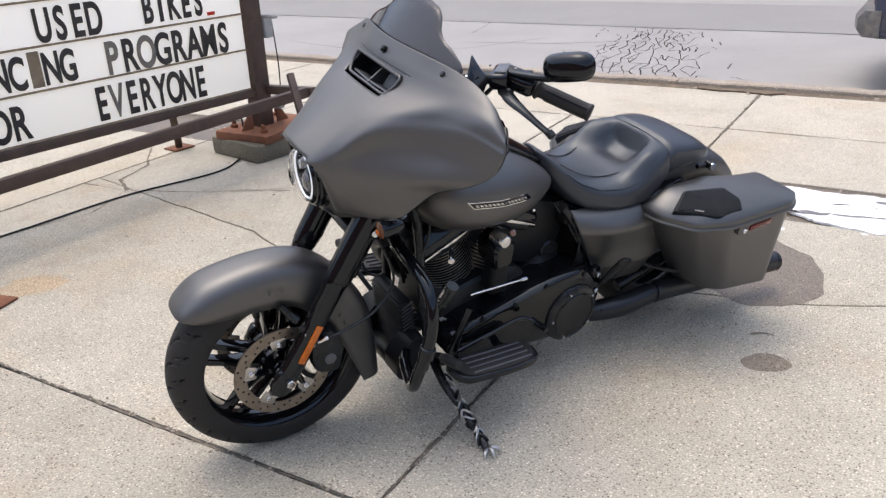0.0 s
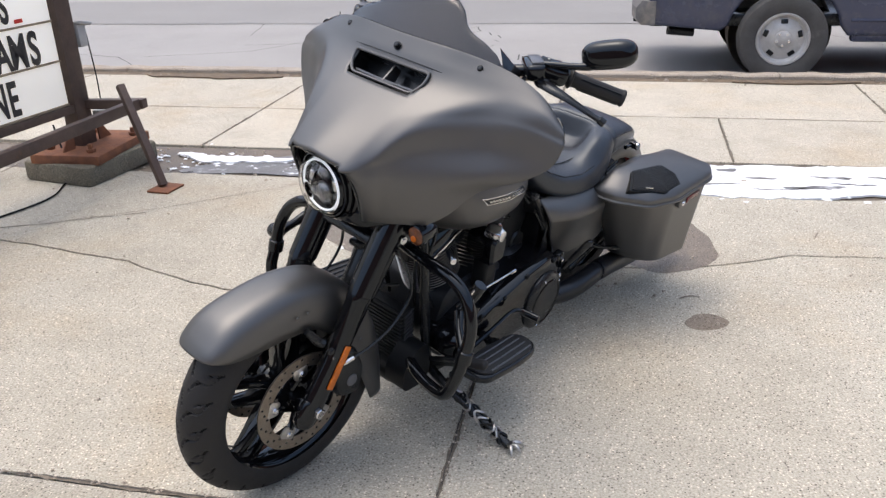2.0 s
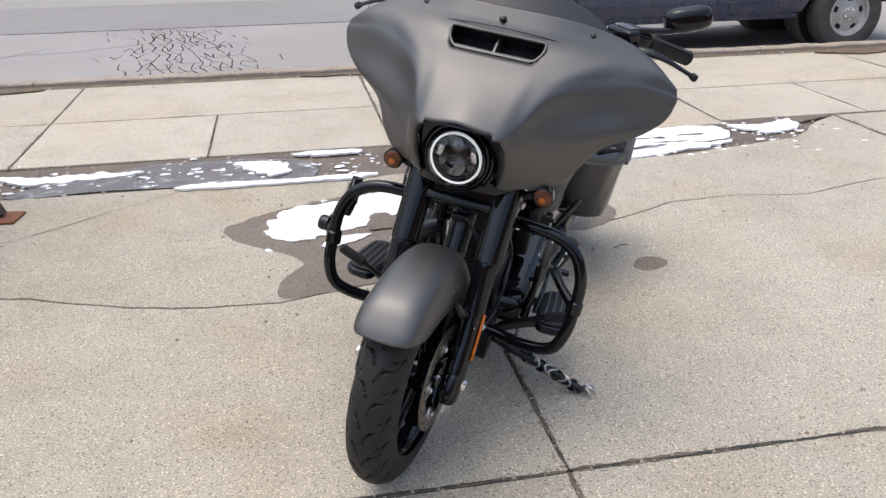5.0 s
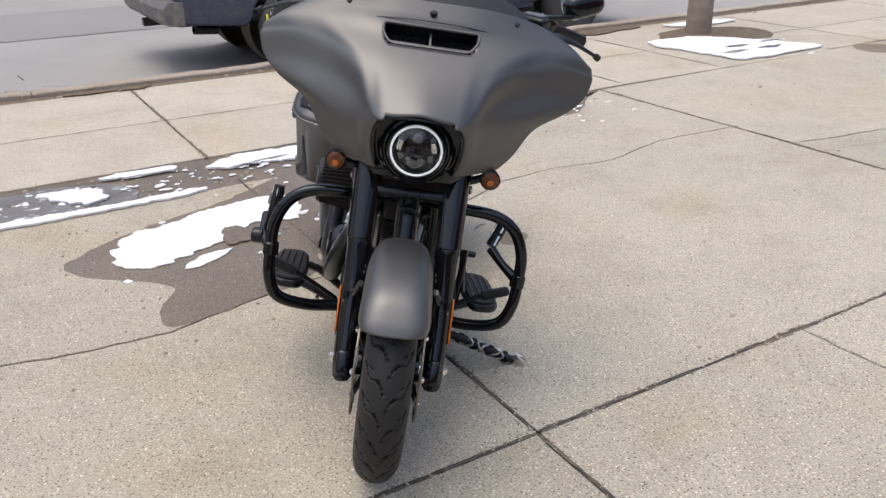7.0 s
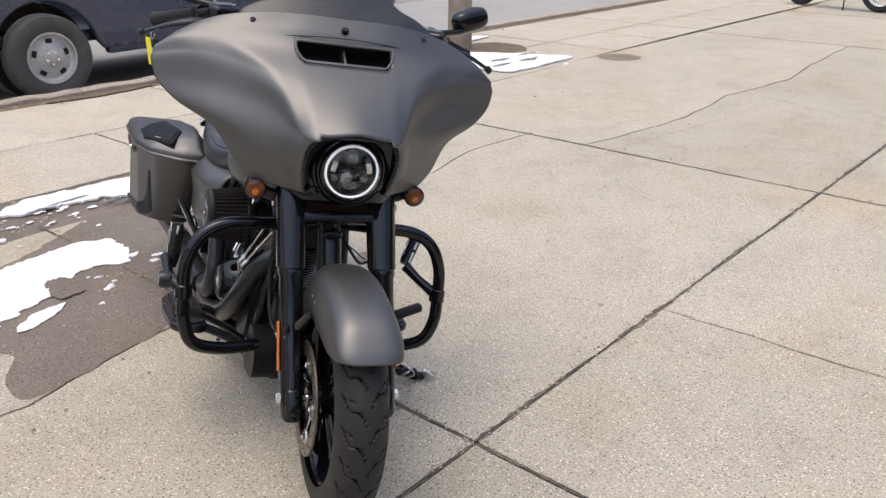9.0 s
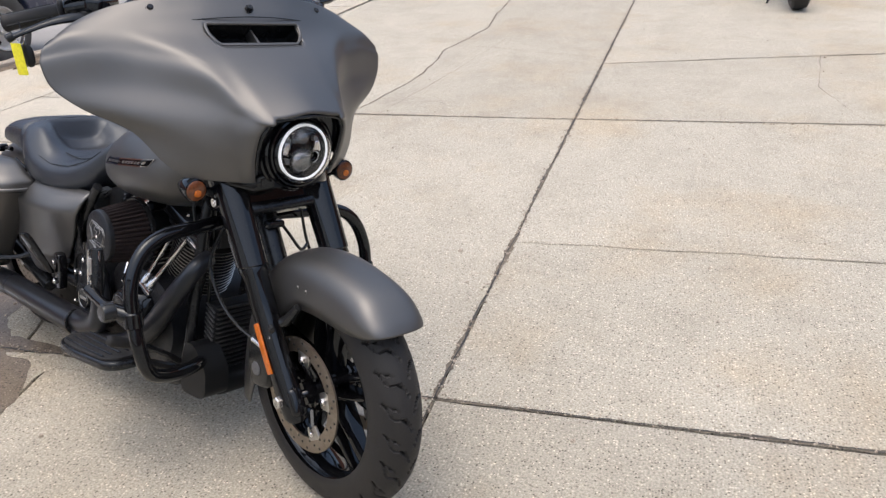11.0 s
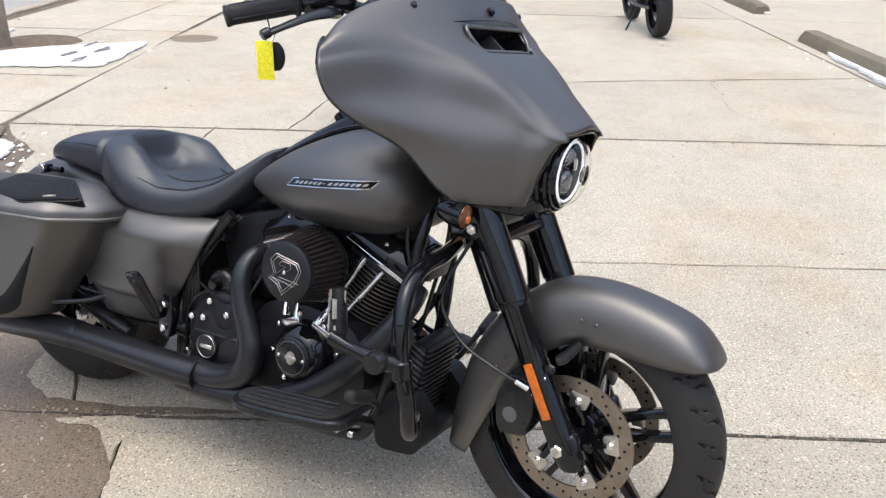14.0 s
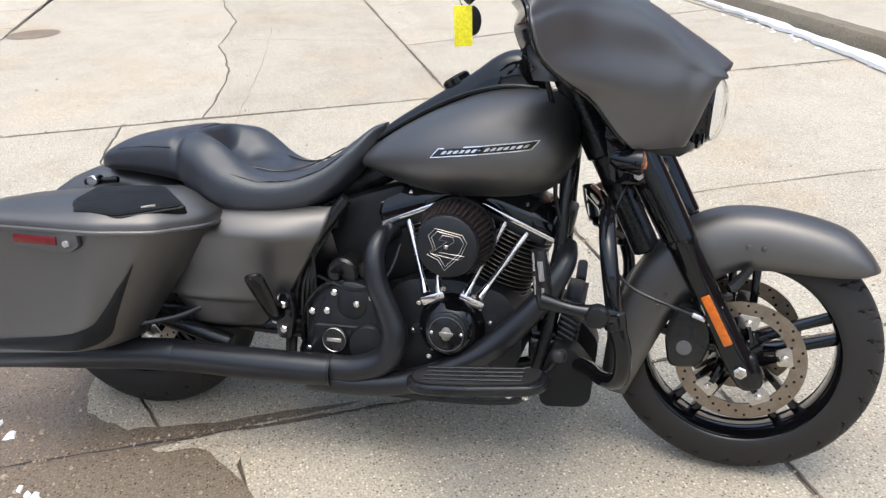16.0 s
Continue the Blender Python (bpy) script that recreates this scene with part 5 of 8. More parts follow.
for s in (-1, 1):
    y = s * 0.125
    leg = F("fork_leg", rings([[fork_at(z, y) + Vector((r * f * math.cos(a), r * math.sin(a), 0.3 * r * math.cos(a))) for a in (2 * math.pi * k / 20 for k in range(20))] for z, r, f in ((0.275, 0.02, 1.1), (0.285, 0.027, 1.15), (0.32, 0.03, 1.15), (0.37, 0.031, 1.1), (0.45, 0.031, 1), (0.605, 0.033, 1), (0.612, 0.036, 1), (0.625, 0.036, 1))]), GLOSS, None, "gloss black fork slider")
    F("fork_cover", rings([[fork_at(z, y) + Vector((r * math.cos(a), r * math.sin(a), 0.3 * r * math.cos(a))) for a in (2 * math.pi * k / 20 for k in range(20))] for z, r in ((0.62, 0.033), (0.626, 0.039), (0.75, 0.041), (0.86, 0.042), (0.915, 0.042))]), GLOSS)
    F("axle_clamp", block((0.07, 0.04, 0.075), 0.014, 3).moved(pose(0.012, y * 1.0, 0.318, 0, -28, 0)), GLOSS)
    a, b = fork_at(0.502, y * 1.0), fork_at(0.385, y * 1.0)
    off = Vector((0.0, s * 0.034, 0))
    mid = (a + b) / 2 + off
    strip = block((0.13, 0.006, 0.021), 0.003).moved(Matrix.Translation(mid) @ pose(0, 0, 0, 0, 61.0, 0))
    F("fork_reflector", strip, AMBER, None, "orange strip reflector on the fork")
    cal = rings([[(-0.118 + px * f, s * yy, 0.385 + pz * f) for px, pz in rounded([(-0.045, -0.085), (0.03, -0.075), (0.05, 0.0), (0.03, 0.075), (-0.03, 0.08), (-0.06, 0.0)], 0.025)] for yy, f in ((0.06, 0.7), (0.065, 0.95), (0.095, 1.0), (0.125, 1.0), (0.138, 0.9), (0.14, 0.75))])
    F("brake_caliper", cal, BLACK, None, "black four-piston brake caliper")
    for px, pz in ((-0.13, 0.36),):
        F("caliper_badge", lathe([(0, 0.002), (0.017, 0.002), (0.0185, 0), (0.0185, -0.01)], 24).moved(pose(px, s * 0.141, pz, 0, 0, 0 if s > 0 else 180)), GREYPAINT2)
    for px, pz in ((-0.075, 0.43), (-0.052, 0.4), (-0.03, 0.365), (-0.06, 0.47)):
        F("caliper_bolt", bolt((px, s * 0.135, pz), (0, s, 0), 0.009, 0.012), CHROME)
    F("fender_bracket", tube([fork_at(0.5, y * 0.95) + Vector((0.05, 0, 0.01)), (-0.03, s * 0.11, 0.52), (0.0, s * 0.1, 0.56)], [0.012, 0.014, 0.01], 8, 4).join(bolt((-0.045, s * 0.142, 0.5), (0, s, 0), 0.012, 0.008)), BLACK)
    hose = [fork_at(0.74, y * 0.8) + Vector((-0.06, 0, 0)), Vector((-0.33, s * 0.15, 0.6)), Vector((-0.27, s * 0.16, 0.51)), Vector((-0.17, s * 0.165, 0.47)), Vector((-0.095, s * 0.145, 0.44))]
    F("brake_hose", tube(hose, 0.0045, 7, 6), BLACK)
    F("hose_fitting", rod((-0.12, s * 0.155, 0.452), (-0.09, s * 0.145, 0.438), 0.0075, 8), CHROME)

TOPF = spline([(0.286, 0, 0.572), (0.262, 0, 0.605), (0.207, 0, 0.65), (0.104, 0, 0.678), (0.0, 0, 0.687), (-0.1, 0, 0.67), (-0.19, 0, 0.608), (-0.268, 0, 0.5), (-0.31, 0, 0.36), (-0.326, 0, 0.205)], 5)
LOWF = spline([(0.272, 0, 0.568), (0.235, 0, 0.562), (0.152, 0, 0.56), (0.05, 0, 0.562), (-0.036, 0, 0.55), (-0.112, 0, 0.486), (-0.162, 0, 0.42), (-0.203, 0, 0.33), (-0.232, 0, 0.26), (-0.258, 0, 0.198)], 5)
fen = []
for i, (tp, lw) in enumerate(zip(TOPF, LOWF)):
    k = i / (len(TOPF) - 1)
    w = 0.072 + 0.018 * min(1, k * 6) - 0.006 * max(0, k - 0.6) / 0.4
    row = []
    for j in range(33):
        a = radians(-90 + 180 * j / 32)
        sy = math.copysign(abs(math.sin(a)) ** 0.62, a)
        cz = abs(math.cos(a)) ** 0.62
        q = lw.lerp(tp, cz)
        row.append((q.x - 0.012 * (1 - k) ** 8 * abs(sy) ** 3, w * sy, q.z))
    fen.append(row)
fg = Geo()
fg.add([p for row in fen for p in row], grid_faces(len(fen), 33))
thick(F("front_fender", fg.moved(pose(-0.005, 0, -0.009)), PAINT, None, "matte grey wraparound front fender", 60), 0.004)
for s in (-1, 1):
    for x, z in ((-0.01, 0.607), (0.024, 0.605), (-0.185, 0.47), (-0.2, 0.44)):
        F("fender_rivet", lathe([(0, 0.003), (0.004, 0.002), (0.0055, 0)], 12).moved(pose(x, s * 0.0935, z, 0, 0, 0 if s > 0 else 180)), PAINT)

# triple clamp cover, turn signals
cover = []
for y, f in ((-0.165, 0.8), (-0.16, 0.96), (-0.1, 1.0), (0, 1.02), (0.1, 1.0), (0.16, 0.96), (0.165, 0.8)):
    cover.append([(-0.265 + (px * f), y, 0.79 + pz * f) for px, pz in rounded([(-0.06, -0.045), (0.034, -0.045), (0.0, 0.06), (-0.08, 0.07)], 0.016)])
F("fork_shroud", rings(cover), GLOSS, None, "gloss black fork shroud")
F("lower_clamp", block((0.06, 0.2, 0.03), 0.01, 3).moved(pose(-0.235, 0, 0.745, 0, -26, 0)), BLACK)
F("hose_splitter", block((0.03, 0.05, 0.02), 0.006).moved(pose(-0.26, 0.0, 0.69)).join(tube([(-0.26, 0.02, 0.69), (-0.262, 0.05, 0.65), (-0.27, 0.09, 0.6), (-0.3, 0.13, 0.6)], 0.0045, 7, 5)).join(tube([(-0.26, 0.0, 0.7), (-0.25, 0.0, 0.73), (-0.26, 0.0, 0.77)], 0.0045, 7, 4)), BLACK)
F("steering_stem", rod((-0.24, 0, 0.55), (-0.42, 0, 0.9), 0.035), BLACK)
for s in (-1, 1):
    sg = F("turn_signal", lathe([(0.0, -0.058), (0.012, -0.056), (0.022, -0.044), (0.029, -0.018), (0.033, 0.01), (0.033, 0.022), (0.029, 0.024)], 28, "x").moved(pose(-0.272, s * 0.222, 0.812, 0, 4, 0) @ Matrix.Scale(0.88, 4)), GLOSS, None, "gloss black bullet turn signal")
    F("signal_lens", lathe([(0.03, 0.02), (0.028, 0.026), (0.018, 0.031), (0.0, 0.033)], 24, "x").moved(pose(-0.272, s * 0.222, 0.812, 0, 4, 0) @ Matrix.Scale(0.88, 4)), SMOKE, sg, "smoked amber glass lens")
    F("signal_bulb", lathe([(0.011, 0.028), (0.01, 0.0335), (0.0, 0.035)], 16, "x").moved(pose(-0.272, s * 0.222, 0.807, 0, 4, 0) @ Matrix.Scale(0.88, 4)), AMBER, sg)
    F("signal_stalk", rod((-0.285, s * 0.16, 0.79), (-0.29, s * 0.205, 0.805), 0.012), BLACK)
    F("shroud_bolt", bolt((-0.262, s * 0.167, 0.772), (0, s, 0), 0.013, 0.007), CHROME)


# -- fairing --
def row(z, xs, ys, dz=()):
    zs = [z + d for d in dz] if dz else [z] * len(xs)
    return [Vector(p) for p in zip(xs, ys, zs)]


# from the screen's foot down to the brow over the lamp, each row from the middle out to the wing's rear edge
UP = [[Vector(p) for p in r] for r in (
    ((-0.385, 0, 1.262), (-0.39, 0.1, 1.262), (-0.41, 0.19, 1.256), (-0.437, 0.265, 1.243), (-0.46, 0.335, 1.222), (-0.472, 0.4, 1.19), (-0.474, 0.44, 1.155)),
    ((-0.362, 0, 1.226), (-0.368, 0.11, 1.226), (-0.39, 0.195, 1.222), (-0.416, 0.275, 1.214), (-0.44, 0.35, 1.2), (-0.458, 0.422, 1.176), (-0.468, 0.46, 1.145)),
    ((-0.325, 0, 1.172), (-0.33, 0.11, 1.172), (-0.348, 0.19, 1.173), (-0.376, 0.262, 1.175), (-0.408, 0.338, 1.174), (-0.438, 0.425, 1.162), (-0.456, 0.48, 1.132)),
    ((-0.222, 0, 1.105), (-0.227, 0.1, 1.103), (-0.24, 0.146, 1.104), (-0.286, 0.206, 1.123), (-0.364, 0.296, 1.137), (-0.412, 0.393, 1.138), (-0.452, 0.486, 1.115)),
    ((-0.084, 0, 1.01), (-0.1, 0.092, 0.998), (-0.156, 0.138, 1.02), (-0.24, 0.189, 1.08), (-0.345, 0.29, 1.106), (-0.404, 0.394, 1.115), (-0.446, 0.49, 1.096)),
)]
# the cheek beside and below the lamp, and the wing's under side
LOW = [[Vector(p) for p in r] for r in (
    ((-0.109, 0.11, 0.977), (-0.172, 0.155, 1.0), (-0.25, 0.205, 1.035), (-0.335, 0.295, 1.052), (-0.392, 0.39, 1.056), (-0.431, 0.474, 1.046)),
    ((-0.123, 0.122, 0.95), (-0.18, 0.168, 0.962), (-0.245, 0.225, 0.977), (-0.305, 0.292, 0.99), (-0.355, 0.362, 0.998), (-0.397, 0.422, 1.0)),
    ((-0.142, 0.123, 0.9), (-0.186, 0.168, 0.91), (-0.23, 0.213, 0.924), (-0.275, 0.258, 0.937), (-0.315, 0.297, 0.946), (-0.35, 0.332, 0.95)),
    ((-0.158, 0.115, 0.858), (-0.19, 0.152, 0.861), (-0.22, 0.188, 0.866), (-0.25, 0.222, 0.87), (-0.277, 0.252, 0.875), (-0.302, 0.278, 0.878)),
    ((-0.17, 0.106, 0.832), (-0.195, 0.138, 0.832), (-0.217, 0.166, 0.833), (-0.238, 0.192, 0.835), (-0.257, 0.216, 0.838), (-0.272, 0.237, 0.841)),
)]
NU, NV = 10, 10
full = lambda r: [Vector((p.x, -p.y, p.z)) for p in reversed(r[1:])] + r
net = surface([full(r) for r in UP + [[Vector((r[0].x + 0.02, 0, r[0].z))] + r for r in LOW]], NU, NV)
up = net[:4 * NU + 1]
low = [r[7 * NV:] for r in net[4 * NU:]]
shell = Geo()
VENT = lambda p: abs(p.y) < 0.128 - 0.3 * max(0, 1.18 - p.z) and 1.15 < p.z < 1.193


def half(net, flip, skip=None):
    g = Geo()
    pts = [p for r in net for p in r]
    if flip:
        pts = [Vector((p.x, -p.y, p.z)) for p in pts]
    faces = grid_faces(len(net), len(net[0]))
    if skip:
        faces = [f for f in faces if not skip(sum((pts[i] for i in f), Vector()) / 4)]
    if flip:
        faces = [tuple(reversed(f)) for f in faces]
    return g.add(pts, faces)


shell.join(half(up, False, VENT)).join(half(low, False)).join(half(low, True))
fair = F("fairing", shell, PAINT, None, "matte dark grey batwing fairing", 70)
thick(fair, 0.006)
# black inner edge and inner fairing behind the shell
edge = [r[-1] for r in up] + [r[-1] for r in low[1:]]
for s in (-1, 1):
    F("fairing_trim", tube([(p.x - 0.008, s * (p.y - 0.011), p.z) for p in edge[6::5]], 0.006, 8, 4), GLOSS, fair, "gloss black edge trim")
    rim = [Vector((p.x - 0.012, s * (p.y - 0.014), p.z)) for p in edge[4:62:3]]
    deep = [Vector((p.x - 0.045, s * (p.y - 0.075 - 0.03 * math.sin(i * 0.4)), p.z - 0.012)) for i, p in enumerate(edge[4:62:3])]
    well = [Vector((-0.5, s * max(0.02, p.y - 0.2), p.z - 0.02)) for p in edge[4:62:3]]
    F("inner_fairing", rings([rim, deep, well], False, False), GLOSS, fair, "gloss black inner fairing", 60)
dash = Geo()
loop = [Vector((p.x - 0.004, p.y - 0.016, p.z)) for p in (up[0][6 * NV::6] + edge[::6])]
loop = [Vector((p.x, -p.y, p.z)) for p in reversed(loop)] + loop
dash.add(loop + [Vector((-0.44, 0, 1.1))], [(i, i + 1, len(loop)) for i in range(len(loop) - 1)])
F("dash", dash, PLASTIC, fair, "black dash behind the fairing", 60)
for y in (-0.16, 0.16):
    F("fairing_speaker", lathe([(0.0, 0.0), (0.055, 0.004), (0.07, 0.012), (0.075, 0.0)], 28, "x").moved(pose(-0.5, y, 1.08, 0, 0, 180)), PLASTIC, fair)

# vent in the fairing
vent_pts = rounded([(-0.134, 1.196), (0.134, 1.196), (0.133, 1.172), (0.112, 1.146), (-0.112, 1.146), (-0.133, 1.172)], 0.024, 6)


def on_face(y, z, off=0.0):
    bow = 0.45 * y * y
    return Vector((-0.325 - (z - 1.172) * 0.74 - bow + off * 0.8, y, z + off * 0.6))


frame_path = [on_face(y, z, 0.002) for y, z in vent_pts]
F("vent_frame", tube(frame_path + [frame_path[0]], 0.0045, 8, 1, 1.0, False), PAINT, fair)
box = Geo()
n = len(vent_pts)
box.add([on_face(y, z, 0.0) for y, z in vent_pts] + [on_face(y * 0.97, 1.171 + (z - 1.171) * 0.9, -0.06) for y, z in vent_pts], [(i, (i + 1) % n, n + (i + 1) % n, n + i) for i in range(n)] + [tuple(range(n, 2 * n))])
F("vent_duct", box, BLACK, fair, "black air duct")
F("vent_divider", rings([[on_face(y, z, o) for z, o in ((1.148, -0.004), (1.194, -0.022), (1.194, -0.05), (1.148, -0.05))] for y in (-0.003, 0.003)]), PAINT, fair)
F("vent_shelf", rings([[on_face(y, z, o) for z, o in ((1.153, -0.008), (1.157, -0.008), (1.162, -0.05), (1.158, -0.05))] for y in (-0.11, 0.0, 0.11)]), GREYPAINT2, fair)

# windscreen
screen = []
TOPZ = [(0, 1.368), (0.06, 1.366), (0.1, 1.357), (0.128, 1.338), (0.148, 1.313), (0.172, 1.297), (0.215, 1.281), (0.255, 1.26), (0.272, 1.244)]
for k in range(-26, 27):
    y = 0.272 * k / 26
    ay = abs(y)
    zt = next(za + (zb - za) * (ay - ya) / (yb - ya) for (ya, za), (yb, zb) in zip(TOPZ, TOPZ[1:]) if ay <= yb + 1e-9)
    zb0 = 1.238 - 0.25 * ay * ay
    screen.append([Vector((-0.376 - 0.95 * ay * ay - 0.75 * (z - 1.238), y, z)) for z in (zb0 + (zt - zb0) * t / 8 for t in range(9))])
sg = Geo()
sg.add([p for r in screen for p in r], grid_faces(len(screen), 9))
thick(F("windscreen", sg, TINTED, None, "low dark-tinted windscreen", 70), 0.004)
for y in (-0.238, 0.0, 0.238):
    F("windscreen_screw", lathe([(0, 0.008), (0.006, 0.0075), (0.0085, 0.004), (0.0085, 0), (0.011, 0), (0.011, -0.003)], 14, "x").moved(pose(-0.362 - 0.95 * y * y, y, 1.234 - 0.1 * y * y, 0, -38, 0)), GLOSS, fair)
seam = [Vector((-0.3625 - 0.95 * y * y - 0.75 * (1.214 - 1.238) + 0.0012, y, 1.214 - 0.42 * y * y)) for y in (0.262 * k / 12 for k in range(-12, 13))]
F("screen_seam", tube(seam, 0.0014, 6, 1), BLACK, fair)

# headlight
LAMPGLASS = material("bright_lamp_glass", (0.24, 0.25, 0.26), 0.08, 0.8, (0.14, 0.145, 0.15), 60, 200, 0.02)
DARKGLASS = material("dark_glass", (0.045, 0.047, 0.05), 0.06, 0.3, (0.03, 0.031, 0.034), 40, 200, 0.02)
HL = pose(-0.132, 0, 0.907, 0, 3, 0) @ Matrix.Scale(0.86, 4)
hl = F("headlight", lathe([(0.11, -0.09), (0.123, -0.06), (0.124, -0.024), (0.119, -0.018), (0.114, -0.02), (0.114, -0.008), (0.109, -0.002), (0.104, -0.006), (0.103, 0.004), (0.098, 0.006), (0.096, -0.012)], 56, "x").moved(HL), GLOSS, None, "round LED headlight with a bright white halo ring")
F("headlight_bezel", lathe([(0.096, -0.012), (0.094, 0.01), (0.089, 0.016), (0.084, 0.014), (0.0815, 0.008)], 56, "x").moved(HL), GLOSS, hl)
F("halo_ring", lathe([(0.0822, 0.01), (0.0814, 0.0145), (0.0785, 0.0175), (0.0756, 0.0145), (0.0748, 0.01)], 56, "x").moved(HL), HALO, hl, "glowing white halo ring")
F("lamp_bowl", lathe([(0.0752, 0.012), (0.069, -0.012), (0.05, -0.025), (0.0, -0.03)], 40, "x").moved(HL), DARKGLASS, hl)
for y, z, r in ((0, 0.04, 0.021), (0, -0.03, 0.033)):
    F("lens_barrel", lathe([(r + 0.006, -0.025), (r + 0.006, 0.002), (r + 0.001, 0.005), (r, 0.002)], 28, "x").moved(HL @ pose(0, y, z)), GLOSS, hl)
    F("projector_lens", lathe([(r, 0.002), (r * 0.85, 0.01), (r * 0.5, 0.0165), (0, 0.019)], 28, "x").moved(HL @ pose(0, y, z)), LAMPGLASS, hl, "glass projector lens")
for s in (-1, 1):
    F("reflector_cell", block((0.02, 0.02, 0.036), 0.006, 3).moved(HL @ pose(-0.002, s * 0.053, 0.012, s * 14, 0, 0)), CHROME, hl)
    F("reflector_cell", prism(rounded([(0.038, 0.034), (0.052, 0.016), (0.06, 0.03), (0.048, 0.044)], 0.004), 0.015, 0.001, "x", -0.006).moved(HL @ Matrix.Diagonal((1, s, 1, 1))), GREYPAINT2, hl)
    F("reflector_cell", prism(rounded([(0.038, -0.02), (0.056, -0.016), (0.052, -0.034), (0.042, -0.036)], 0.004), 0.015, 0.001, "x", -0.006).moved(HL @ Matrix.Diagonal((1, s, 1, 1))), GREYPAINT2, hl)
dome = thick(F("lamp_dome", lathe([(0.0895, 0.006), (0.088, 0.022), (0.078, 0.036), (0.058, 0.047), (0.03, 0.053), (0.004, 0.055)], 48, "x").moved(HL), LENS, hl, "clear domed headlight glass", 70), 0.002)
dome.visible_shadow = False
brow = [(-0.155, 0.112, 0.86), (-0.136, 0.119, 0.91), (-0.118, 0.117, 0.955), (-0.111, 0.107, 0.975), (-0.102, 0.088, 0.993), (-0.088, 0.0, 1.003)]
brow = brow + [(x, -y, z) for x, y, z in reversed(brow[:-1])]
F("headlight_gasket", tube([(x - 0.006, y * 0.98, z - 0.004) for x, y, z in brow], 0.0045, 8, 6), BLACK, fair)
nac = rings([[(x - zoff * (zz + 0.085), yy * f, 0.92 + zz * min(f, 1.03)) for yy, zz in rounded([(-0.104, -0.085), (0.104, -0.085), (0.12, 0.03), (0.108, 0.077), (-0.108, 0.077), (-0.12, 0.03)], 0.05)] for x, f, zoff in ((-0.32, 1.25, 0), (-0.22, 1.16, 0), (-0.19, 1.05, -0.15), (-0.175, 0.99, -0.3))])
F("headlight_housing", nac, GLOSS, hl)
F("lower_valance", rings([[(x, yy, z0 + zz) for yy, zz in rounded([(-w, -0.012), (w, -0.012), (w, 0.03), (-w, 0.03)], 0.012)] for x, w, z0 in ((-0.15, 0.07, 0.83), (-0.18, 0.11, 0.818), (-0.26, 0.17, 0.83), (-0.34, 0.18, 0.86))]), GLOSS, fair)

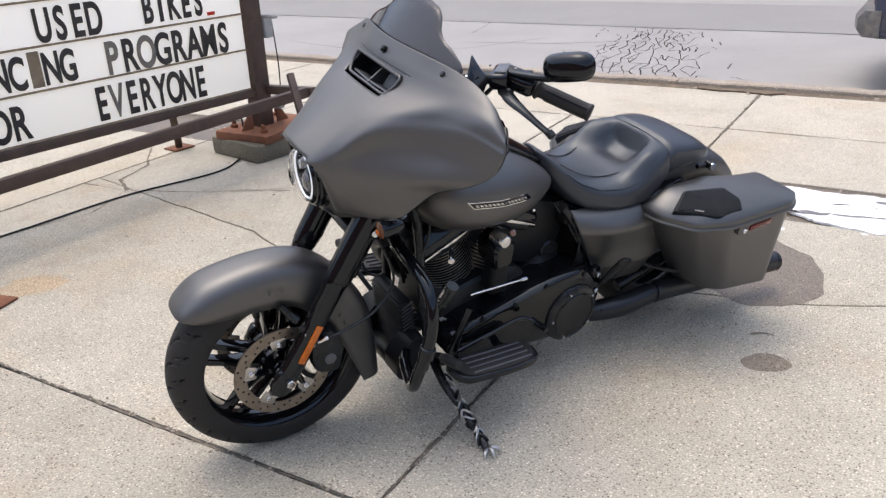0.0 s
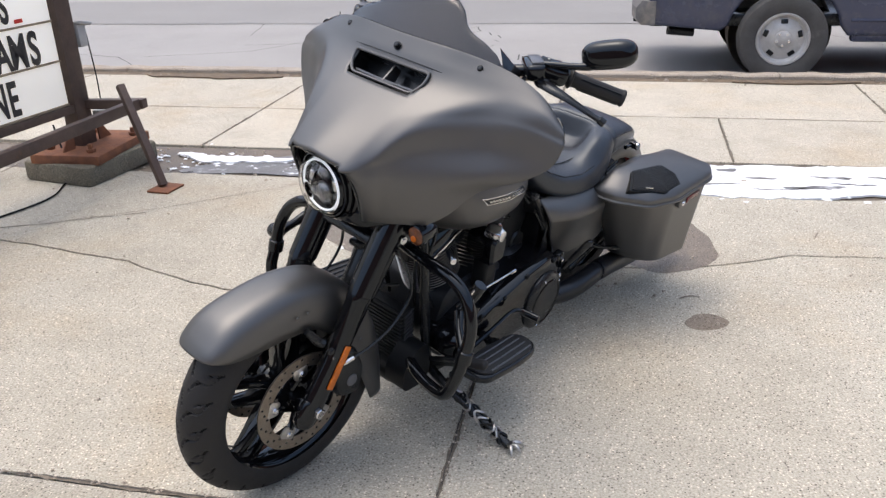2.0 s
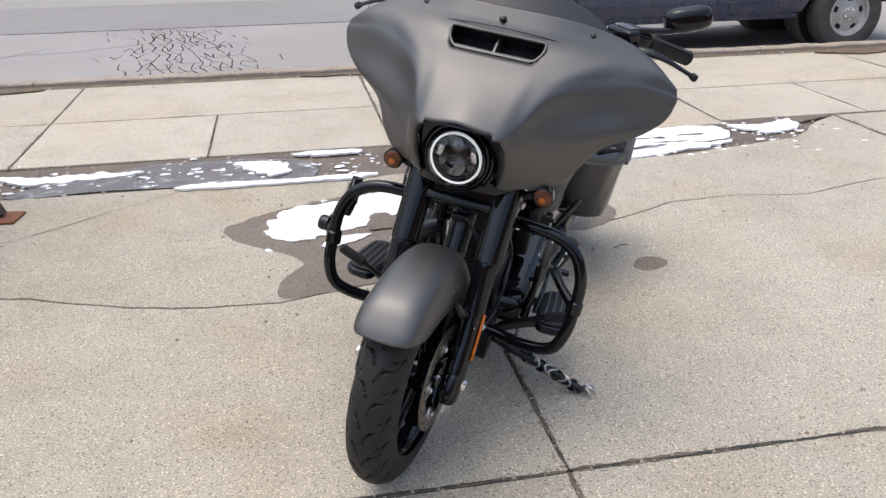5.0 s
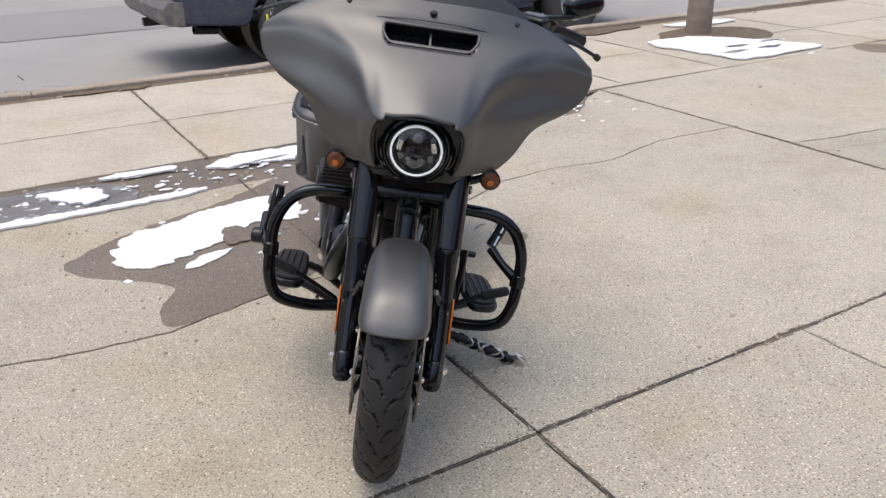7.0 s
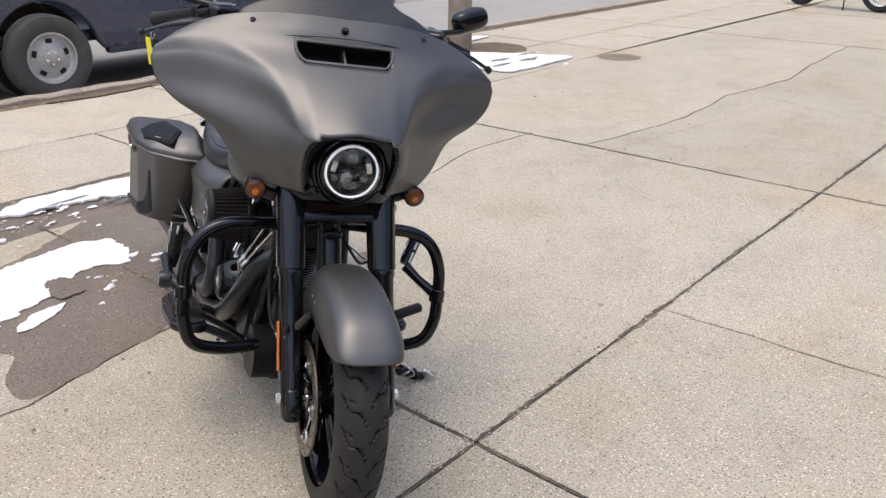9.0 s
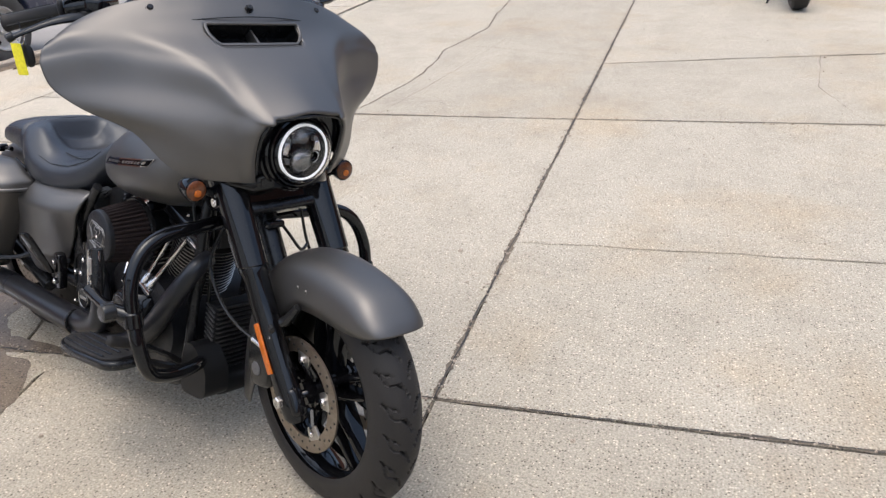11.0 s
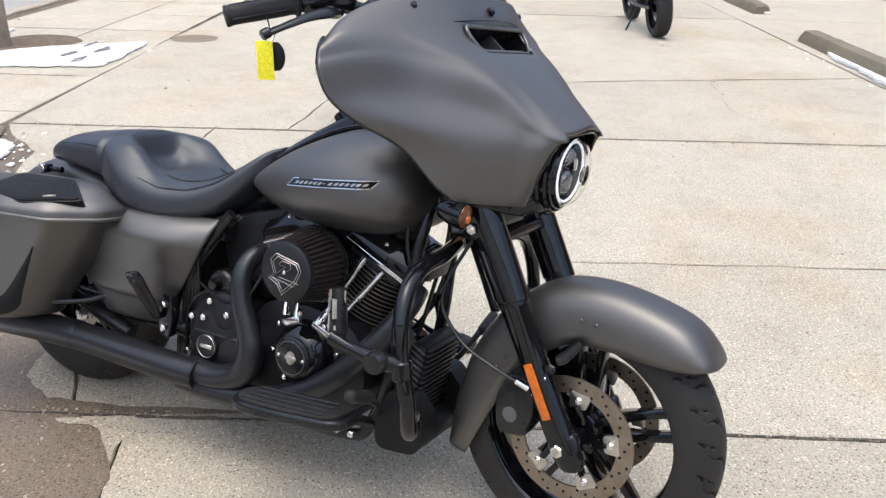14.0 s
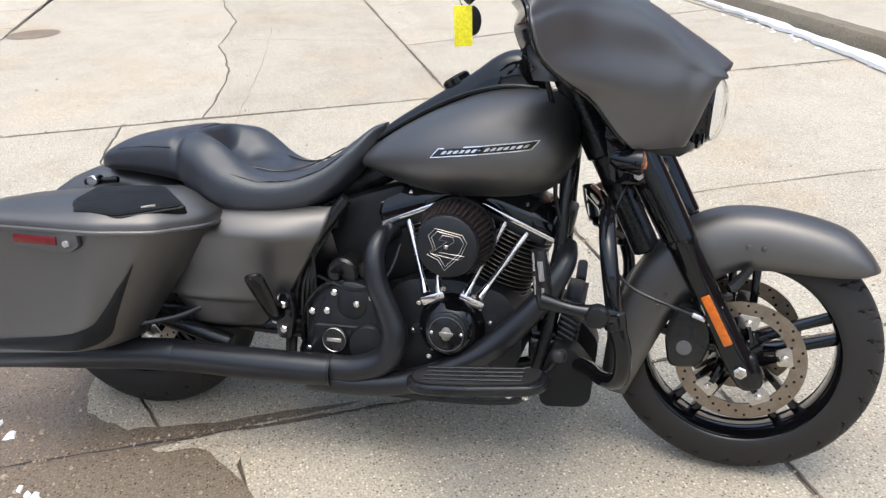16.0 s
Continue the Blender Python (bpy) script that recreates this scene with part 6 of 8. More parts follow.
# -- handlebar, grips, levers, mirrors --
for s in (-1, 1):
    bar = F("handlebar", tube([(-0.47, s * 0.08, 1.12), (-0.5, s * 0.17, 1.18), (-0.545, s * 0.27, 1.213), (-0.617, s * 0.372, 1.208)], 0.0155, 12, 5), GLOSS)
    a, b = Vector((-0.612, s * 0.365, 1.21)), Vector((-0.702, s * 0.482, 1.172))
    d = (b - a).normalized()
    grip = [a + d * (b - a).length * t for t in (0, 0.03, 0.06, 0.1, 0.3, 0.6, 0.9, 0.97, 1.0)]
    g = F("grip", tube(grip, [0.021, 0.026, 0.026, 0.0195, 0.02, 0.02, 0.02, 0.0225, 0.02], 18, 3), RUBBER, None, "black rubber handlebar grip")
    for k in range(3):
        ang = 2 * math.pi * k / 3
        w = (Matrix.Rotation(ang, 3, d) @ d.orthogonal().normalized()) * 0.0195
        F("grip_band", tube([a + d * 0.03 + w, b - d * 0.012 + w], 0.003, 6, 1), PLASTIC, g)
    F("switch_housing", rings([[a + d * q + (Matrix.Rotation(u, 3, d) @ d.orthogonal().normalized()) * r for u in (2 * math.pi * i / 18 for i in range(18))] for q, r in ((-0.085, 0.02), (-0.08, 0.028), (-0.03, 0.03), (-0.012, 0.029), (-0.004, 0.024))]), GLOSS, None, "gloss black switch housing")
    F("switch_button", block((0.02, 0.03, 0.012), 0.004).moved(Matrix.Translation(a - d * 0.045 + Vector((-0.024, 0, 0.016))) @ pose(0, 0, 0, 0, 0, s * -48)), PLASTIC)
    mc = F("master_cylinder", block((0.048, 0.1, 0.042), 0.012, 3).moved(pose(-0.548, s * 0.3, 1.226, 0, 6, s * -42)), GLOSS, None, "gloss black master cylinder")
    F("reservoir_lid", block((0.03, 0.072, 0.006), 0.002).moved(pose(-0.55, s * 0.302, 1.249, 0, 6, s * -42)), GREYPAINT2, mc, "grey metal reservoir lid")
    for k in (-1, 1):
        F("lid_screw", rod((-0.55 - 0.022 * k, s * (0.302 + 0.024 * k), 1.25), (-0.55 - 0.022 * k, s * (0.302 + 0.024 * k), 1.2545), 0.003, 8), ALLOY, mc)
    lev = [Vector((-0.54, s * 0.335, 1.2)), Vector((-0.528, s * 0.385, 1.196)), Vector((-0.532, s * 0.435, 1.184)), Vector((-0.547, s * 0.482, 1.164)), Vector((-0.56, s * 0.512, 1.15))]
    F("lever", tube(lev, [0.018, 0.017, 0.012, 0.0095, 0.01], 10, 5, 0.6).join(rod(lev[-1] + Vector((0.002, -s * 0.006, 0.004)), lev[-1] + Vector((-0.004, s * 0.008, -0.005)), 0.0105, 12)), BLACK, None, "black hand lever")
    F("lever_bracket", block((0.04, 0.06, 0.022), 0.009, 3).moved(pose(-0.552, s * 0.325, 1.202, 0, 0, s * -42)), GLOSS)
    F("lever_pivot", lathe([(0, 0.014), (0.012, 0.012), (0.014, 0), (0.012, -0.012), (0, -0.014)], 16, "z").moved(pose(-0.543, s * 0.336, 1.2)), BLACK)
    turn = Matrix.Rotation(radians(s * 20), 3, "Z") @ Matrix.Rotation(radians(-10), 3, "Y") @ Matrix.Rotation(radians(s * 16), 3, "X")
    oval = [(0.068 * math.copysign(abs(math.cos(q)) ** 0.6, math.cos(q)), 0.036 * math.copysign(abs(math.sin(q)) ** 0.75, math.sin(q))) for q in (2 * math.pi * k / 32 for k in range(32))]
    mid = Vector((-0.632, s * 0.457, 1.289))
    mi = F("mirror", rings([[mid + turn @ Vector((dx, yy * f, zz * f)) for yy, zz in oval] for dx, f in ((0.03, 0.3), (0.028, 0.55), (0.022, 0.8), (0.008, 0.97), (-0.004, 1.0), (-0.014, 1.0), (-0.016, 0.93))]), GLOSS, None, "gloss black oval mirror")
    F("mirror_glass", rings([[mid + turn @ Vector((dx, yy * f, zz * f)) for yy, zz in oval] for dx, f in ((-0.0155, 0.92), (-0.0168, 0.9))]), CHROME, mi, "silvered mirror glass")
    F("mirror_stem", tube([(-0.552, s * 0.31, 1.238), (-0.565, s * 0.345, 1.244), (-0.592, s * 0.4, 1.25), (-0.61, s * 0.428, 1.258), (-0.618, s * 0.443, 1.275)], [0.011, 0.009, 0.009, 0.012, 0.012], 10, 5), GLOSS, mi)
    F("air_deflector", rings([[Vector(p) + Vector((dx, s * dy, 0)) for p in ((-0.505, s * 0.222, 1.262), (-0.512, s * 0.262, 1.232), (-0.53, s * 0.275, 1.215), (-0.5, s * 0.295, 1.185), (-0.468, s * 0.288, 1.178), (-0.462, s * 0.276, 1.215))] for dx, dy in ((0.004, 0.004), (-0.006, -0.006))]), GLOSS, fair, "black pointed air deflector")
    F("bar_clamp_bolt", rod((-0.49, s * 0.225, 1.205), (-0.5, s * 0.245, 1.206), 0.011, 10), CHROME, fair)
    F("control_cable", tube([(-0.55, s * 0.29, 1.21), (-0.51, s * 0.26, 1.15), (-0.49, s * 0.18, 1.02), (-0.46, s * 0.09, 0.85)], 0.006, 7, 5), BLACK)

# key tag hanging from the throttle lever
tag = thing("key_tag", "yellow paper key tag with a dark fob", "key tag", BIKE)
hang = Vector((-0.628, -0.478, 1.145))
plumb = pose(0, 0, 0, 11.5, 0, 0)
card = Matrix.Translation(hang + Vector((0.01, -0.012, -0.032))) @ plumb @ pose(0, 0, 0, 0, 0, -72)
part("label", prism(rounded([(-0.017, -0.075), (0.017, -0.075), (0.017, 0.0), (-0.017, 0.0)], 0.003), 0.0012, 0.0003, "x").moved(card), TAGY, tag, "bright yellow paper label")
for w, y0, z0, tilt in ((0.006, -0.007, -0.032, 60), (0.007, 0.0, -0.031, 80), (0.006, 0.006, -0.03, 40), (0.005, 0.002, -0.012, 20)):
    part("writing_bar", block((0.0004, w, 0.0022), 0.0001, 1).moved(card @ pose(-0.0012, y0, z0, tilt, 0, 0)), BLACK, tag)
part("key_fob", rings([[hang + Vector((0.022, 0, 0)) + plumb @ Vector((dx * 0.6 + 0.017 * f * math.cos(q), dx, -0.06 + 0.028 * f * math.sin(q))) for q in (2 * math.pi * k / 18 for k in range(18))] for dx, f in ((-0.007, 0.8), (-0.003, 1), (0.003, 1), (0.007, 0.8))]), PLASTIC, tag, "black key fob")
part("ring", tube([hang + Vector((0.012 + 0.01 * math.cos(q), 0.004 * math.cos(q), -0.02 + 0.014 * math.sin(q))) for q in (2 * math.pi * k / 10 for k in range(11))], 0.0014, 6, 2), CHROME, tag)
part("string", tube([hang + Vector((0, 0, 0.02)), hang + Vector((0.006, 0.004, 0.0)), hang + Vector((0.012, 0, -0.01))], 0.0016, 6, 3), BLACK, tag)
# -- tank and console --
def blob(stations, n=36, p=0.8, q=0.8, low=0.45, fine=4):
    """Rounded sections along x: (x, top, bottom, half width)."""
    xs = spline([(x, t, 0) for x, t, b, w in stations], fine)
    bs = spline([(b, w, 0) for x, t, b, w in stations], fine)
    rows = []
    for a, c in zip(xs, bs):
        x, top, bot, w = a.x, a.y, c.x, c.y
        mid = bot + (top - bot) * low
        ring = []
        for k in range(n):
            t = 2 * math.pi * k / n
            cy, sz = math.cos(t), math.sin(t)
            y = w * math.copysign(abs(cy) ** p, cy)
            z = mid + ((top - mid) if sz > 0 else (mid - bot)) * math.copysign(abs(sz) ** q, sz)
            ring.append((x, y, z))
        rows.append(ring)
    return rings(rows)


BODY = B


def B(name, geo, mat, parent=None, label="", angle=38):
    """A part of the tank, set lower to fit the camera's view."""
    return BODY(name, geo.moved(pose(0, 0, -0.014)), mat, parent, label, angle)


TANK = [(-0.418, 0.86, 0.80, 0.06), (-0.432, 0.905, 0.765, 0.14), (-0.47, 0.942, 0.72, 0.2), (-0.54, 0.958, 0.697, 0.236), (-0.64, 0.948, 0.688, 0.243), (-0.74, 0.912, 0.69, 0.226), (-0.83, 0.868, 0.705, 0.188), (-0.91, 0.818, 0.73, 0.135), (-0.955, 0.782, 0.745, 0.085), (-0.966, 0.768, 0.755, 0.03)]
tank = B("fuel_tank", blob(TANK, 40, 0.78, 0.9, 0.42), PAINT, None, "matte grey teardrop fuel tank", 60)
CONS = [(-0.968, 0.8, 0.76, 0.02), (-0.955, 0.812, 0.76, 0.036), (-0.88, 0.868, 0.8, 0.05), (-0.78, 0.93, 0.85, 0.058), (-0.69, 0.985, 0.88, 0.064), (-0.63, 1.028, 0.9, 0.067), (-0.59, 1.042, 0.9, 0.066), (-0.555, 1.034, 0.9, 0.062), (-0.51, 0.975, 0.88, 0.056), (-0.47, 0.915, 0.85, 0.045), (-0.455, 0.885, 0.84, 0.02)]
cons = B("tank_console", blob(CONS, 24, 0.6, 0.6, 0.3), GLOSS, None, "gloss black tank console", 50)
B("console_trim", tube([(-0.96, 0.04, 0.795), (-0.88, 0.056, 0.845), (-0.78, 0.066, 0.9), (-0.69, 0.072, 0.938), (-0.6, 0.074, 0.958), (-0.52, 0.066, 0.955)], 0.006, 8, 4), BLACK, cons)
B("console_trim", tube([(-0.96, -0.04, 0.795), (-0.88, -0.056, 0.845), (-0.78, -0.066, 0.9), (-0.69, -0.072, 0.938), (-0.6, -0.074, 0.958), (-0.52, -0.066, 0.955)], 0.006, 8, 4), BLACK, cons)
B("fuel_cap", lathe([(0, 0.01), (0.03, 0.009), (0.036, 0.004), (0.036, -0.01)], 32, "z").moved(pose(-0.735, 0, 0.966, 0, -31, 0)), GLOSS, cons)


def tank_y(x, z):
    """The tank's half width at a place on its side."""
    for a, b in zip(TANK, TANK[1:]):
        if b[0] <= x <= a[0]:
            t = (a[0] - x) / (a[0] - b[0])
            top, bot, w = (a[i] + (b[i] - a[i]) * t for i in (1, 2, 3))
            mid = bot + (top - bot) * 0.42
            s = min(1, abs((z - mid) / ((top - mid) if z > mid else (mid - bot)))) ** (1 / 0.9)
            return w * max(0.05, (1 - s * s)) ** (0.78 / 2)
    return 0.1


for s in (-1, 1):
    def on_tank(u, v, off):
        x = (-0.74 if s < 0 else -0.762) + 0.235 * u
        z = 0.8 + 0.03 * u + 0.021 * v
        return Vector((x + 0.012 * v, s * (tank_y(x, z) + off), z))

    shape = [(0.02, 0.0), (0.0, 1.0), (1.0, 1.0), (0.96, 0.0)]
    n = 16
    for nm, mat, off, lo, hi, ins in (("badge", CHROME, 0.0045, -0.03, 1.03, 0.0), ("badge_field", GLOSS, 0.0055, 0.1, 0.9, 0.013)):
        g = Geo()
        top, bot = [on_tank(ins + (1 - 2 * ins) * k / n + 0.0, hi, off) for k in range(n + 1)], [on_tank(ins + (1 - 2 * ins) * k / n - 0.03, lo, off) for k in range(n + 1)]
        back = [p - Vector((0, s * 0.014, 0)) for p in top + bot]
        g.add(top + bot + back, [(k, k + 1, n + 2 + k, n + 1 + k) for k in range(n)] + [(k, k + 1, 2 * n + 3 + k, 2 * n + 2 + k) for k in range(n)] + [(n + 1 + k, n + 2 + k, 3 * n + 4 + k, 3 * n + 3 + k) for k in range(n)])
        if nm == "badge":
            bd = B(nm, g, mat, tank, "chrome-framed black name badge with plain bars", 60)
        else:
            B(nm, g, mat, bd, "", 60)
    for k in range(14):
        u0, u1 = 0.08 + 0.062 * k, 0.08 + 0.062 * k + (0.04 if k != 6 else 0.02)
        g = Geo()
        v0, v1 = (0.33, 0.67) if k != 6 else (0.45, 0.55)
        g.add([on_tank(u0 - 0.012, v0, 0.0068), on_tank(u1 - 0.012, v0, 0.0068), on_tank(u1, v1, 0.0068), on_tank(u0, v1, 0.0068)], [(0, 1, 2, 3)])
        B("badge_bar", g, ALLOY, bd)

# -- seat --
B = BODY
SEAT = [(-0.915, 0.84, 0.805, 0.03), (-0.942, 0.83, 0.76, 0.075), (-0.985, 0.796, 0.695, 0.115), (-1.045, 0.752, 0.637, 0.152), (-1.115, 0.724, 0.61, 0.185), (-1.2, 0.72, 0.6, 0.21), (-1.28, 0.745, 0.6, 0.222), (-1.34, 0.785, 0.608, 0.22), (-1.385, 0.806, 0.63, 0.206), (-1.43, 0.812, 0.664, 0.19), (-1.51, 0.803, 0.68, 0.184), (-1.59, 0.786, 0.688, 0.176), (-1.655, 0.752, 0.691, 0.155), (-1.688, 0.714, 0.694, 0.09)]
seat_g = blob(SEAT, 72, 0.62, 0.62, 0.45, 9)
seat_v = []
for x, y, z in seat_g.v:
    bowl = math.exp(-((x + 1.22) / 0.1) ** 2) * max(0, 1 - (y / 0.17) ** 2)
    edge_x = -1.405 + 0.9 * y * y
    cup = max(0, min(1, (x - edge_x) / 0.026)) * math.exp(-(max(0, x + 1.345) / 0.05) ** 2) * max(0, 1 - (y / 0.105) ** 4)
    rim = math.exp(-((x + 1.3) / 0.07) ** 2) * math.exp(-((abs(y) - 0.16) / 0.04) ** 2)
    cleft = math.exp(-((x + 1.425) / 0.011) ** 2)
    k = max(0.0, min(1.0, (z - 0.68) / 0.07))
    z += k * k * (3 - 2 * k) * (-0.02 * bowl - 0.066 * cup + 0.03 * rim - 0.012 * cleft)
    seat_v.append((x, y * (1 - 0.03 * cleft), z))
seat_g.v = seat_v
seat = B("seat", seat_g, LEATHER, None, "black vinyl two-up bucket seat with seams", 70)


def seat_line(x0, x1, frac, n=24):
    """A seam along the seat's side at a given part of its height."""
    out = []
    for k in range(n + 1):
        x = x0 + (x1 - x0) * k / n
        for a, b in zip(SEAT, SEAT[1:]):
            if b[0] <= x <= a[0]:
                t = (a[0] - x) / (a[0] - b[0])
                top, bot, w = (a[i] + (b[i] - a[i]) * t for i in (1, 2, 3))
                mid = bot + (top - bot) * 0.45
                ang = frac * math.pi / 2
                out.append(Vector((x, w * math.cos(ang) ** 0.62 + 0.0005, mid + (top - mid) * math.sin(ang) ** 0.62)))
                break
    return out


for s in (1, -1):
    for x0, x1, fr in ((-1.44, -1.645, 0.2), (-1.0, -1.4, 0.33)):
        B("seam", tube([(p.x, s * p.y, p.z) for p in seat_line(x0, x1, fr)], 0.0016, 6, 1), BLACK, seat)
    B("seam", tube([(-1.01, s * 0.06, 0.776), (-1.09, s * 0.085, 0.732), (-1.17, s * 0.1, 0.712), (-1.24, s * 0.12, 0.722)], 0.0018, 6, 4), BLACK, seat)
B("seam", tube([(-1.412, y, 0.809 - 0.5 * y * y - (0.0 if abs(y) < 0.12 else 0.35 * (abs(y) - 0.12))) for y in (0.16 * k / 8 for k in range(-8, 9))], 0.0025, 6, 2), BLACK, seat)

# -- side panels and rear fender --
SP = [
    row(0.626, (-1.02, -1.12, -1.24, -1.35, -1.42), (0.13, 0.155, 0.175, 0.178, 0.165)),
    row(0.606, (-1.022, -1.12, -1.24, -1.35, -1.42), (0.16, 0.196, 0.218, 0.216, 0.195)),
    row(0.572, (-1.035, -1.13, -1.25, -1.37, -1.43), (0.178, 0.226, 0.247, 0.24, 0.208)),
    row(0.548, (-1.05, -1.14, -1.255, -1.375, -1.435), (0.178, 0.224, 0.244, 0.236, 0.204)),
    row(0.48, (-1.09, -1.17, -1.27, -1.39, -1.45), (0.166, 0.208, 0.228, 0.22, 0.19)),
    row(0.405, (-1.135, -1.2, -1.29, -1.4, -1.46), (0.165, 0.204, 0.224, 0.218, 0.19)),
    row(0.385, (-1.15, -1.21, -1.3, -1.39, -1.44), (0.163, 0.196, 0.212, 0.206, 0.18)),
    row(0.315, (-1.215, -1.25, -1.31, -1.37, -1.4), (0.15, 0.172, 0.186, 0.18, 0.16)),
]
for s in (1, -1):
    net = surface(SP, 5, 6)
    g = Geo()
    g.add([(p.x, s * p.y, p.z) for r in net for p in r], grid_faces(len(net), len(net[0])))
    thick(B("side_panel", g, PAINT, None, "matte grey side panel", 60), 0.012, 1.0 if s < 0 else 1.0)
rf = []
for k in range(15):
    a = radians(150 - 152 * k / 14)
    R = 0.385
    row_ = []
    for j in range(17):
        b = radians(-90 + 180 * j / 16)
        y = 0.118 * math.copysign(abs(math.sin(b)) ** 0.7, b)
        r = R - 0.1 * (1 - abs(math.cos(b)) ** 0.6)
        row_.append((-1.64 - r * math.cos(math.pi - a) , y, 0.318 + r * math.sin(a)))
    rf.append(row_)
rg = Geo()
rg.add([p for r in rf for p in r], grid_faces(15, 17))
thick(B("rear_fender", rg, PAINT, None, "matte grey rear fender", 60), 0.005)
B("tail_light", block((0.03, 0.16, 0.05), 0.012, 3).moved(pose(-2.02, 0, 0.46, 0, 20, 0)), RED, None, "dark red tail light")
B("number_plate", block((0.004, 0.18, 0.1), 0.002, 1).moved(pose(-2.04, 0, 0.36, 0, 15, 0)), GREYBOX, None, "plain number plate")
for s in (1, -1):
    g = rod((-1.68, s * 0.14, 0.668), (-1.68, s * 0.17, 0.668), 0.014).join(rod((-1.72, s * 0.15, 0.66), (-1.62, s * 0.15, 0.672), 0.009))
    B("docking_point", g, GLOSS)
    B("docking_bolt", rod((-1.68, s * 0.17, 0.668), (-1.68, s * 0.182, 0.668), 0.015), CHROME)
    B("grab_latch", block((0.07, 0.02, 0.05), 0.008).moved(pose(-1.45, s * 0.19, 0.62, 0, 15, 0)).join(rod((-1.42, s * 0.185, 0.64), (-1.5, s * 0.185, 0.66), 0.006)), GLOSS)


# -- saddlebags --
def bag(s):
    def ring(pts, z, rr=0.05):
        return [(x, s * y, z(x) if callable(z) else z) for x, y in rounded(pts, min(rr, 0.03), 5)]

    def mixo(a, b, t):
        return [(p[0] + (q[0] - p[0]) * t, p[1] + (q[1] - p[1]) * t) for p, q in zip(a, b)]

    top = [(-1.295, 0.215), (-1.305, 0.3), (-1.375, 0.415), (-1.5, 0.466), (-1.81, 0.47), (-1.872, 0.43), (-1.875, 0.24), (-1.6, 0.19)]
    bot = [(-1.515, 0.22), (-1.52, 0.29), (-1.545, 0.37), (-1.6, 0.428), (-1.83, 0.452), (-1.872, 0.425), (-1.87, 0.25), (-1.7, 0.21)]
    base = lambda x: 0.275 - 0.03 * max(0, -1.6 - x) / 0.4
    rows = [ring([(x + (0.06 if x > -1.7 else -0.03) * -1 * 0.5, 0.31 + (y - 0.31) * 0.7) for x, y in bot], lambda x: base(x) - 0.004, 0.04), ring(mixo(bot, top, 0.0), lambda x: base(x) + 0.004, 0.045)]
    for t in (0.08, 0.25, 0.45, 0.65, 0.85, 1.0):
        rows.append(ring(mixo(bot, top, t ** 1.05), (lambda tt: lambda x: base(x) + (0.592 - base(x)) * tt)(t)))
    b = B("saddlebag", rings(rows), PAINT, None, "matte grey hard saddlebag", 50)
    lid0 = [(-1.28, 0.207), (-1.29, 0.304), (-1.366, 0.426), (-1.496, 0.478), (-1.815, 0.482), (-1.885, 0.438), (-1.888, 0.235), (-1.6, 0.182)]
    lid1 = [(-1.31, 0.22), (-1.318, 0.298), (-1.388, 0.4), (-1.505, 0.45), (-1.79, 0.453), (-1.86, 0.42), (-1.862, 0.245), (-1.6, 0.195)]
    lid2 = [(-1.37, 0.235), (-1.375, 0.28), (-1.425, 0.335), (-1.53, 0.375), (-1.74, 0.38), (-1.79, 0.36), (-1.79, 0.265), (-1.6, 0.215)]
    prof = lambda x: 1.0 if x > -1.42 else max(0.22, 1.0 - 1.6 * (-1.42 - x))
    rows = []
    for pts, h, rr in ((lid0, 0.0, 0.05), (lid0, 0.02, 0.05), ([(x * 0.999 - 0.002, y * 0.99) for x, y in lid0], 0.03, 0.05)):
        rows.append(ring(pts, 0.596 + h, rr))
    for pts, h in ((lid1, 0.05), (mixo(lid1, lid2, 0.5), 0.098), (lid2, 0.126), (mixo(lid2, [(-1.6, 0.3)] * 8, 0.4), 0.135), (mixo(lid2, [(-1.6, 0.3)] * 8, 0.9), 0.136)):
        rows.append(ring(pts, (lambda hh: lambda x: 0.622 + hh * 0.48 * prof(x) * (1 if hh > 0.06 else 1 / max(prof(x), 0.5) ** 0.3))(h), 0.05))
    lid = B("lid", rings(rows), PAINT, b, "", 50)
    lip = ring([(x, y * 1.004) for x, y in lid0], 0.6)
    B("lid_lip", tube(lip + [lip[0]], 0.0065, 8, 1, 1.0, False), PAINT, lid)
    B("lid_gasket", rings([ring([(x, y * 0.985) for x, y in top], 0.588, 0.05), ring([(x, y * 0.985) for x, y in top], 0.6, 0.05)], True, False), BLACK, b)
    # speaker grille
    A = [Vector(p) for p in ((-1.338, s * 0.345, 0.649), (-1.464, s * 0.442, 0.632), (-1.585, s * 0.45, 0.634), (-1.607, s * 0.405, 0.658), (-1.574, s * 0.345, 0.684), (-1.417, s * 0.3, 0.688))]
    A = [p + Vector((0.022, 0, 0)) for p in A]
    mid = sum(A, Vector()) / len(A)
    nrm = Vector((0.12, s * 0.62, 0.78)).normalized()
    n = len(A)
    dense = []
    for i in range(n):
        for t in (0.05, 0.35, 0.65, 0.95):
            dense.append(A[i].lerp(A[(i + 1) % n], t))
    n = len(dense)
    for nm, inner, h0, h1, mat, par in (("speaker_frame", 0.0, -0.03, 0.004, PLASTIC, None), ("speaker_grille", 0.06, 0.0, 0.01, GRILLE, None)):
        r0 = [p.lerp(mid, inner) + nrm * h0 for p in dense]
        r1 = [p.lerp(mid, inner) + nrm * h1 for p in dense]
        r2 = [p.lerp(mid, inner + 0.07) + nrm * (h1 + 0.003) for p in dense]
        r3 = [p.lerp(mid, 0.55) + nrm * (h1 + 0.007) for p in dense]
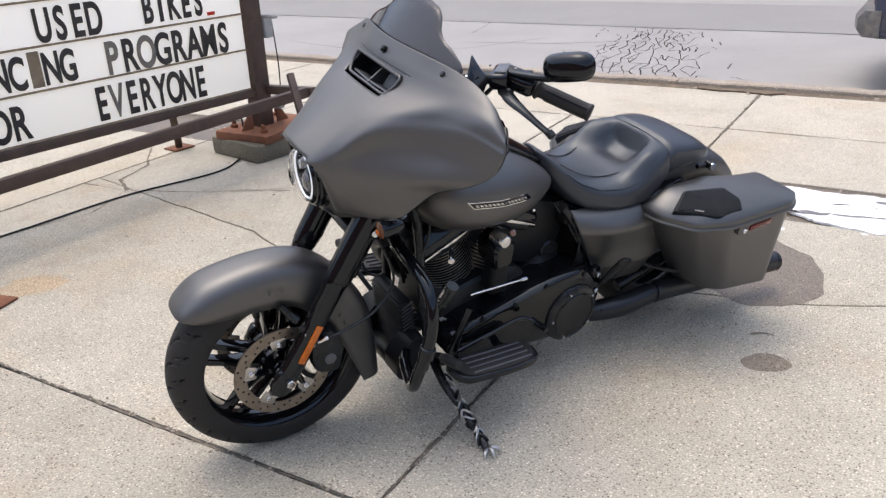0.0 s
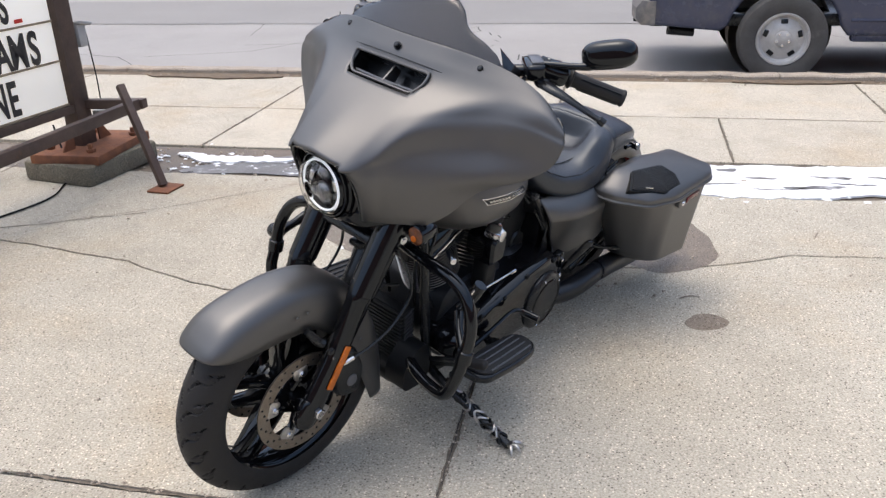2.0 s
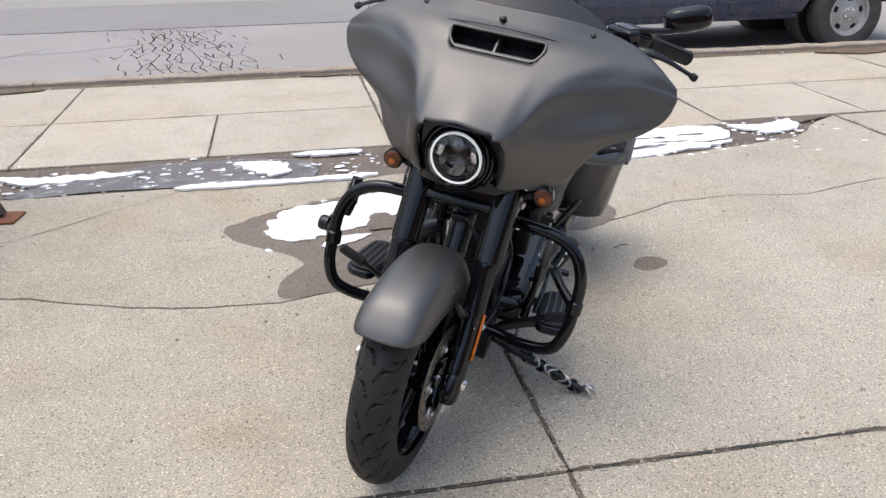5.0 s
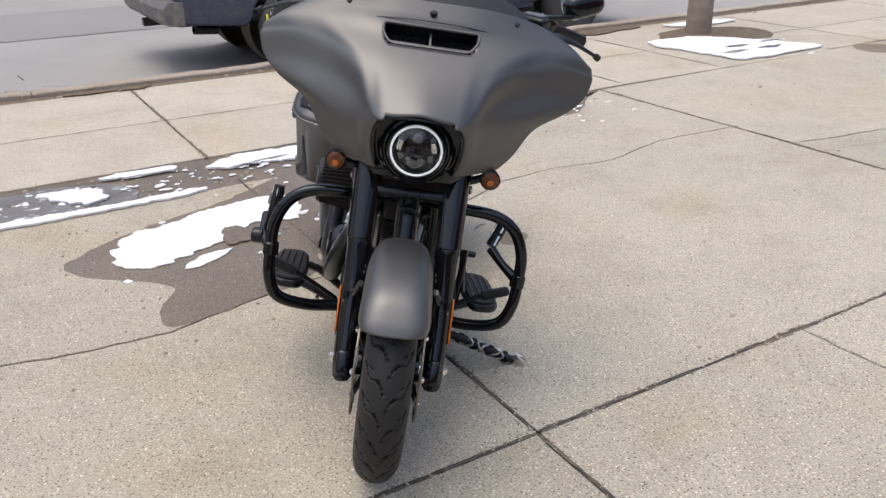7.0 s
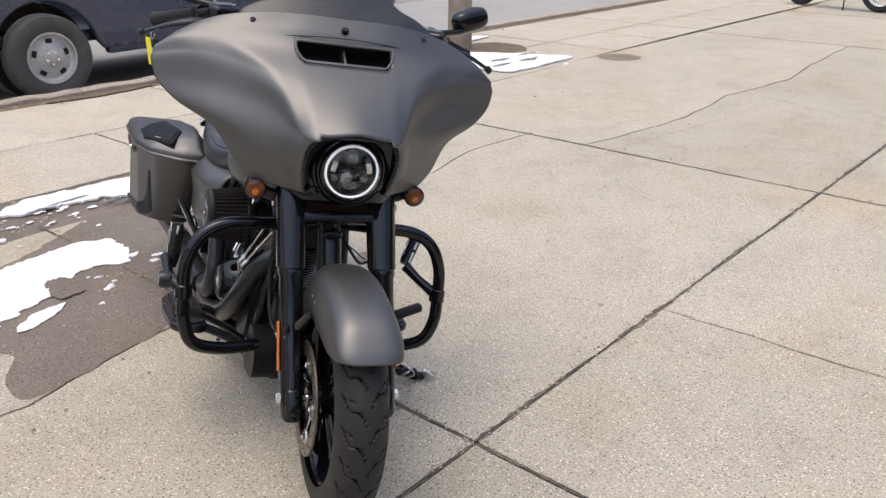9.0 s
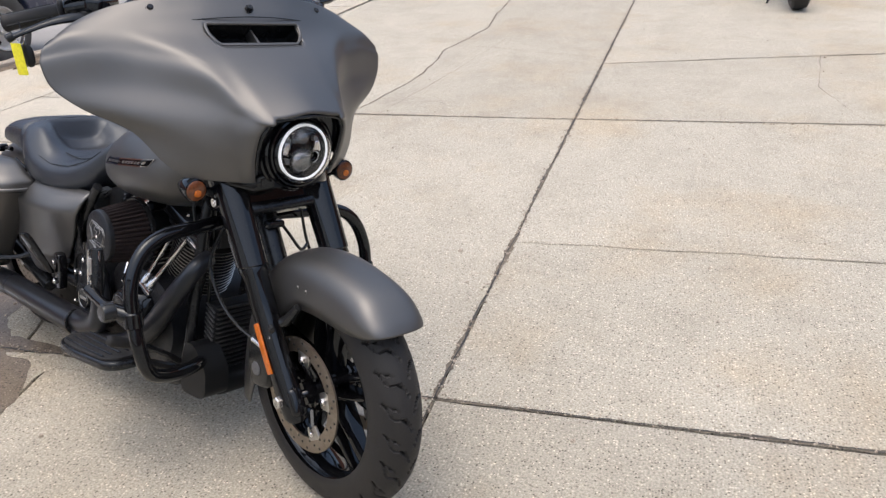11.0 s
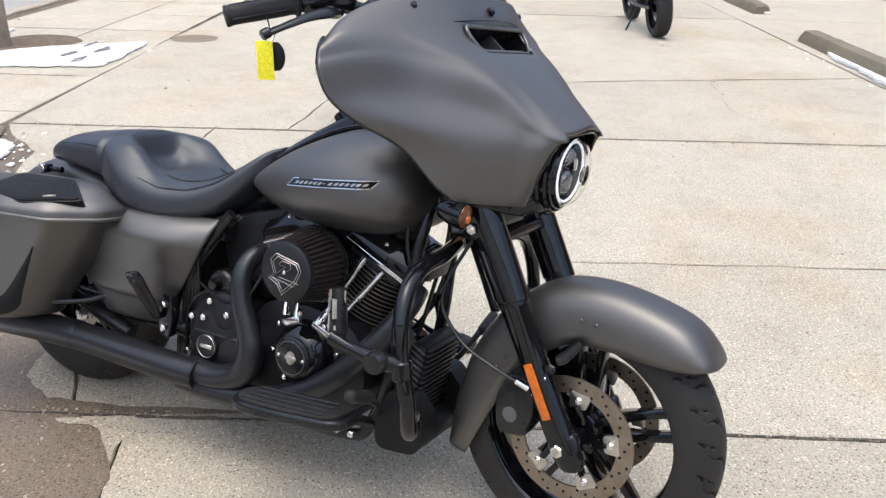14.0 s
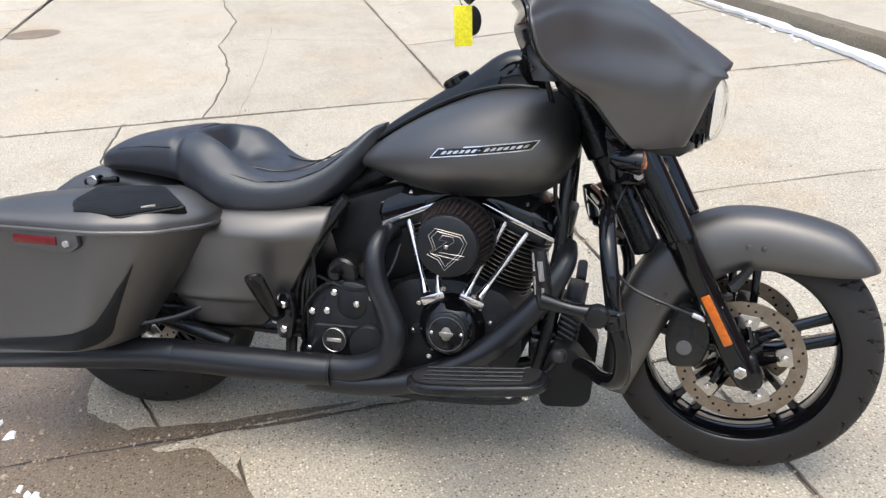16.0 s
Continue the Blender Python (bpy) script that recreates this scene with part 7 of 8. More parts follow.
        sp = B(nm, rings([r0, r1, r2, r3]), mat, lid, "black mesh speaker grille" if nm == "speaker_grille" else "", 40)
    c = A[0].lerp(A[1], 0.42).lerp(mid, 0.22) + nrm * 0.0155
    e = (A[1] - A[0]).normalized()
    B("speaker_badge", block((0.034, 0.0015, 0.005), 0.0005, 1).moved(Matrix.Translation(c) @ e.to_track_quat("X", "Z").to_matrix().to_4x4()), ALLOY, lid)
    # latch with red reflector and lock
    y = s * 0.47
    la = B("latch", prism(rounded([(-1.53, 0.566), (-1.535, 0.598), (-1.71, 0.594), (-1.715, 0.562), (-1.60, 0.548), (-1.555, 0.55)], 0.008), 0.024, 0.005, "y", y), PAINT, b)
    B("side_reflector", block((0.115, 0.006, 0.02), 0.002).moved(pose(-1.645, s * 0.485, 0.577)), RED, la, "dark red side reflector")
    B("lock", lathe([(0, 0.004), (0.008, 0.004), (0.01, 0.0), (0.01, -0.01)], 18).moved(pose(-1.562, s * 0.485, 0.572, 0, 0, 0 if s > 0 else 180)), CHROME, la)
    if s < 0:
        # dark sheet painting in the scoop's shade low on the outer side, sweeping back above the muffler
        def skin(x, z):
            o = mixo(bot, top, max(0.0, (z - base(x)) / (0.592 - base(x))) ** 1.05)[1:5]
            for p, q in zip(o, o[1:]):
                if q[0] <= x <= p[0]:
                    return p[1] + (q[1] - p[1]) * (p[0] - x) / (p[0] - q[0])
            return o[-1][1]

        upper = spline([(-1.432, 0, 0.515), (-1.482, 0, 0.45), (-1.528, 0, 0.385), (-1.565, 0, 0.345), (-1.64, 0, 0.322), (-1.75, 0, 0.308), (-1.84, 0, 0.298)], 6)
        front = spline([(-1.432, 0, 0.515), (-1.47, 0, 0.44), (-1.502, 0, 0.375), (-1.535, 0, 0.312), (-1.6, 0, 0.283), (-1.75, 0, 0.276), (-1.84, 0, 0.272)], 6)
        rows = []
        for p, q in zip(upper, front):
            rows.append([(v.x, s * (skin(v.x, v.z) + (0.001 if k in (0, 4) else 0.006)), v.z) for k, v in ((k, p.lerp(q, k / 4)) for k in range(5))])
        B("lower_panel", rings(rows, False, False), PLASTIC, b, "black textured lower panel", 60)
    B("bag_rail", tube([(-1.36, s * 0.2, 0.36), (-1.42, s * 0.24, 0.335), (-1.52, s * 0.3, 0.32), (-1.62, s * 0.28, 0.31)], 0.008, 8, 5), BLACK)
    return b


GRILLE = PLASTIC.copy()
GRILLE.name = "mesh_grille"
gn = GRILLE.node_tree
gv = gn.nodes.new("ShaderNodeTexVoronoi")
gv.inputs["Scale"].default_value, gv.inputs["Randomness"].default_value = 260, 0.0
gc = next(n for n in gn.nodes if n.type == "TEX_COORD")
gn.links.new(gc.outputs["Object"], gv.inputs["Vector"])
gb = next(n for n in gn.nodes if n.type == "BUMP")
gb.inputs["Strength"].default_value = 0.9
gb.invert = True
gn.links.new(gv.outputs["Distance"], gb.inputs["Height"])
for s in (1, -1):
    bag(s)

# -- engine --
B("crankcase", rings([[(-0.70 + px * f, y, 0.35 + pz * f) for px, pz in rounded([(-0.2, -0.14), (0.13, -0.15), (0.19, -0.05), (0.15, 0.1), (0.02, 0.13), (-0.14, 0.12), (-0.22, 0.0)], 0.05)] for y, f in ((-0.155, 0.85), (-0.15, 0.97), (0, 1.0), (0.12, 0.98), (0.13, 0.9))]), WRINKLE, None, "black V-twin crankcase")
B("cam_cover", lathe([(0.0, 0.012), (0.05, 0.01), (0.062, 0.0), (0.075, -0.02), (0.085, -0.05), (0.088, -0.08)], 40).moved(pose(-0.70, -0.205, 0.358, 0, 0, 180)), GLOSS, None, "gloss black cam cover")
lg = B("timer_cover", lathe([(0.0, 0.006), (0.048, 0.006), (0.053, 0.002), (0.053, -0.01)], 36).moved(pose(-0.70, -0.217, 0.358, 0, 0, 180)), BLACK)
B("timer_ring", lathe([(0.042, 0.0085), (0.043, 0.009), (0.044, 0.0085)], 36).moved(pose(-0.70, -0.216, 0.358, 0, 0, 180)), GREYPAINT2, lg)
B("timer_emblem", block((0.034, 0.003, 0.009), 0.001, 1).moved(pose(-0.70, -0.2245, 0.358)).join(prism(rounded([(-0.715, 0.358), (-0.709, 0.344), (-0.7, 0.34), (-0.691, 0.344), (-0.685, 0.358), (-0.691, 0.372), (-0.7, 0.376), (-0.709, 0.372)], 0.003), 0.002, 0.0004, "y", -0.224)), ALLOY, lg, "plain silver emblem")
for dx in (-0.037, 0.037):
    B("cover_screw", bolt((-0.70 + dx, -0.222, 0.358), (0, -1, 0), 0.005, 0.003, 8), CHROME)
for k in range(8):
    a = 2 * math.pi * k / 8 + 0.2
    B("case_bolt", bolt((-0.70 + 0.1 * math.cos(a), -0.155, 0.358 + 0.1 * math.sin(a)), (0, -1, 0), 0.0075, 0.014), CHROME)

for tilt, bx, bz in ((23.5, -0.645, 0.402), (-23, -0.712, 0.414)):
    M = Matrix.Translation((bx, 0, bz)) @ Matrix.Rotation(radians(tilt), 4, "Y")
    cyl = B("cylinder", lathe([(0.062, 0.0), (0.062, 0.2)], 36, "z").moved(M), FIN, None, "black finned air-cooled cylinder")
    for k in range(16):
        h = 0.03 + 0.0118 * k
        B("cooling_fin", lathe([(0.06, h - 0.0022), (0.097, h - 0.0016), (0.098, h), (0.097, h + 0.0016), (0.06, h + 0.0022)], 36, "z").moved(M), FIN, cyl)
        B("fin_edge", lathe([(0.0972, h - 0.0013), (0.0985, h - 0.0007), (0.0985, h + 0.0007), (0.0972, h + 0.0013)], 36, "z").moved(M), ALLOY, cyl, "machined bright fin edge")
    head = B("cylinder_head", block((0.16, 0.2, 0.03), 0.012, 3).moved(M @ pose(0, 0, 0.222)), WRINKLE, cyl)
    B("rocker_gasket", block((0.2, 0.215, 0.012), 0.003).moved(M @ pose(0, 0, 0.238)), CHROME, cyl, "polished rocker box base")
    rb = rings([[M @ Vector((px * f, py * f, z)) for px, py in rounded([(-0.1, -0.105), (0.03, -0.108), (0.1, -0.09), (0.105, 0.1), (-0.105, 0.1)], 0.012, 3)] for z, f in ((0.245, 1.0), (0.268, 1.0), (0.274, 0.96), (0.298, 0.82), (0.304, 0.76), (0.306, 0.4))])
    B("rocker_cover", rb, GLOSS, cyl, "gloss black rocker cover")
    for px, py in ((-0.08, -0.085), (0.08, -0.085), (-0.08, 0.085), (0.08, 0.085), (0.0, -0.09)):
        B("rocker_bolt", bolt(M @ Vector((px, py, 0.268)), M.to_3x3() @ Vector((0, 0, 1)), 0.008, 0.022), CHROME, cyl)
    lower = Vector((-0.65 if tilt > 0 else -0.748, -0.152, 0.428))
    B("tappet_block", block((0.066, 0.042, 0.024), 0.006).moved(Matrix.Translation(lower) @ pose(0, 0, 0, 0, tilt * 0.9, 0)), CHROME, cyl, "chrome tappet block")
    for dx in (-0.018, 0.018):
        a = lower + Vector((dx, -0.008, 0.01))
        b = M @ Vector((dx * 1.7, -0.1, 0.225))
        B("pushrod_tube", rod(a, b, 0.0072, 12).join(rod(a, a + (b - a) * 0.2, 0.0135, 14, 0.0085)).join(rod(a + (b - a) * 0.52, a + (b - a) * 0.98, 0.009, 12)).join(rod(a + (b - a) * 0.5, a + (b - a) * 0.54, 0.0105, 12)), CHROME, cyl, "chrome pushrod tube")
    B("spark_plug", rod(M @ Vector((0.0, 0.1, 0.2)), M @ Vector((0.03, 0.15, 0.215)), 0.011), CHROME)
B("horn_cover", rings([[(-0.70 + x * f, y, 0.56 + z * f) for x, z in rounded([(-0.035, -0.055), (0.035, -0.06), (0.045, 0.03), (0.0, 0.06), (-0.04, 0.04)], 0.015)] for y, f in ((0.1, 0.8), (0.16, 1.0), (0.2, 0.95), (0.21, 0.75))]).moved(pose(-0.004, -0.005, 0.03)), GLOSS, None, "gloss black horn cover")
B("horn_base", block((0.07, 0.06, 0.13), 0.014, 3).moved(pose(-0.71, 0.155, 0.49)), PLASTIC)
B("breather", lathe([(0, 0.03), (0.018, 0.026), (0.026, 0.01), (0.026, -0.03)], 24).moved(pose(-0.69, 0.19, 0.645)), CHROME)
B("intake", rod((-0.70, -0.13, 0.595), (-0.70, 0.06, 0.595), 0.045), WRINKLE)

# air cleaner
AC = pose(-0.69, -0.285, 0.592)
ac = B("air_cleaner", lathe([(0.0, -0.004), (0.066, -0.004), (0.072, 0.0), (0.074, 0.006), (0.074, 0.014)], 56).moved(AC), WRINKLE, None, "round black air cleaner cover")
pl = []
nu = 160
for k in range(nu):
    a = 2 * math.pi * k / nu
    r = 0.5 * (1 + (1 if k % 4 < 2 else -1))
    pl.append([((0.07 + 0.006 * r) * math.cos(a), 0.012, (0.07 + 0.006 * r) * math.sin(a)), ((0.082 + 0.008 * r) * math.cos(a), 0.115, (0.082 + 0.008 * r) * math.sin(a))])
pg = Geo()
pg.add([p for r in pl for p in r], grid_faces(nu, 2, True))
B("filter_pleats", pg.moved(AC), REDFOAM, ac, "dark red oiled gauze pleats", 10)
B("filter_back", lathe([(0.0, 0.115), (0.094, 0.115), (0.096, 0.12), (0.096, 0.128), (0.0, 0.13)], 40).moved(AC), BLACK, ac)


def stroke(pts, w=0.0009):
    return tube([AC @ Vector((x * 1.35, -0.0055, z * 1.35)) for x, z in pts], w, 6, 1)


shield = [(-0.031, 0.018), (-0.019, 0.031), (0.028, 0.022), (0.036, 0.009), (0.027, -0.012), (-0.002, -0.041), (-0.013, -0.024), (-0.033, -0.015), (-0.022, -0.005), (-0.031, 0.018)]
zig = [(-0.012, 0.012), (-0.006, 0.02), (0.012, 0.018), (0.014, 0.01), (-0.012, -0.01), (0.032, -0.014), (0.022, -0.021), (-0.026, -0.013), (0.002, 0.01), (-0.012, 0.012)]
for pts in (shield, [(x * 0.84 + 0.0005, z * 0.84 + 0.0003) for x, z in shield], zig):
    B("emblem_line", stroke(pts), ALLOY, ac)
B("cover_bolt", bolt(AC @ Vector((0, -0.004, 0)), (0, -1, 0), 0.006, 0.003), CHROME, ac)

# gearbox, primary, starter
B("gearbox", rings([[(-0.97 + px * f, y, 0.335 + pz * f) for px, pz in rounded([(-0.105, -0.115), (0.1, -0.11), (0.11, 0.07), (0.04, 0.12), (-0.06, 0.115), (-0.11, 0.05)], 0.03)] for y, f in ((-0.18, 0.88), (-0.172, 0.98), (-0.1, 1.0), (0.1, 1.0), (0.12, 0.9))]), WRINKLE, None, "black gearbox cover")
B("gearbox_boss", lathe([(0, 0.012), (0.05, 0.01), (0.058, 0.0), (0.06, -0.02)], 30).moved(pose(-0.91, -0.18, 0.29, 0, 0, 180)), WRINKLE)
gm = B("gearbox_medallion", lathe([(0, 0.01), (0.03, 0.01), (0.034, 0.006), (0.036, -0.01)], 30).moved(pose(-1.0, -0.185, 0.3, 0, 0, 180)), BLACK)
B("medallion_ring", lathe([(0.03, 0.0105), (0.031, 0.0115), (0.032, 0.0105)], 30).moved(pose(-1.0, -0.185, 0.3, 0, 0, 180)).join(block((0.04, 0.003, 0.01), 0.001, 1).moved(pose(-1.0, -0.1955, 0.3))), ALLOY, gm)
for x, z in ((-1.06, 0.37), (-1.0, 0.425), (-0.9, 0.42), (-0.94, 0.4), (-1.02, 0.375), (-1.07, 0.27), (-0.87, 0.27), (-0.86, 0.38)):
    B("case_bolt", bolt((x, -0.178, z), (0, -1, 0), 0.0095 if z > 0.36 else 0.007, 0.014), CHROME)
B("case_rib", lathe([(0, 0.008), (0.034, 0.008), (0.04, 0.004), (0.044, -0.03)], 30).moved(pose(-0.955, -0.176, 0.395, 0, 0, 180)), WRINKLE)
for k, (x0, z0, x1, z1) in enumerate(((-1.06, 0.33, -0.87, 0.335), (-1.055, 0.25, -0.88, 0.245), (-0.9, 0.42, -0.87, 0.3), (-1.03, 0.41, -1.07, 0.3))):
    B("case_rib", rod((x0, -0.176, z0), (x1, -0.176, z1), 0.007, 8), WRINKLE)
B("sensor_wire", tube([(-0.98, -0.17, 0.45), (-1.03, -0.19, 0.44), (-1.08, -0.18, 0.38), (-1.1, -0.16, 0.28)], 0.005, 7, 5), BLACK)
B("sensor_wire", tube([(-0.83, -0.17, 0.56), (-0.86, -0.2, 0.48), (-0.94, -0.2, 0.44), (-1.05, -0.17, 0.46)], 0.004, 7, 5), BLACK)
B("dipstick_cap", lathe([(0, 0.02), (0.014, 0.018), (0.016, 0.006), (0.016, -0.02)], 18).moved(pose(-1.0, -0.165, 0.47, 0, 0, 180)), GLOSS)
B("starter", rod((-0.99, -0.16, 0.465), (-0.99, 0.1, 0.465), 0.042, 24).join(rod((-0.93, -0.14, 0.475), (-0.93, 0.05, 0.475), 0.025, 18)), BLACK)
prim = [(-0.56, 0.38), (-0.5, 0.33), (-0.5, 0.27), (-0.56, 0.22), (-0.75, 0.2), (-0.97, 0.175), (-1.12, 0.18), (-1.165, 0.28), (-1.14, 0.39), (-1.06, 0.445), (-0.92, 0.44), (-0.75, 0.41)]
B("primary_cover", rings([[(-0.8 + (px + 0.8) * f, y, 0.31 + (pz - 0.31) * f) for px, pz in rounded(prim, 0.06)] for y, f in ((0.1, 1.0), (0.2, 1.0), (0.222, 0.97), (0.232, 0.9), (0.236, 0.75))]), GLOSS, None, "gloss black primary chain cover")
dc = B("clutch_cover", lathe([(0, 0.03), (0.08, 0.03), (0.098, 0.027), (0.112, 0.014), (0.119, -0.03)], 44).moved(pose(-1.012, 0.228, 0.275)), BLACK, None, "round black clutch cover")
B("clutch_ring", lathe([(0.082, 0.0305), (0.085, 0.033), (0.088, 0.0305)], 44).moved(pose(-1.012, 0.228, 0.275)), GLOSS, dc)
for k in range(5):
    a = 2 * math.pi * k / 5
    B("clutch_bolt", bolt((-1.012 + 0.096 * math.cos(a), 0.252, 0.275 + 0.096 * math.sin(a)), (0, 1, 0), 0.005, 0.005), CHROME, dc)
for x, z in ((-0.54, 0.31), (-0.62, 0.385), (-0.75, 0.395), (-0.88, 0.425), (-1.05, 0.42), (-0.62, 0.225), (-0.8, 0.205)):
    B("primary_bolt", bolt((x, 0.226, z), (0, 1, 0), 0.0095, 0.012), BLACK)
B("shift_rod", rod((-0.555, 0.235, 0.505), (-0.78, 0.23, 0.49), 0.0036, 8).join(rod((-0.76, 0.23, 0.4913), (-0.785, 0.23, 0.4897), 0.0065, 8)), CHROME, None, "chrome shift linkage rod")
B("oil_pan", block((0.55, 0.24, 0.1), 0.03, 3).moved(pose(-0.86, 0, 0.21)), WRINKLE)
B("oil_filter", rod((-0.52, 0, 0.27), (-0.42, 0, 0.27), 0.04, 24), BLACK)

# -- frame and forward clutter --
for s in (1, -1):
    B("frame_rail", tube([(-0.43, s * 0.03, 0.86), (-0.44, s * 0.09, 0.7), (-0.455, s * 0.12, 0.45), (-0.5, s * 0.13, 0.22), (-0.6, s * 0.13, 0.16), (-1.0, s * 0.13, 0.155), (-1.15, s * 0.12, 0.2)], 0.016, 10, 5), BLACK)
    B("rear_frame_tube", tube([(-0.98, s * 0.14, 0.66), (-1.06, s * 0.145, 0.55), (-1.12, s * 0.145, 0.42), (-1.15, s * 0.12, 0.22)], 0.016, 10, 5), BLACK)
    B("swing_arm", tube([(-1.1, s * 0.12, 0.3), (-1.35, s * 0.14, 0.31), (-1.68, s * 0.14, 0.31)], [0.03, 0.028, 0.026], 12, 4), BLACK)
    B("shock_absorber", rod((-1.3, s * 0.17, 0.25), (-1.62, s * 0.17, 0.34), 0.024), BLACK)
    for k, (x, z) in enumerate(((-1.15, 0.4), (-1.165, 0.335), (-1.13, 0.39))):
        B("frame_bolt", bolt((x, s * 0.175, z), (0, s, 0), 0.01, 0.016), CHROME)
    B("footpeg_mount", prism([(x, z) for x, z in rounded([(-1.1, 0.42), (-1.135, 0.425), (-1.15, 0.36), (-1.14, 0.3), (-1.105, 0.3), (-1.095, 0.36)], 0.012)], 0.03, 0.006, "y", s * 0.212), GLOSS)
    lo, hi = Vector((-1.138, s * 0.235, 0.352)), Vector((-1.17, s * 0.31, 0.49))
    pg_ = rings([[lo.lerp(hi, t) + Vector((0.021 * w * math.cos(q), 0.013 * w * math.sin(q) * s, 0.006 * w * math.cos(q))) for q in (2 * math.pi * k / 16 for k in range(16))] for t, w in ((0, 0.5), (0.04, 0.75), (0.25, 0.9), (0.6, 1.12), (0.88, 1.2), (0.97, 1.0), (1.0, 0.6))])
    B("passenger_footpeg", pg_, GLOSS, None, "folded gloss black passenger peg")
    for x, z in ((-1.122, 0.394), (-1.121, 0.329)):
        B("peg_bolt", bolt((x, s * 0.226, z), (0, s, 0), 0.01, 0.012), CHROME)
    for k in range(4):
        B("wiring", tube([(-0.99 - 0.012 * k, s * 0.08, 0.645), (-1.03 - 0.012 * k, s * (0.135 + 0.008 * k), 0.57 + 0.01 * k), (-1.09 + 0.01 * k, s * 0.165, 0.44), (-1.1 + 0.015 * k, s * 0.15, 0.25)], 0.005, 6, 5), BLACK)
    for k in range(3):
        y = s * (0.05 + 0.02 * k)
        B("wiring", tube([(-0.46, y, 0.84), (-0.44 - 0.012 * k, y * 1.3, 0.7), (-0.46 + 0.01 * k, y * 1.2, 0.56), (-0.49 - 0.02 * k, y * 1.1, 0.4)], 0.0055, 6, 5), BLACK)
B("steering_head", rod((-0.36, 0, 0.78), (-0.46, 0, 0.98), 0.04), BLACK)
B("backbone", tube([(-0.42, 0, 0.9), (-0.6, 0, 0.86), (-0.95, 0, 0.7), (-1.1, 0, 0.6)], 0.035, 12, 4), BLACK)
# plain dark block added to fill the bright gap behind the rear cylinder
B("electrical_box", block((0.24, 0.18, 0.24), 0.02).moved(pose(-0.92, 0, 0.55, 0, -18, 0)), PLASTIC)
B("coil_cover", block((0.2, 0.12, 0.09), 0.02).moved(pose(-0.6, 0, 0.66)), PLASTIC)
B("battery_box", block((0.24, 0.26, 0.26), 0.02).moved(pose(-1.2, 0, 0.47)), PLASTIC)
B("under_seat_tray", block((0.6, 0.28, 0.05), 0.02).moved(pose(-1.3, 0, 0.6)), PLASTIC)
rad = B("oil_cooler", block((0.045, 0.19, 0.23), 0.012).moved(pose(-0.425, 0, 0.325, 0, 8, 0)), PLASTIC, None, "black finned oil cooler")
for k in range(-7, 8):
    B("cooler_fin", block((0.012, 0.18, 0.0045), 0.0015, 1).moved(pose(-0.4 + 0.002 * k, 0, 0.325 + 0.0145 * k, 0, 8, 0)), FIN, rad)
    for s in (1, -1):
        B("cooler_fin", block((0.045, 0.006, 0.0045), 0.0012, 1).moved(pose(-0.425 + 0.002 * k, s * 0.097, 0.325 + 0.0145 * k, 0, 26, 0)), FINEDGE, rad)
for s in (1, -1):
    B("cooler_guard", rings([[(x, s * y, z) for x, z in rounded([(-0.345, 0.27), (-0.35, 0.2), (-0.37, 0.18), (-0.47, 0.17), (-0.48, 0.23), (-0.45, 0.33), (-0.40, 0.33)], 0.025)] for y in (0.08, 0.085, 0.15, 0.156)]), PLASTIC, None, "black plastic cooler guard")
B("chin_spoiler", block((0.1, 0.22, 0.06), 0.025, 3).moved(pose(-0.41, 0, 0.205, 0, 10, 0)), PLASTIC)
B("voltage_regulator", block((0.04, 0.12, 0.07), 0.01).moved(pose(-0.44, 0, 0.62, 0, 10, 0)), FIN)

# -- engine guard, pegs, boards --
for s in (1, -1):
    path = [(-0.38, 0.0, 0.688), (-0.345, s * 0.16, 0.686), (-0.335, s * 0.28, 0.68), (-0.328, s * 0.35, 0.642), (-0.315, s * 0.385, 0.57), (-0.3, s * 0.388, 0.49), (-0.28, s * 0.382, 0.415), (-0.285, s * 0.352, 0.345), (-0.32, s * 0.27, 0.308), (-0.36, s * 0.18, 0.295), (-0.42, s * 0.1, 0.28)]
    gd = B("engine_guard", tube(path, 0.0185, 14, 5), GLOSS, None, "gloss black tubular engine guard")
    B("guard_clamp", rod((-0.298, s * 0.387, 0.47), (-0.305, s * 0.388, 0.51), 0.024), GLOSS, gd)
RP = B("highway_peg", tube([(-0.302, -0.39, 0.5), (-0.345, -0.42, 0.51), (-0.4, -0.424, 0.518), (-0.455, -0.424, 0.53)], [0.02, 0.019, 0.014, 0.018], 10, 4), GLOSS, None, "black and chrome highway peg")
B("peg_pivot", lathe([(0, 0.016), (0.02, 0.014), (0.024, 0.006), (0.024, -0.016)], 20).moved(pose(-0.337, -0.438, 0.51, 0, 0, 180)), BLACK, RP)
B("peg_body", tube([(-0.445, -0.41, 0.505), (-0.452, -0.405, 0.54), (-0.46, -0.4, 0.59), (-0.465, -0.397, 0.63)], [0.014, 0.019, 0.019, 0.015], 14, 4), BLACK, RP)
for dy in (-0.012, 0.0, 0.012):
    for z0, z1 in ((0.52, 0.555), (0.57, 0.61)):
        B("peg_inlay", rod((-0.447 + 0.2 * dy - (z0 - 0.52) * 0.16, -0.4245 + abs(dy) * 0.3, z0), (-0.447 + 0.2 * dy - (z1 - 0.52) * 0.16, -0.4205 + abs(dy) * 0.3, z1), 0.0035, 8), ALLOY, RP, "bright inlaid strip")
LP = B("highway_peg", tube([(-0.302, 0.388, 0.49), (-0.34, 0.335, 0.525), (-0.38, 0.3, 0.555)], [0.018, 0.014, 0.017], 10, 4), GLOSS, None, "black and chrome highway peg")
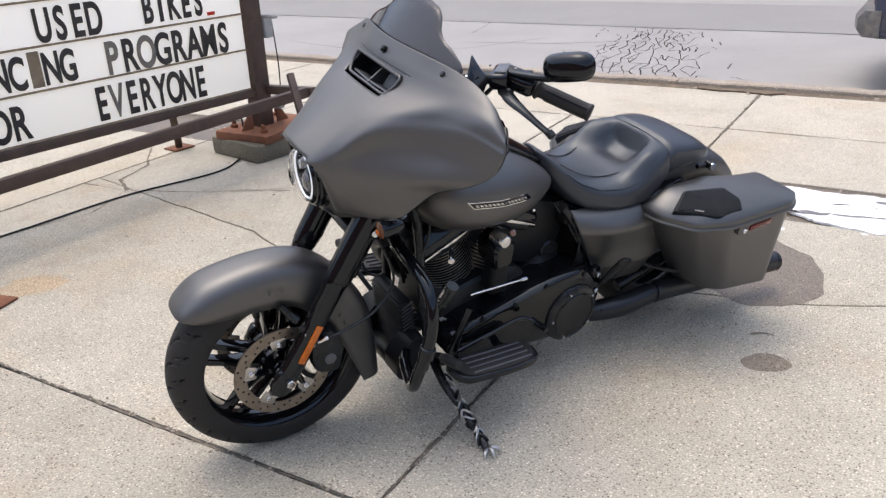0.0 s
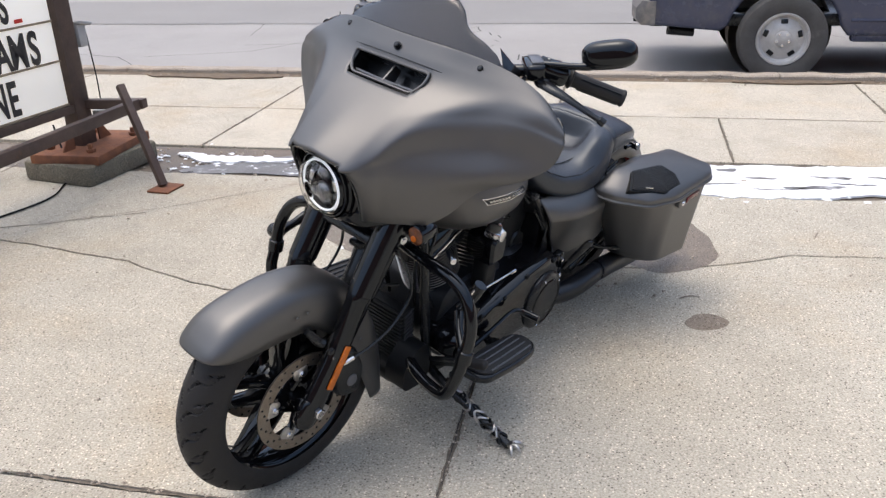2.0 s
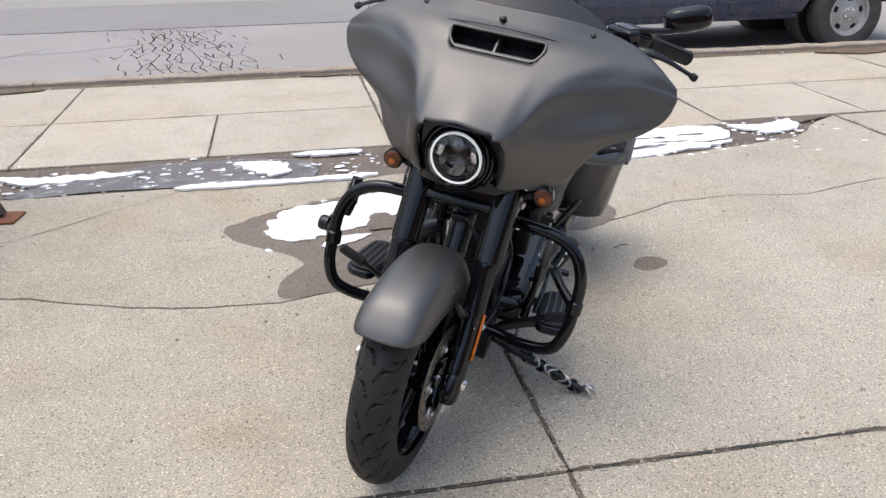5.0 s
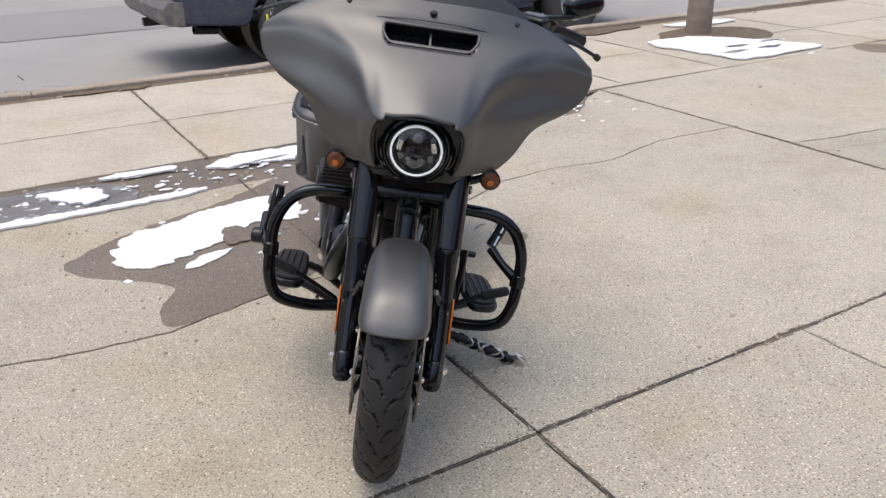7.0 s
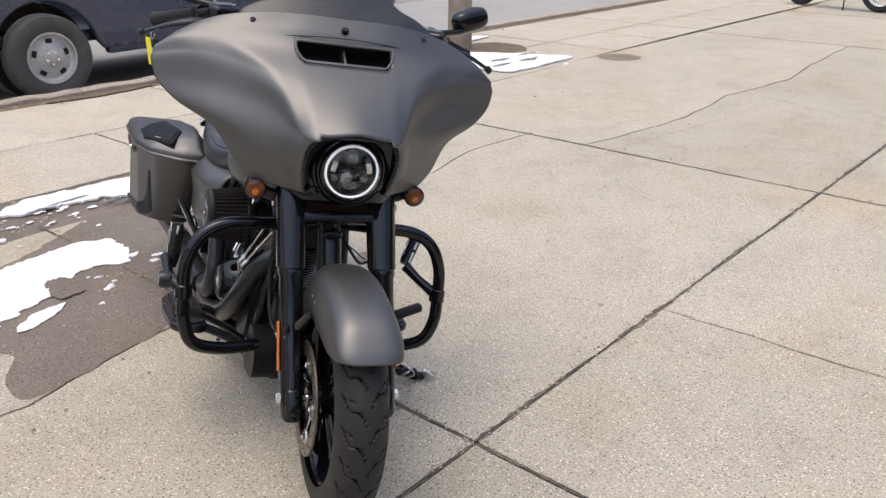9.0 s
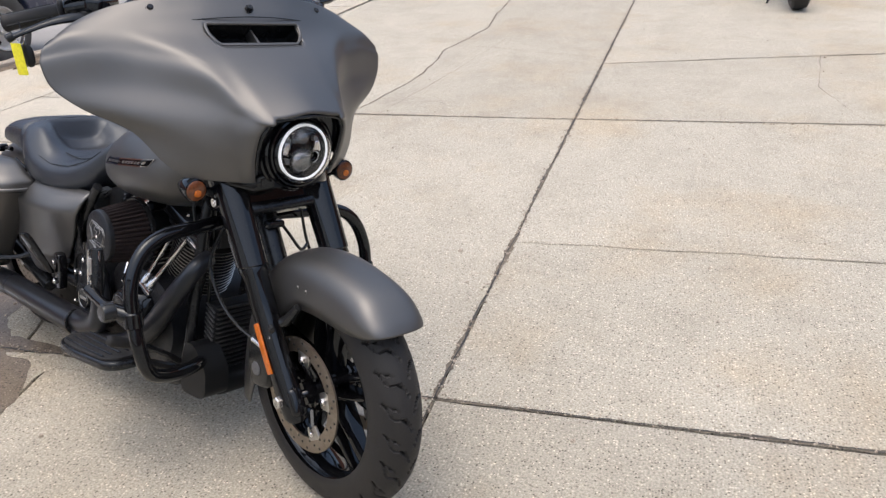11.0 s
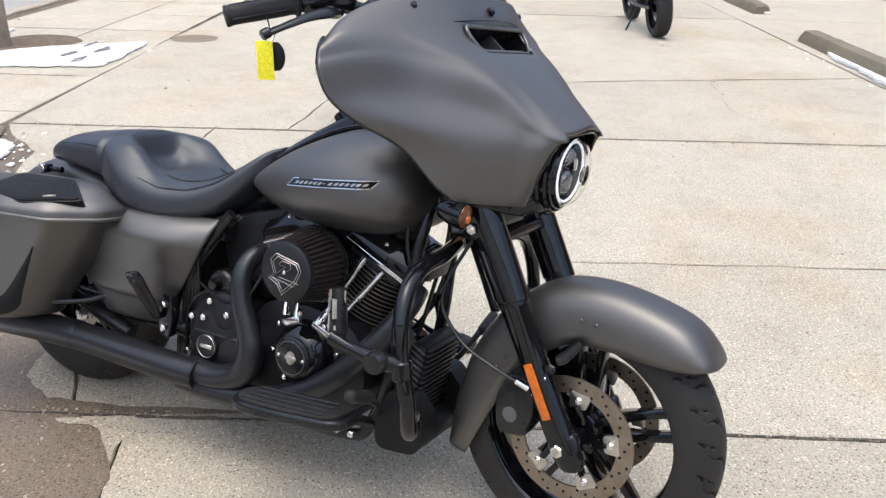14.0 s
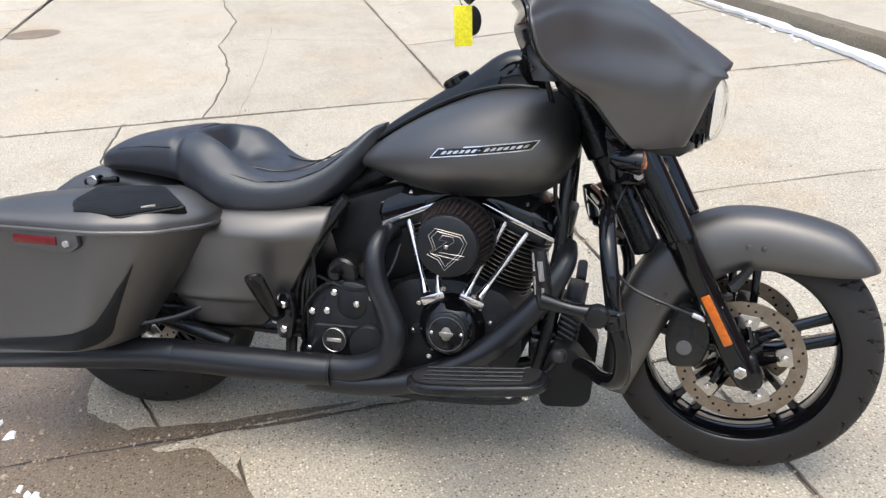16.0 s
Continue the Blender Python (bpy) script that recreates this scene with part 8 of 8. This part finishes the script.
B("peg_body", tube([(-0.385, 0.297, 0.56), (-0.4, 0.318, 0.6), (-0.41, 0.336, 0.65)], [0.017, 0.018, 0.019], 14, 4), BLACK, LP)
for base_, d, owner in ((Vector((-0.458, -0.405, 0.54)), Vector((-0.012, 0.008, 0.11)), RP), (Vector((-0.39, 0.305, 0.57)), Vector((-0.02, 0.032, 0.09)), LP)):
    for k in range(3):
        for h in (0.0, 0.45):
            a = 2 * math.pi * k / 3
            off = Vector((math.cos(a), math.sin(a), 0)) * 0.0175
            B("chrome_inlay", tube([base_ + d * h + off, base_ + d * (h + 0.35) + off], 0.004, 6, 1), CHROME, owner)
for s in (1, -1):
    pts = [(-0.43, 0.29), (-0.44, 0.365), (-0.47, 0.392), (-0.62, 0.405), (-0.72, 0.4), (-0.762, 0.375), (-0.77, 0.32), (-0.74, 0.285), (-0.58, 0.275)]
    tilt = pose(-0.6, 0, 0.292, 0, -6, 0) @ pose(0.6, 0, 0)
    fb = B("footboard", prism([(x, s * y) for x, y in rounded(pts, 0.04)], 0.026, 0.009, "z", 0.0, 3).moved(tilt), BLACK, None, "black rider footboard with ribbed rubber")
    B("footboard_pad", prism([(x, s * y) for x, y in rounded([(-0.6 + (x + 0.6) * 0.9, 0.342 + (y - 0.342) * 0.86) for x, y in pts], 0.035)], 0.008, 0.003, "z", 0.016, 2).moved(tilt), RUBBER, fb)
    for k in range(4):
        B("pad_rib", tube([(-0.49, s * (0.306 + 0.024 * k), 0.0215), (-0.6, s * (0.308 + 0.024 * k), 0.0215), (-0.72, s * (0.306 + 0.024 * k), 0.0215)], 0.003, 6, 2).moved(tilt), GREYPAINT2 if s > 0 else BLACK, fb)
    B("board_bracket", tube([(-0.5, s * 0.14, 0.22), (-0.52, s * 0.24, 0.262), (-0.54, s * 0.3, 0.275)], 0.014, 8, 3).join(tube([(-0.68, s * 0.14, 0.2), (-0.69, s * 0.24, 0.258), (-0.69, s * 0.3, 0.272)], 0.014, 8, 3)), BLACK)
    for x in (-0.5, -0.54, -0.62):
        B("bracket_bolt", bolt((x, s * 0.225, 0.222), (0, s, 0), 0.009, 0.012), CHROME)
    pts = [(-0.46, s * 0.17, 0.27), (-0.43, s * 0.25, 0.33), (-0.42, s * 0.33, 0.375)]
    B("pedal_arm", tube(pts, 0.009, 8, 4), BLACK)
    B("pedal_pad", block((0.03, 0.1, 0.03), 0.012, 3).moved(pose(-0.415, s * 0.355, 0.385, s * 20, 0, 0)), RUBBER)
B("heel_shifter", tube([(-0.5, 0.27, 0.33), (-0.62, 0.28, 0.36), (-0.74, 0.28, 0.375), (-0.79, 0.3, 0.35)], 0.008, 8, 4).join(rod((-0.79, 0.28, 0.352), (-0.8, 0.35, 0.35), 0.012, 10)), GLOSS)
B("shift_lever", tube([(-0.5, 0.24, 0.3), (-0.52, 0.25, 0.4), (-0.545, 0.25, 0.47)], [0.016, 0.012, 0.014], 10, 4), GLOSS)

# -- exhaust --
B("front_header", tube([(-0.43, -0.09, 0.57), (-0.43, -0.14, 0.535), (-0.48, -0.175, 0.45), (-0.58, -0.188, 0.335), (-0.69, -0.195, 0.257), (-0.81, -0.2, 0.21), (-0.95, -0.21, 0.195), (-1.06, -0.215, 0.2)], [0.024, 0.026, 0.029, 0.032, 0.033, 0.032, 0.032, 0.034], 20, 6), EXHAUST, None, "matt black exhaust header")
B("rear_header", tube([(-0.87, -0.09, 0.575), (-0.885, -0.15, 0.57), (-0.892, -0.19, 0.53), (-0.88, -0.205, 0.46), (-0.85, -0.21, 0.39), (-0.834, -0.212, 0.335), (-0.857, -0.214, 0.272), (-0.93, -0.215, 0.238), (-1.02, -0.217, 0.232), (-1.12, -0.22, 0.228)], [0.022, 0.025, 0.027, 0.029, 0.03, 0.034, 0.035, 0.035, 0.035, 0.036], 20, 6), EXHAUST, None, "matt black exhaust header")
B("heat_shield", tube([(-1.0, -0.222, 0.226), (-1.08, -0.228, 0.226), (-1.25, -0.24, 0.228), (-1.42, -0.252, 0.231)], [0.039, 0.042, 0.042, 0.041], 24, 5), EXHAUST, None, "matt black heat shield")
B("pipe_clamp", tube([(-0.996, -0.2215, 0.226), (-1.004, -0.222, 0.226)], 0.0415, 24, 1), BLACK)
for s in (1, -1):
    B("muffler", tube([(-1.38, s * 0.25, 0.231), (-1.42, s * 0.252, 0.231), (-1.425, s * 0.252, 0.231), (-1.52, s * 0.258, 0.226), (-1.8, s * 0.275, 0.204), (-2.0, s * 0.285, 0.186), (-2.1, s * 0.29, 0.178)], [0.036, 0.036, 0.043, 0.043, 0.042, 0.042, 0.042], 24, 4), EXHAUST, None, "matt black slip-on muffler")
    B("muffler_tip", lathe([(0.042, 0), (0.044, -0.02), (0.04, -0.02), (0.037, 0.04), (0.0, 0.04)], 24, "x").moved(pose(-2.1, s * 0.29, 0.178, 0, -5, 0)), BLACK)
B("left_crossover", tube([(-1.0, -0.1, 0.17), (-1.1, 0.1, 0.165), (-1.25, 0.22, 0.2), (-1.4, 0.251, 0.231)], [0.034, 0.038, 0.042, 0.042], 18, 5), EXHAUST)

# -- side stand --
foot = BIKE.inverted() @ Vector((-0.97, 2.0, 0.012))
foot.y /= slim(foot.x)
root = Vector((-0.5, 0.14, 0.2))
ax = (foot - root)
st = B("side_stand", tube([root, root + ax * 0.3 + Vector((0.015, 0, 0.008)), root + ax * 0.65, foot], [0.017, 0.014, 0.012, 0.013], 12, 5), BLACK, None, "twisted black and silver side stand with a claw foot")
dirn = ax.normalized()
for k in range(13):
    p = root + ax * (0.24 + 0.055 * k)
    q = dirn.orthogonal().normalized()
    q = Matrix.Rotation(0.55 * k, 3, dirn) @ q
    w = dirn.cross(q)
    link = [p + (q * math.cos(a) * 0.0165 + w * math.sin(a) * 0.0165 + dirn * 0.012 * math.sin(2 * a)) for a in (2 * math.pi * i / 10 for i in range(11))]
    B("stand_link", tube(link, 0.0042, 7, 2), ALLOY if k % 3 else BLACK, st)
inv = BIKE.to_3x3().inverted()
for ang in (-0.9, -0.2, 0.5):
    d0 = inv @ Vector((math.cos(ang - 0.35), math.sin(ang - 0.35), 0))
    upv = inv @ Vector((0, 0, 1))
    B("claw", tube([foot + upv * 0.004, foot + d0 * 0.02 + upv * 0.014, foot + d0 * 0.038 + upv * 0.008, foot + d0 * 0.048 - upv * 0.006], [0.009, 0.0075, 0.005, 0.0018], 8, 4), ALLOY, st, "silver claw toe")
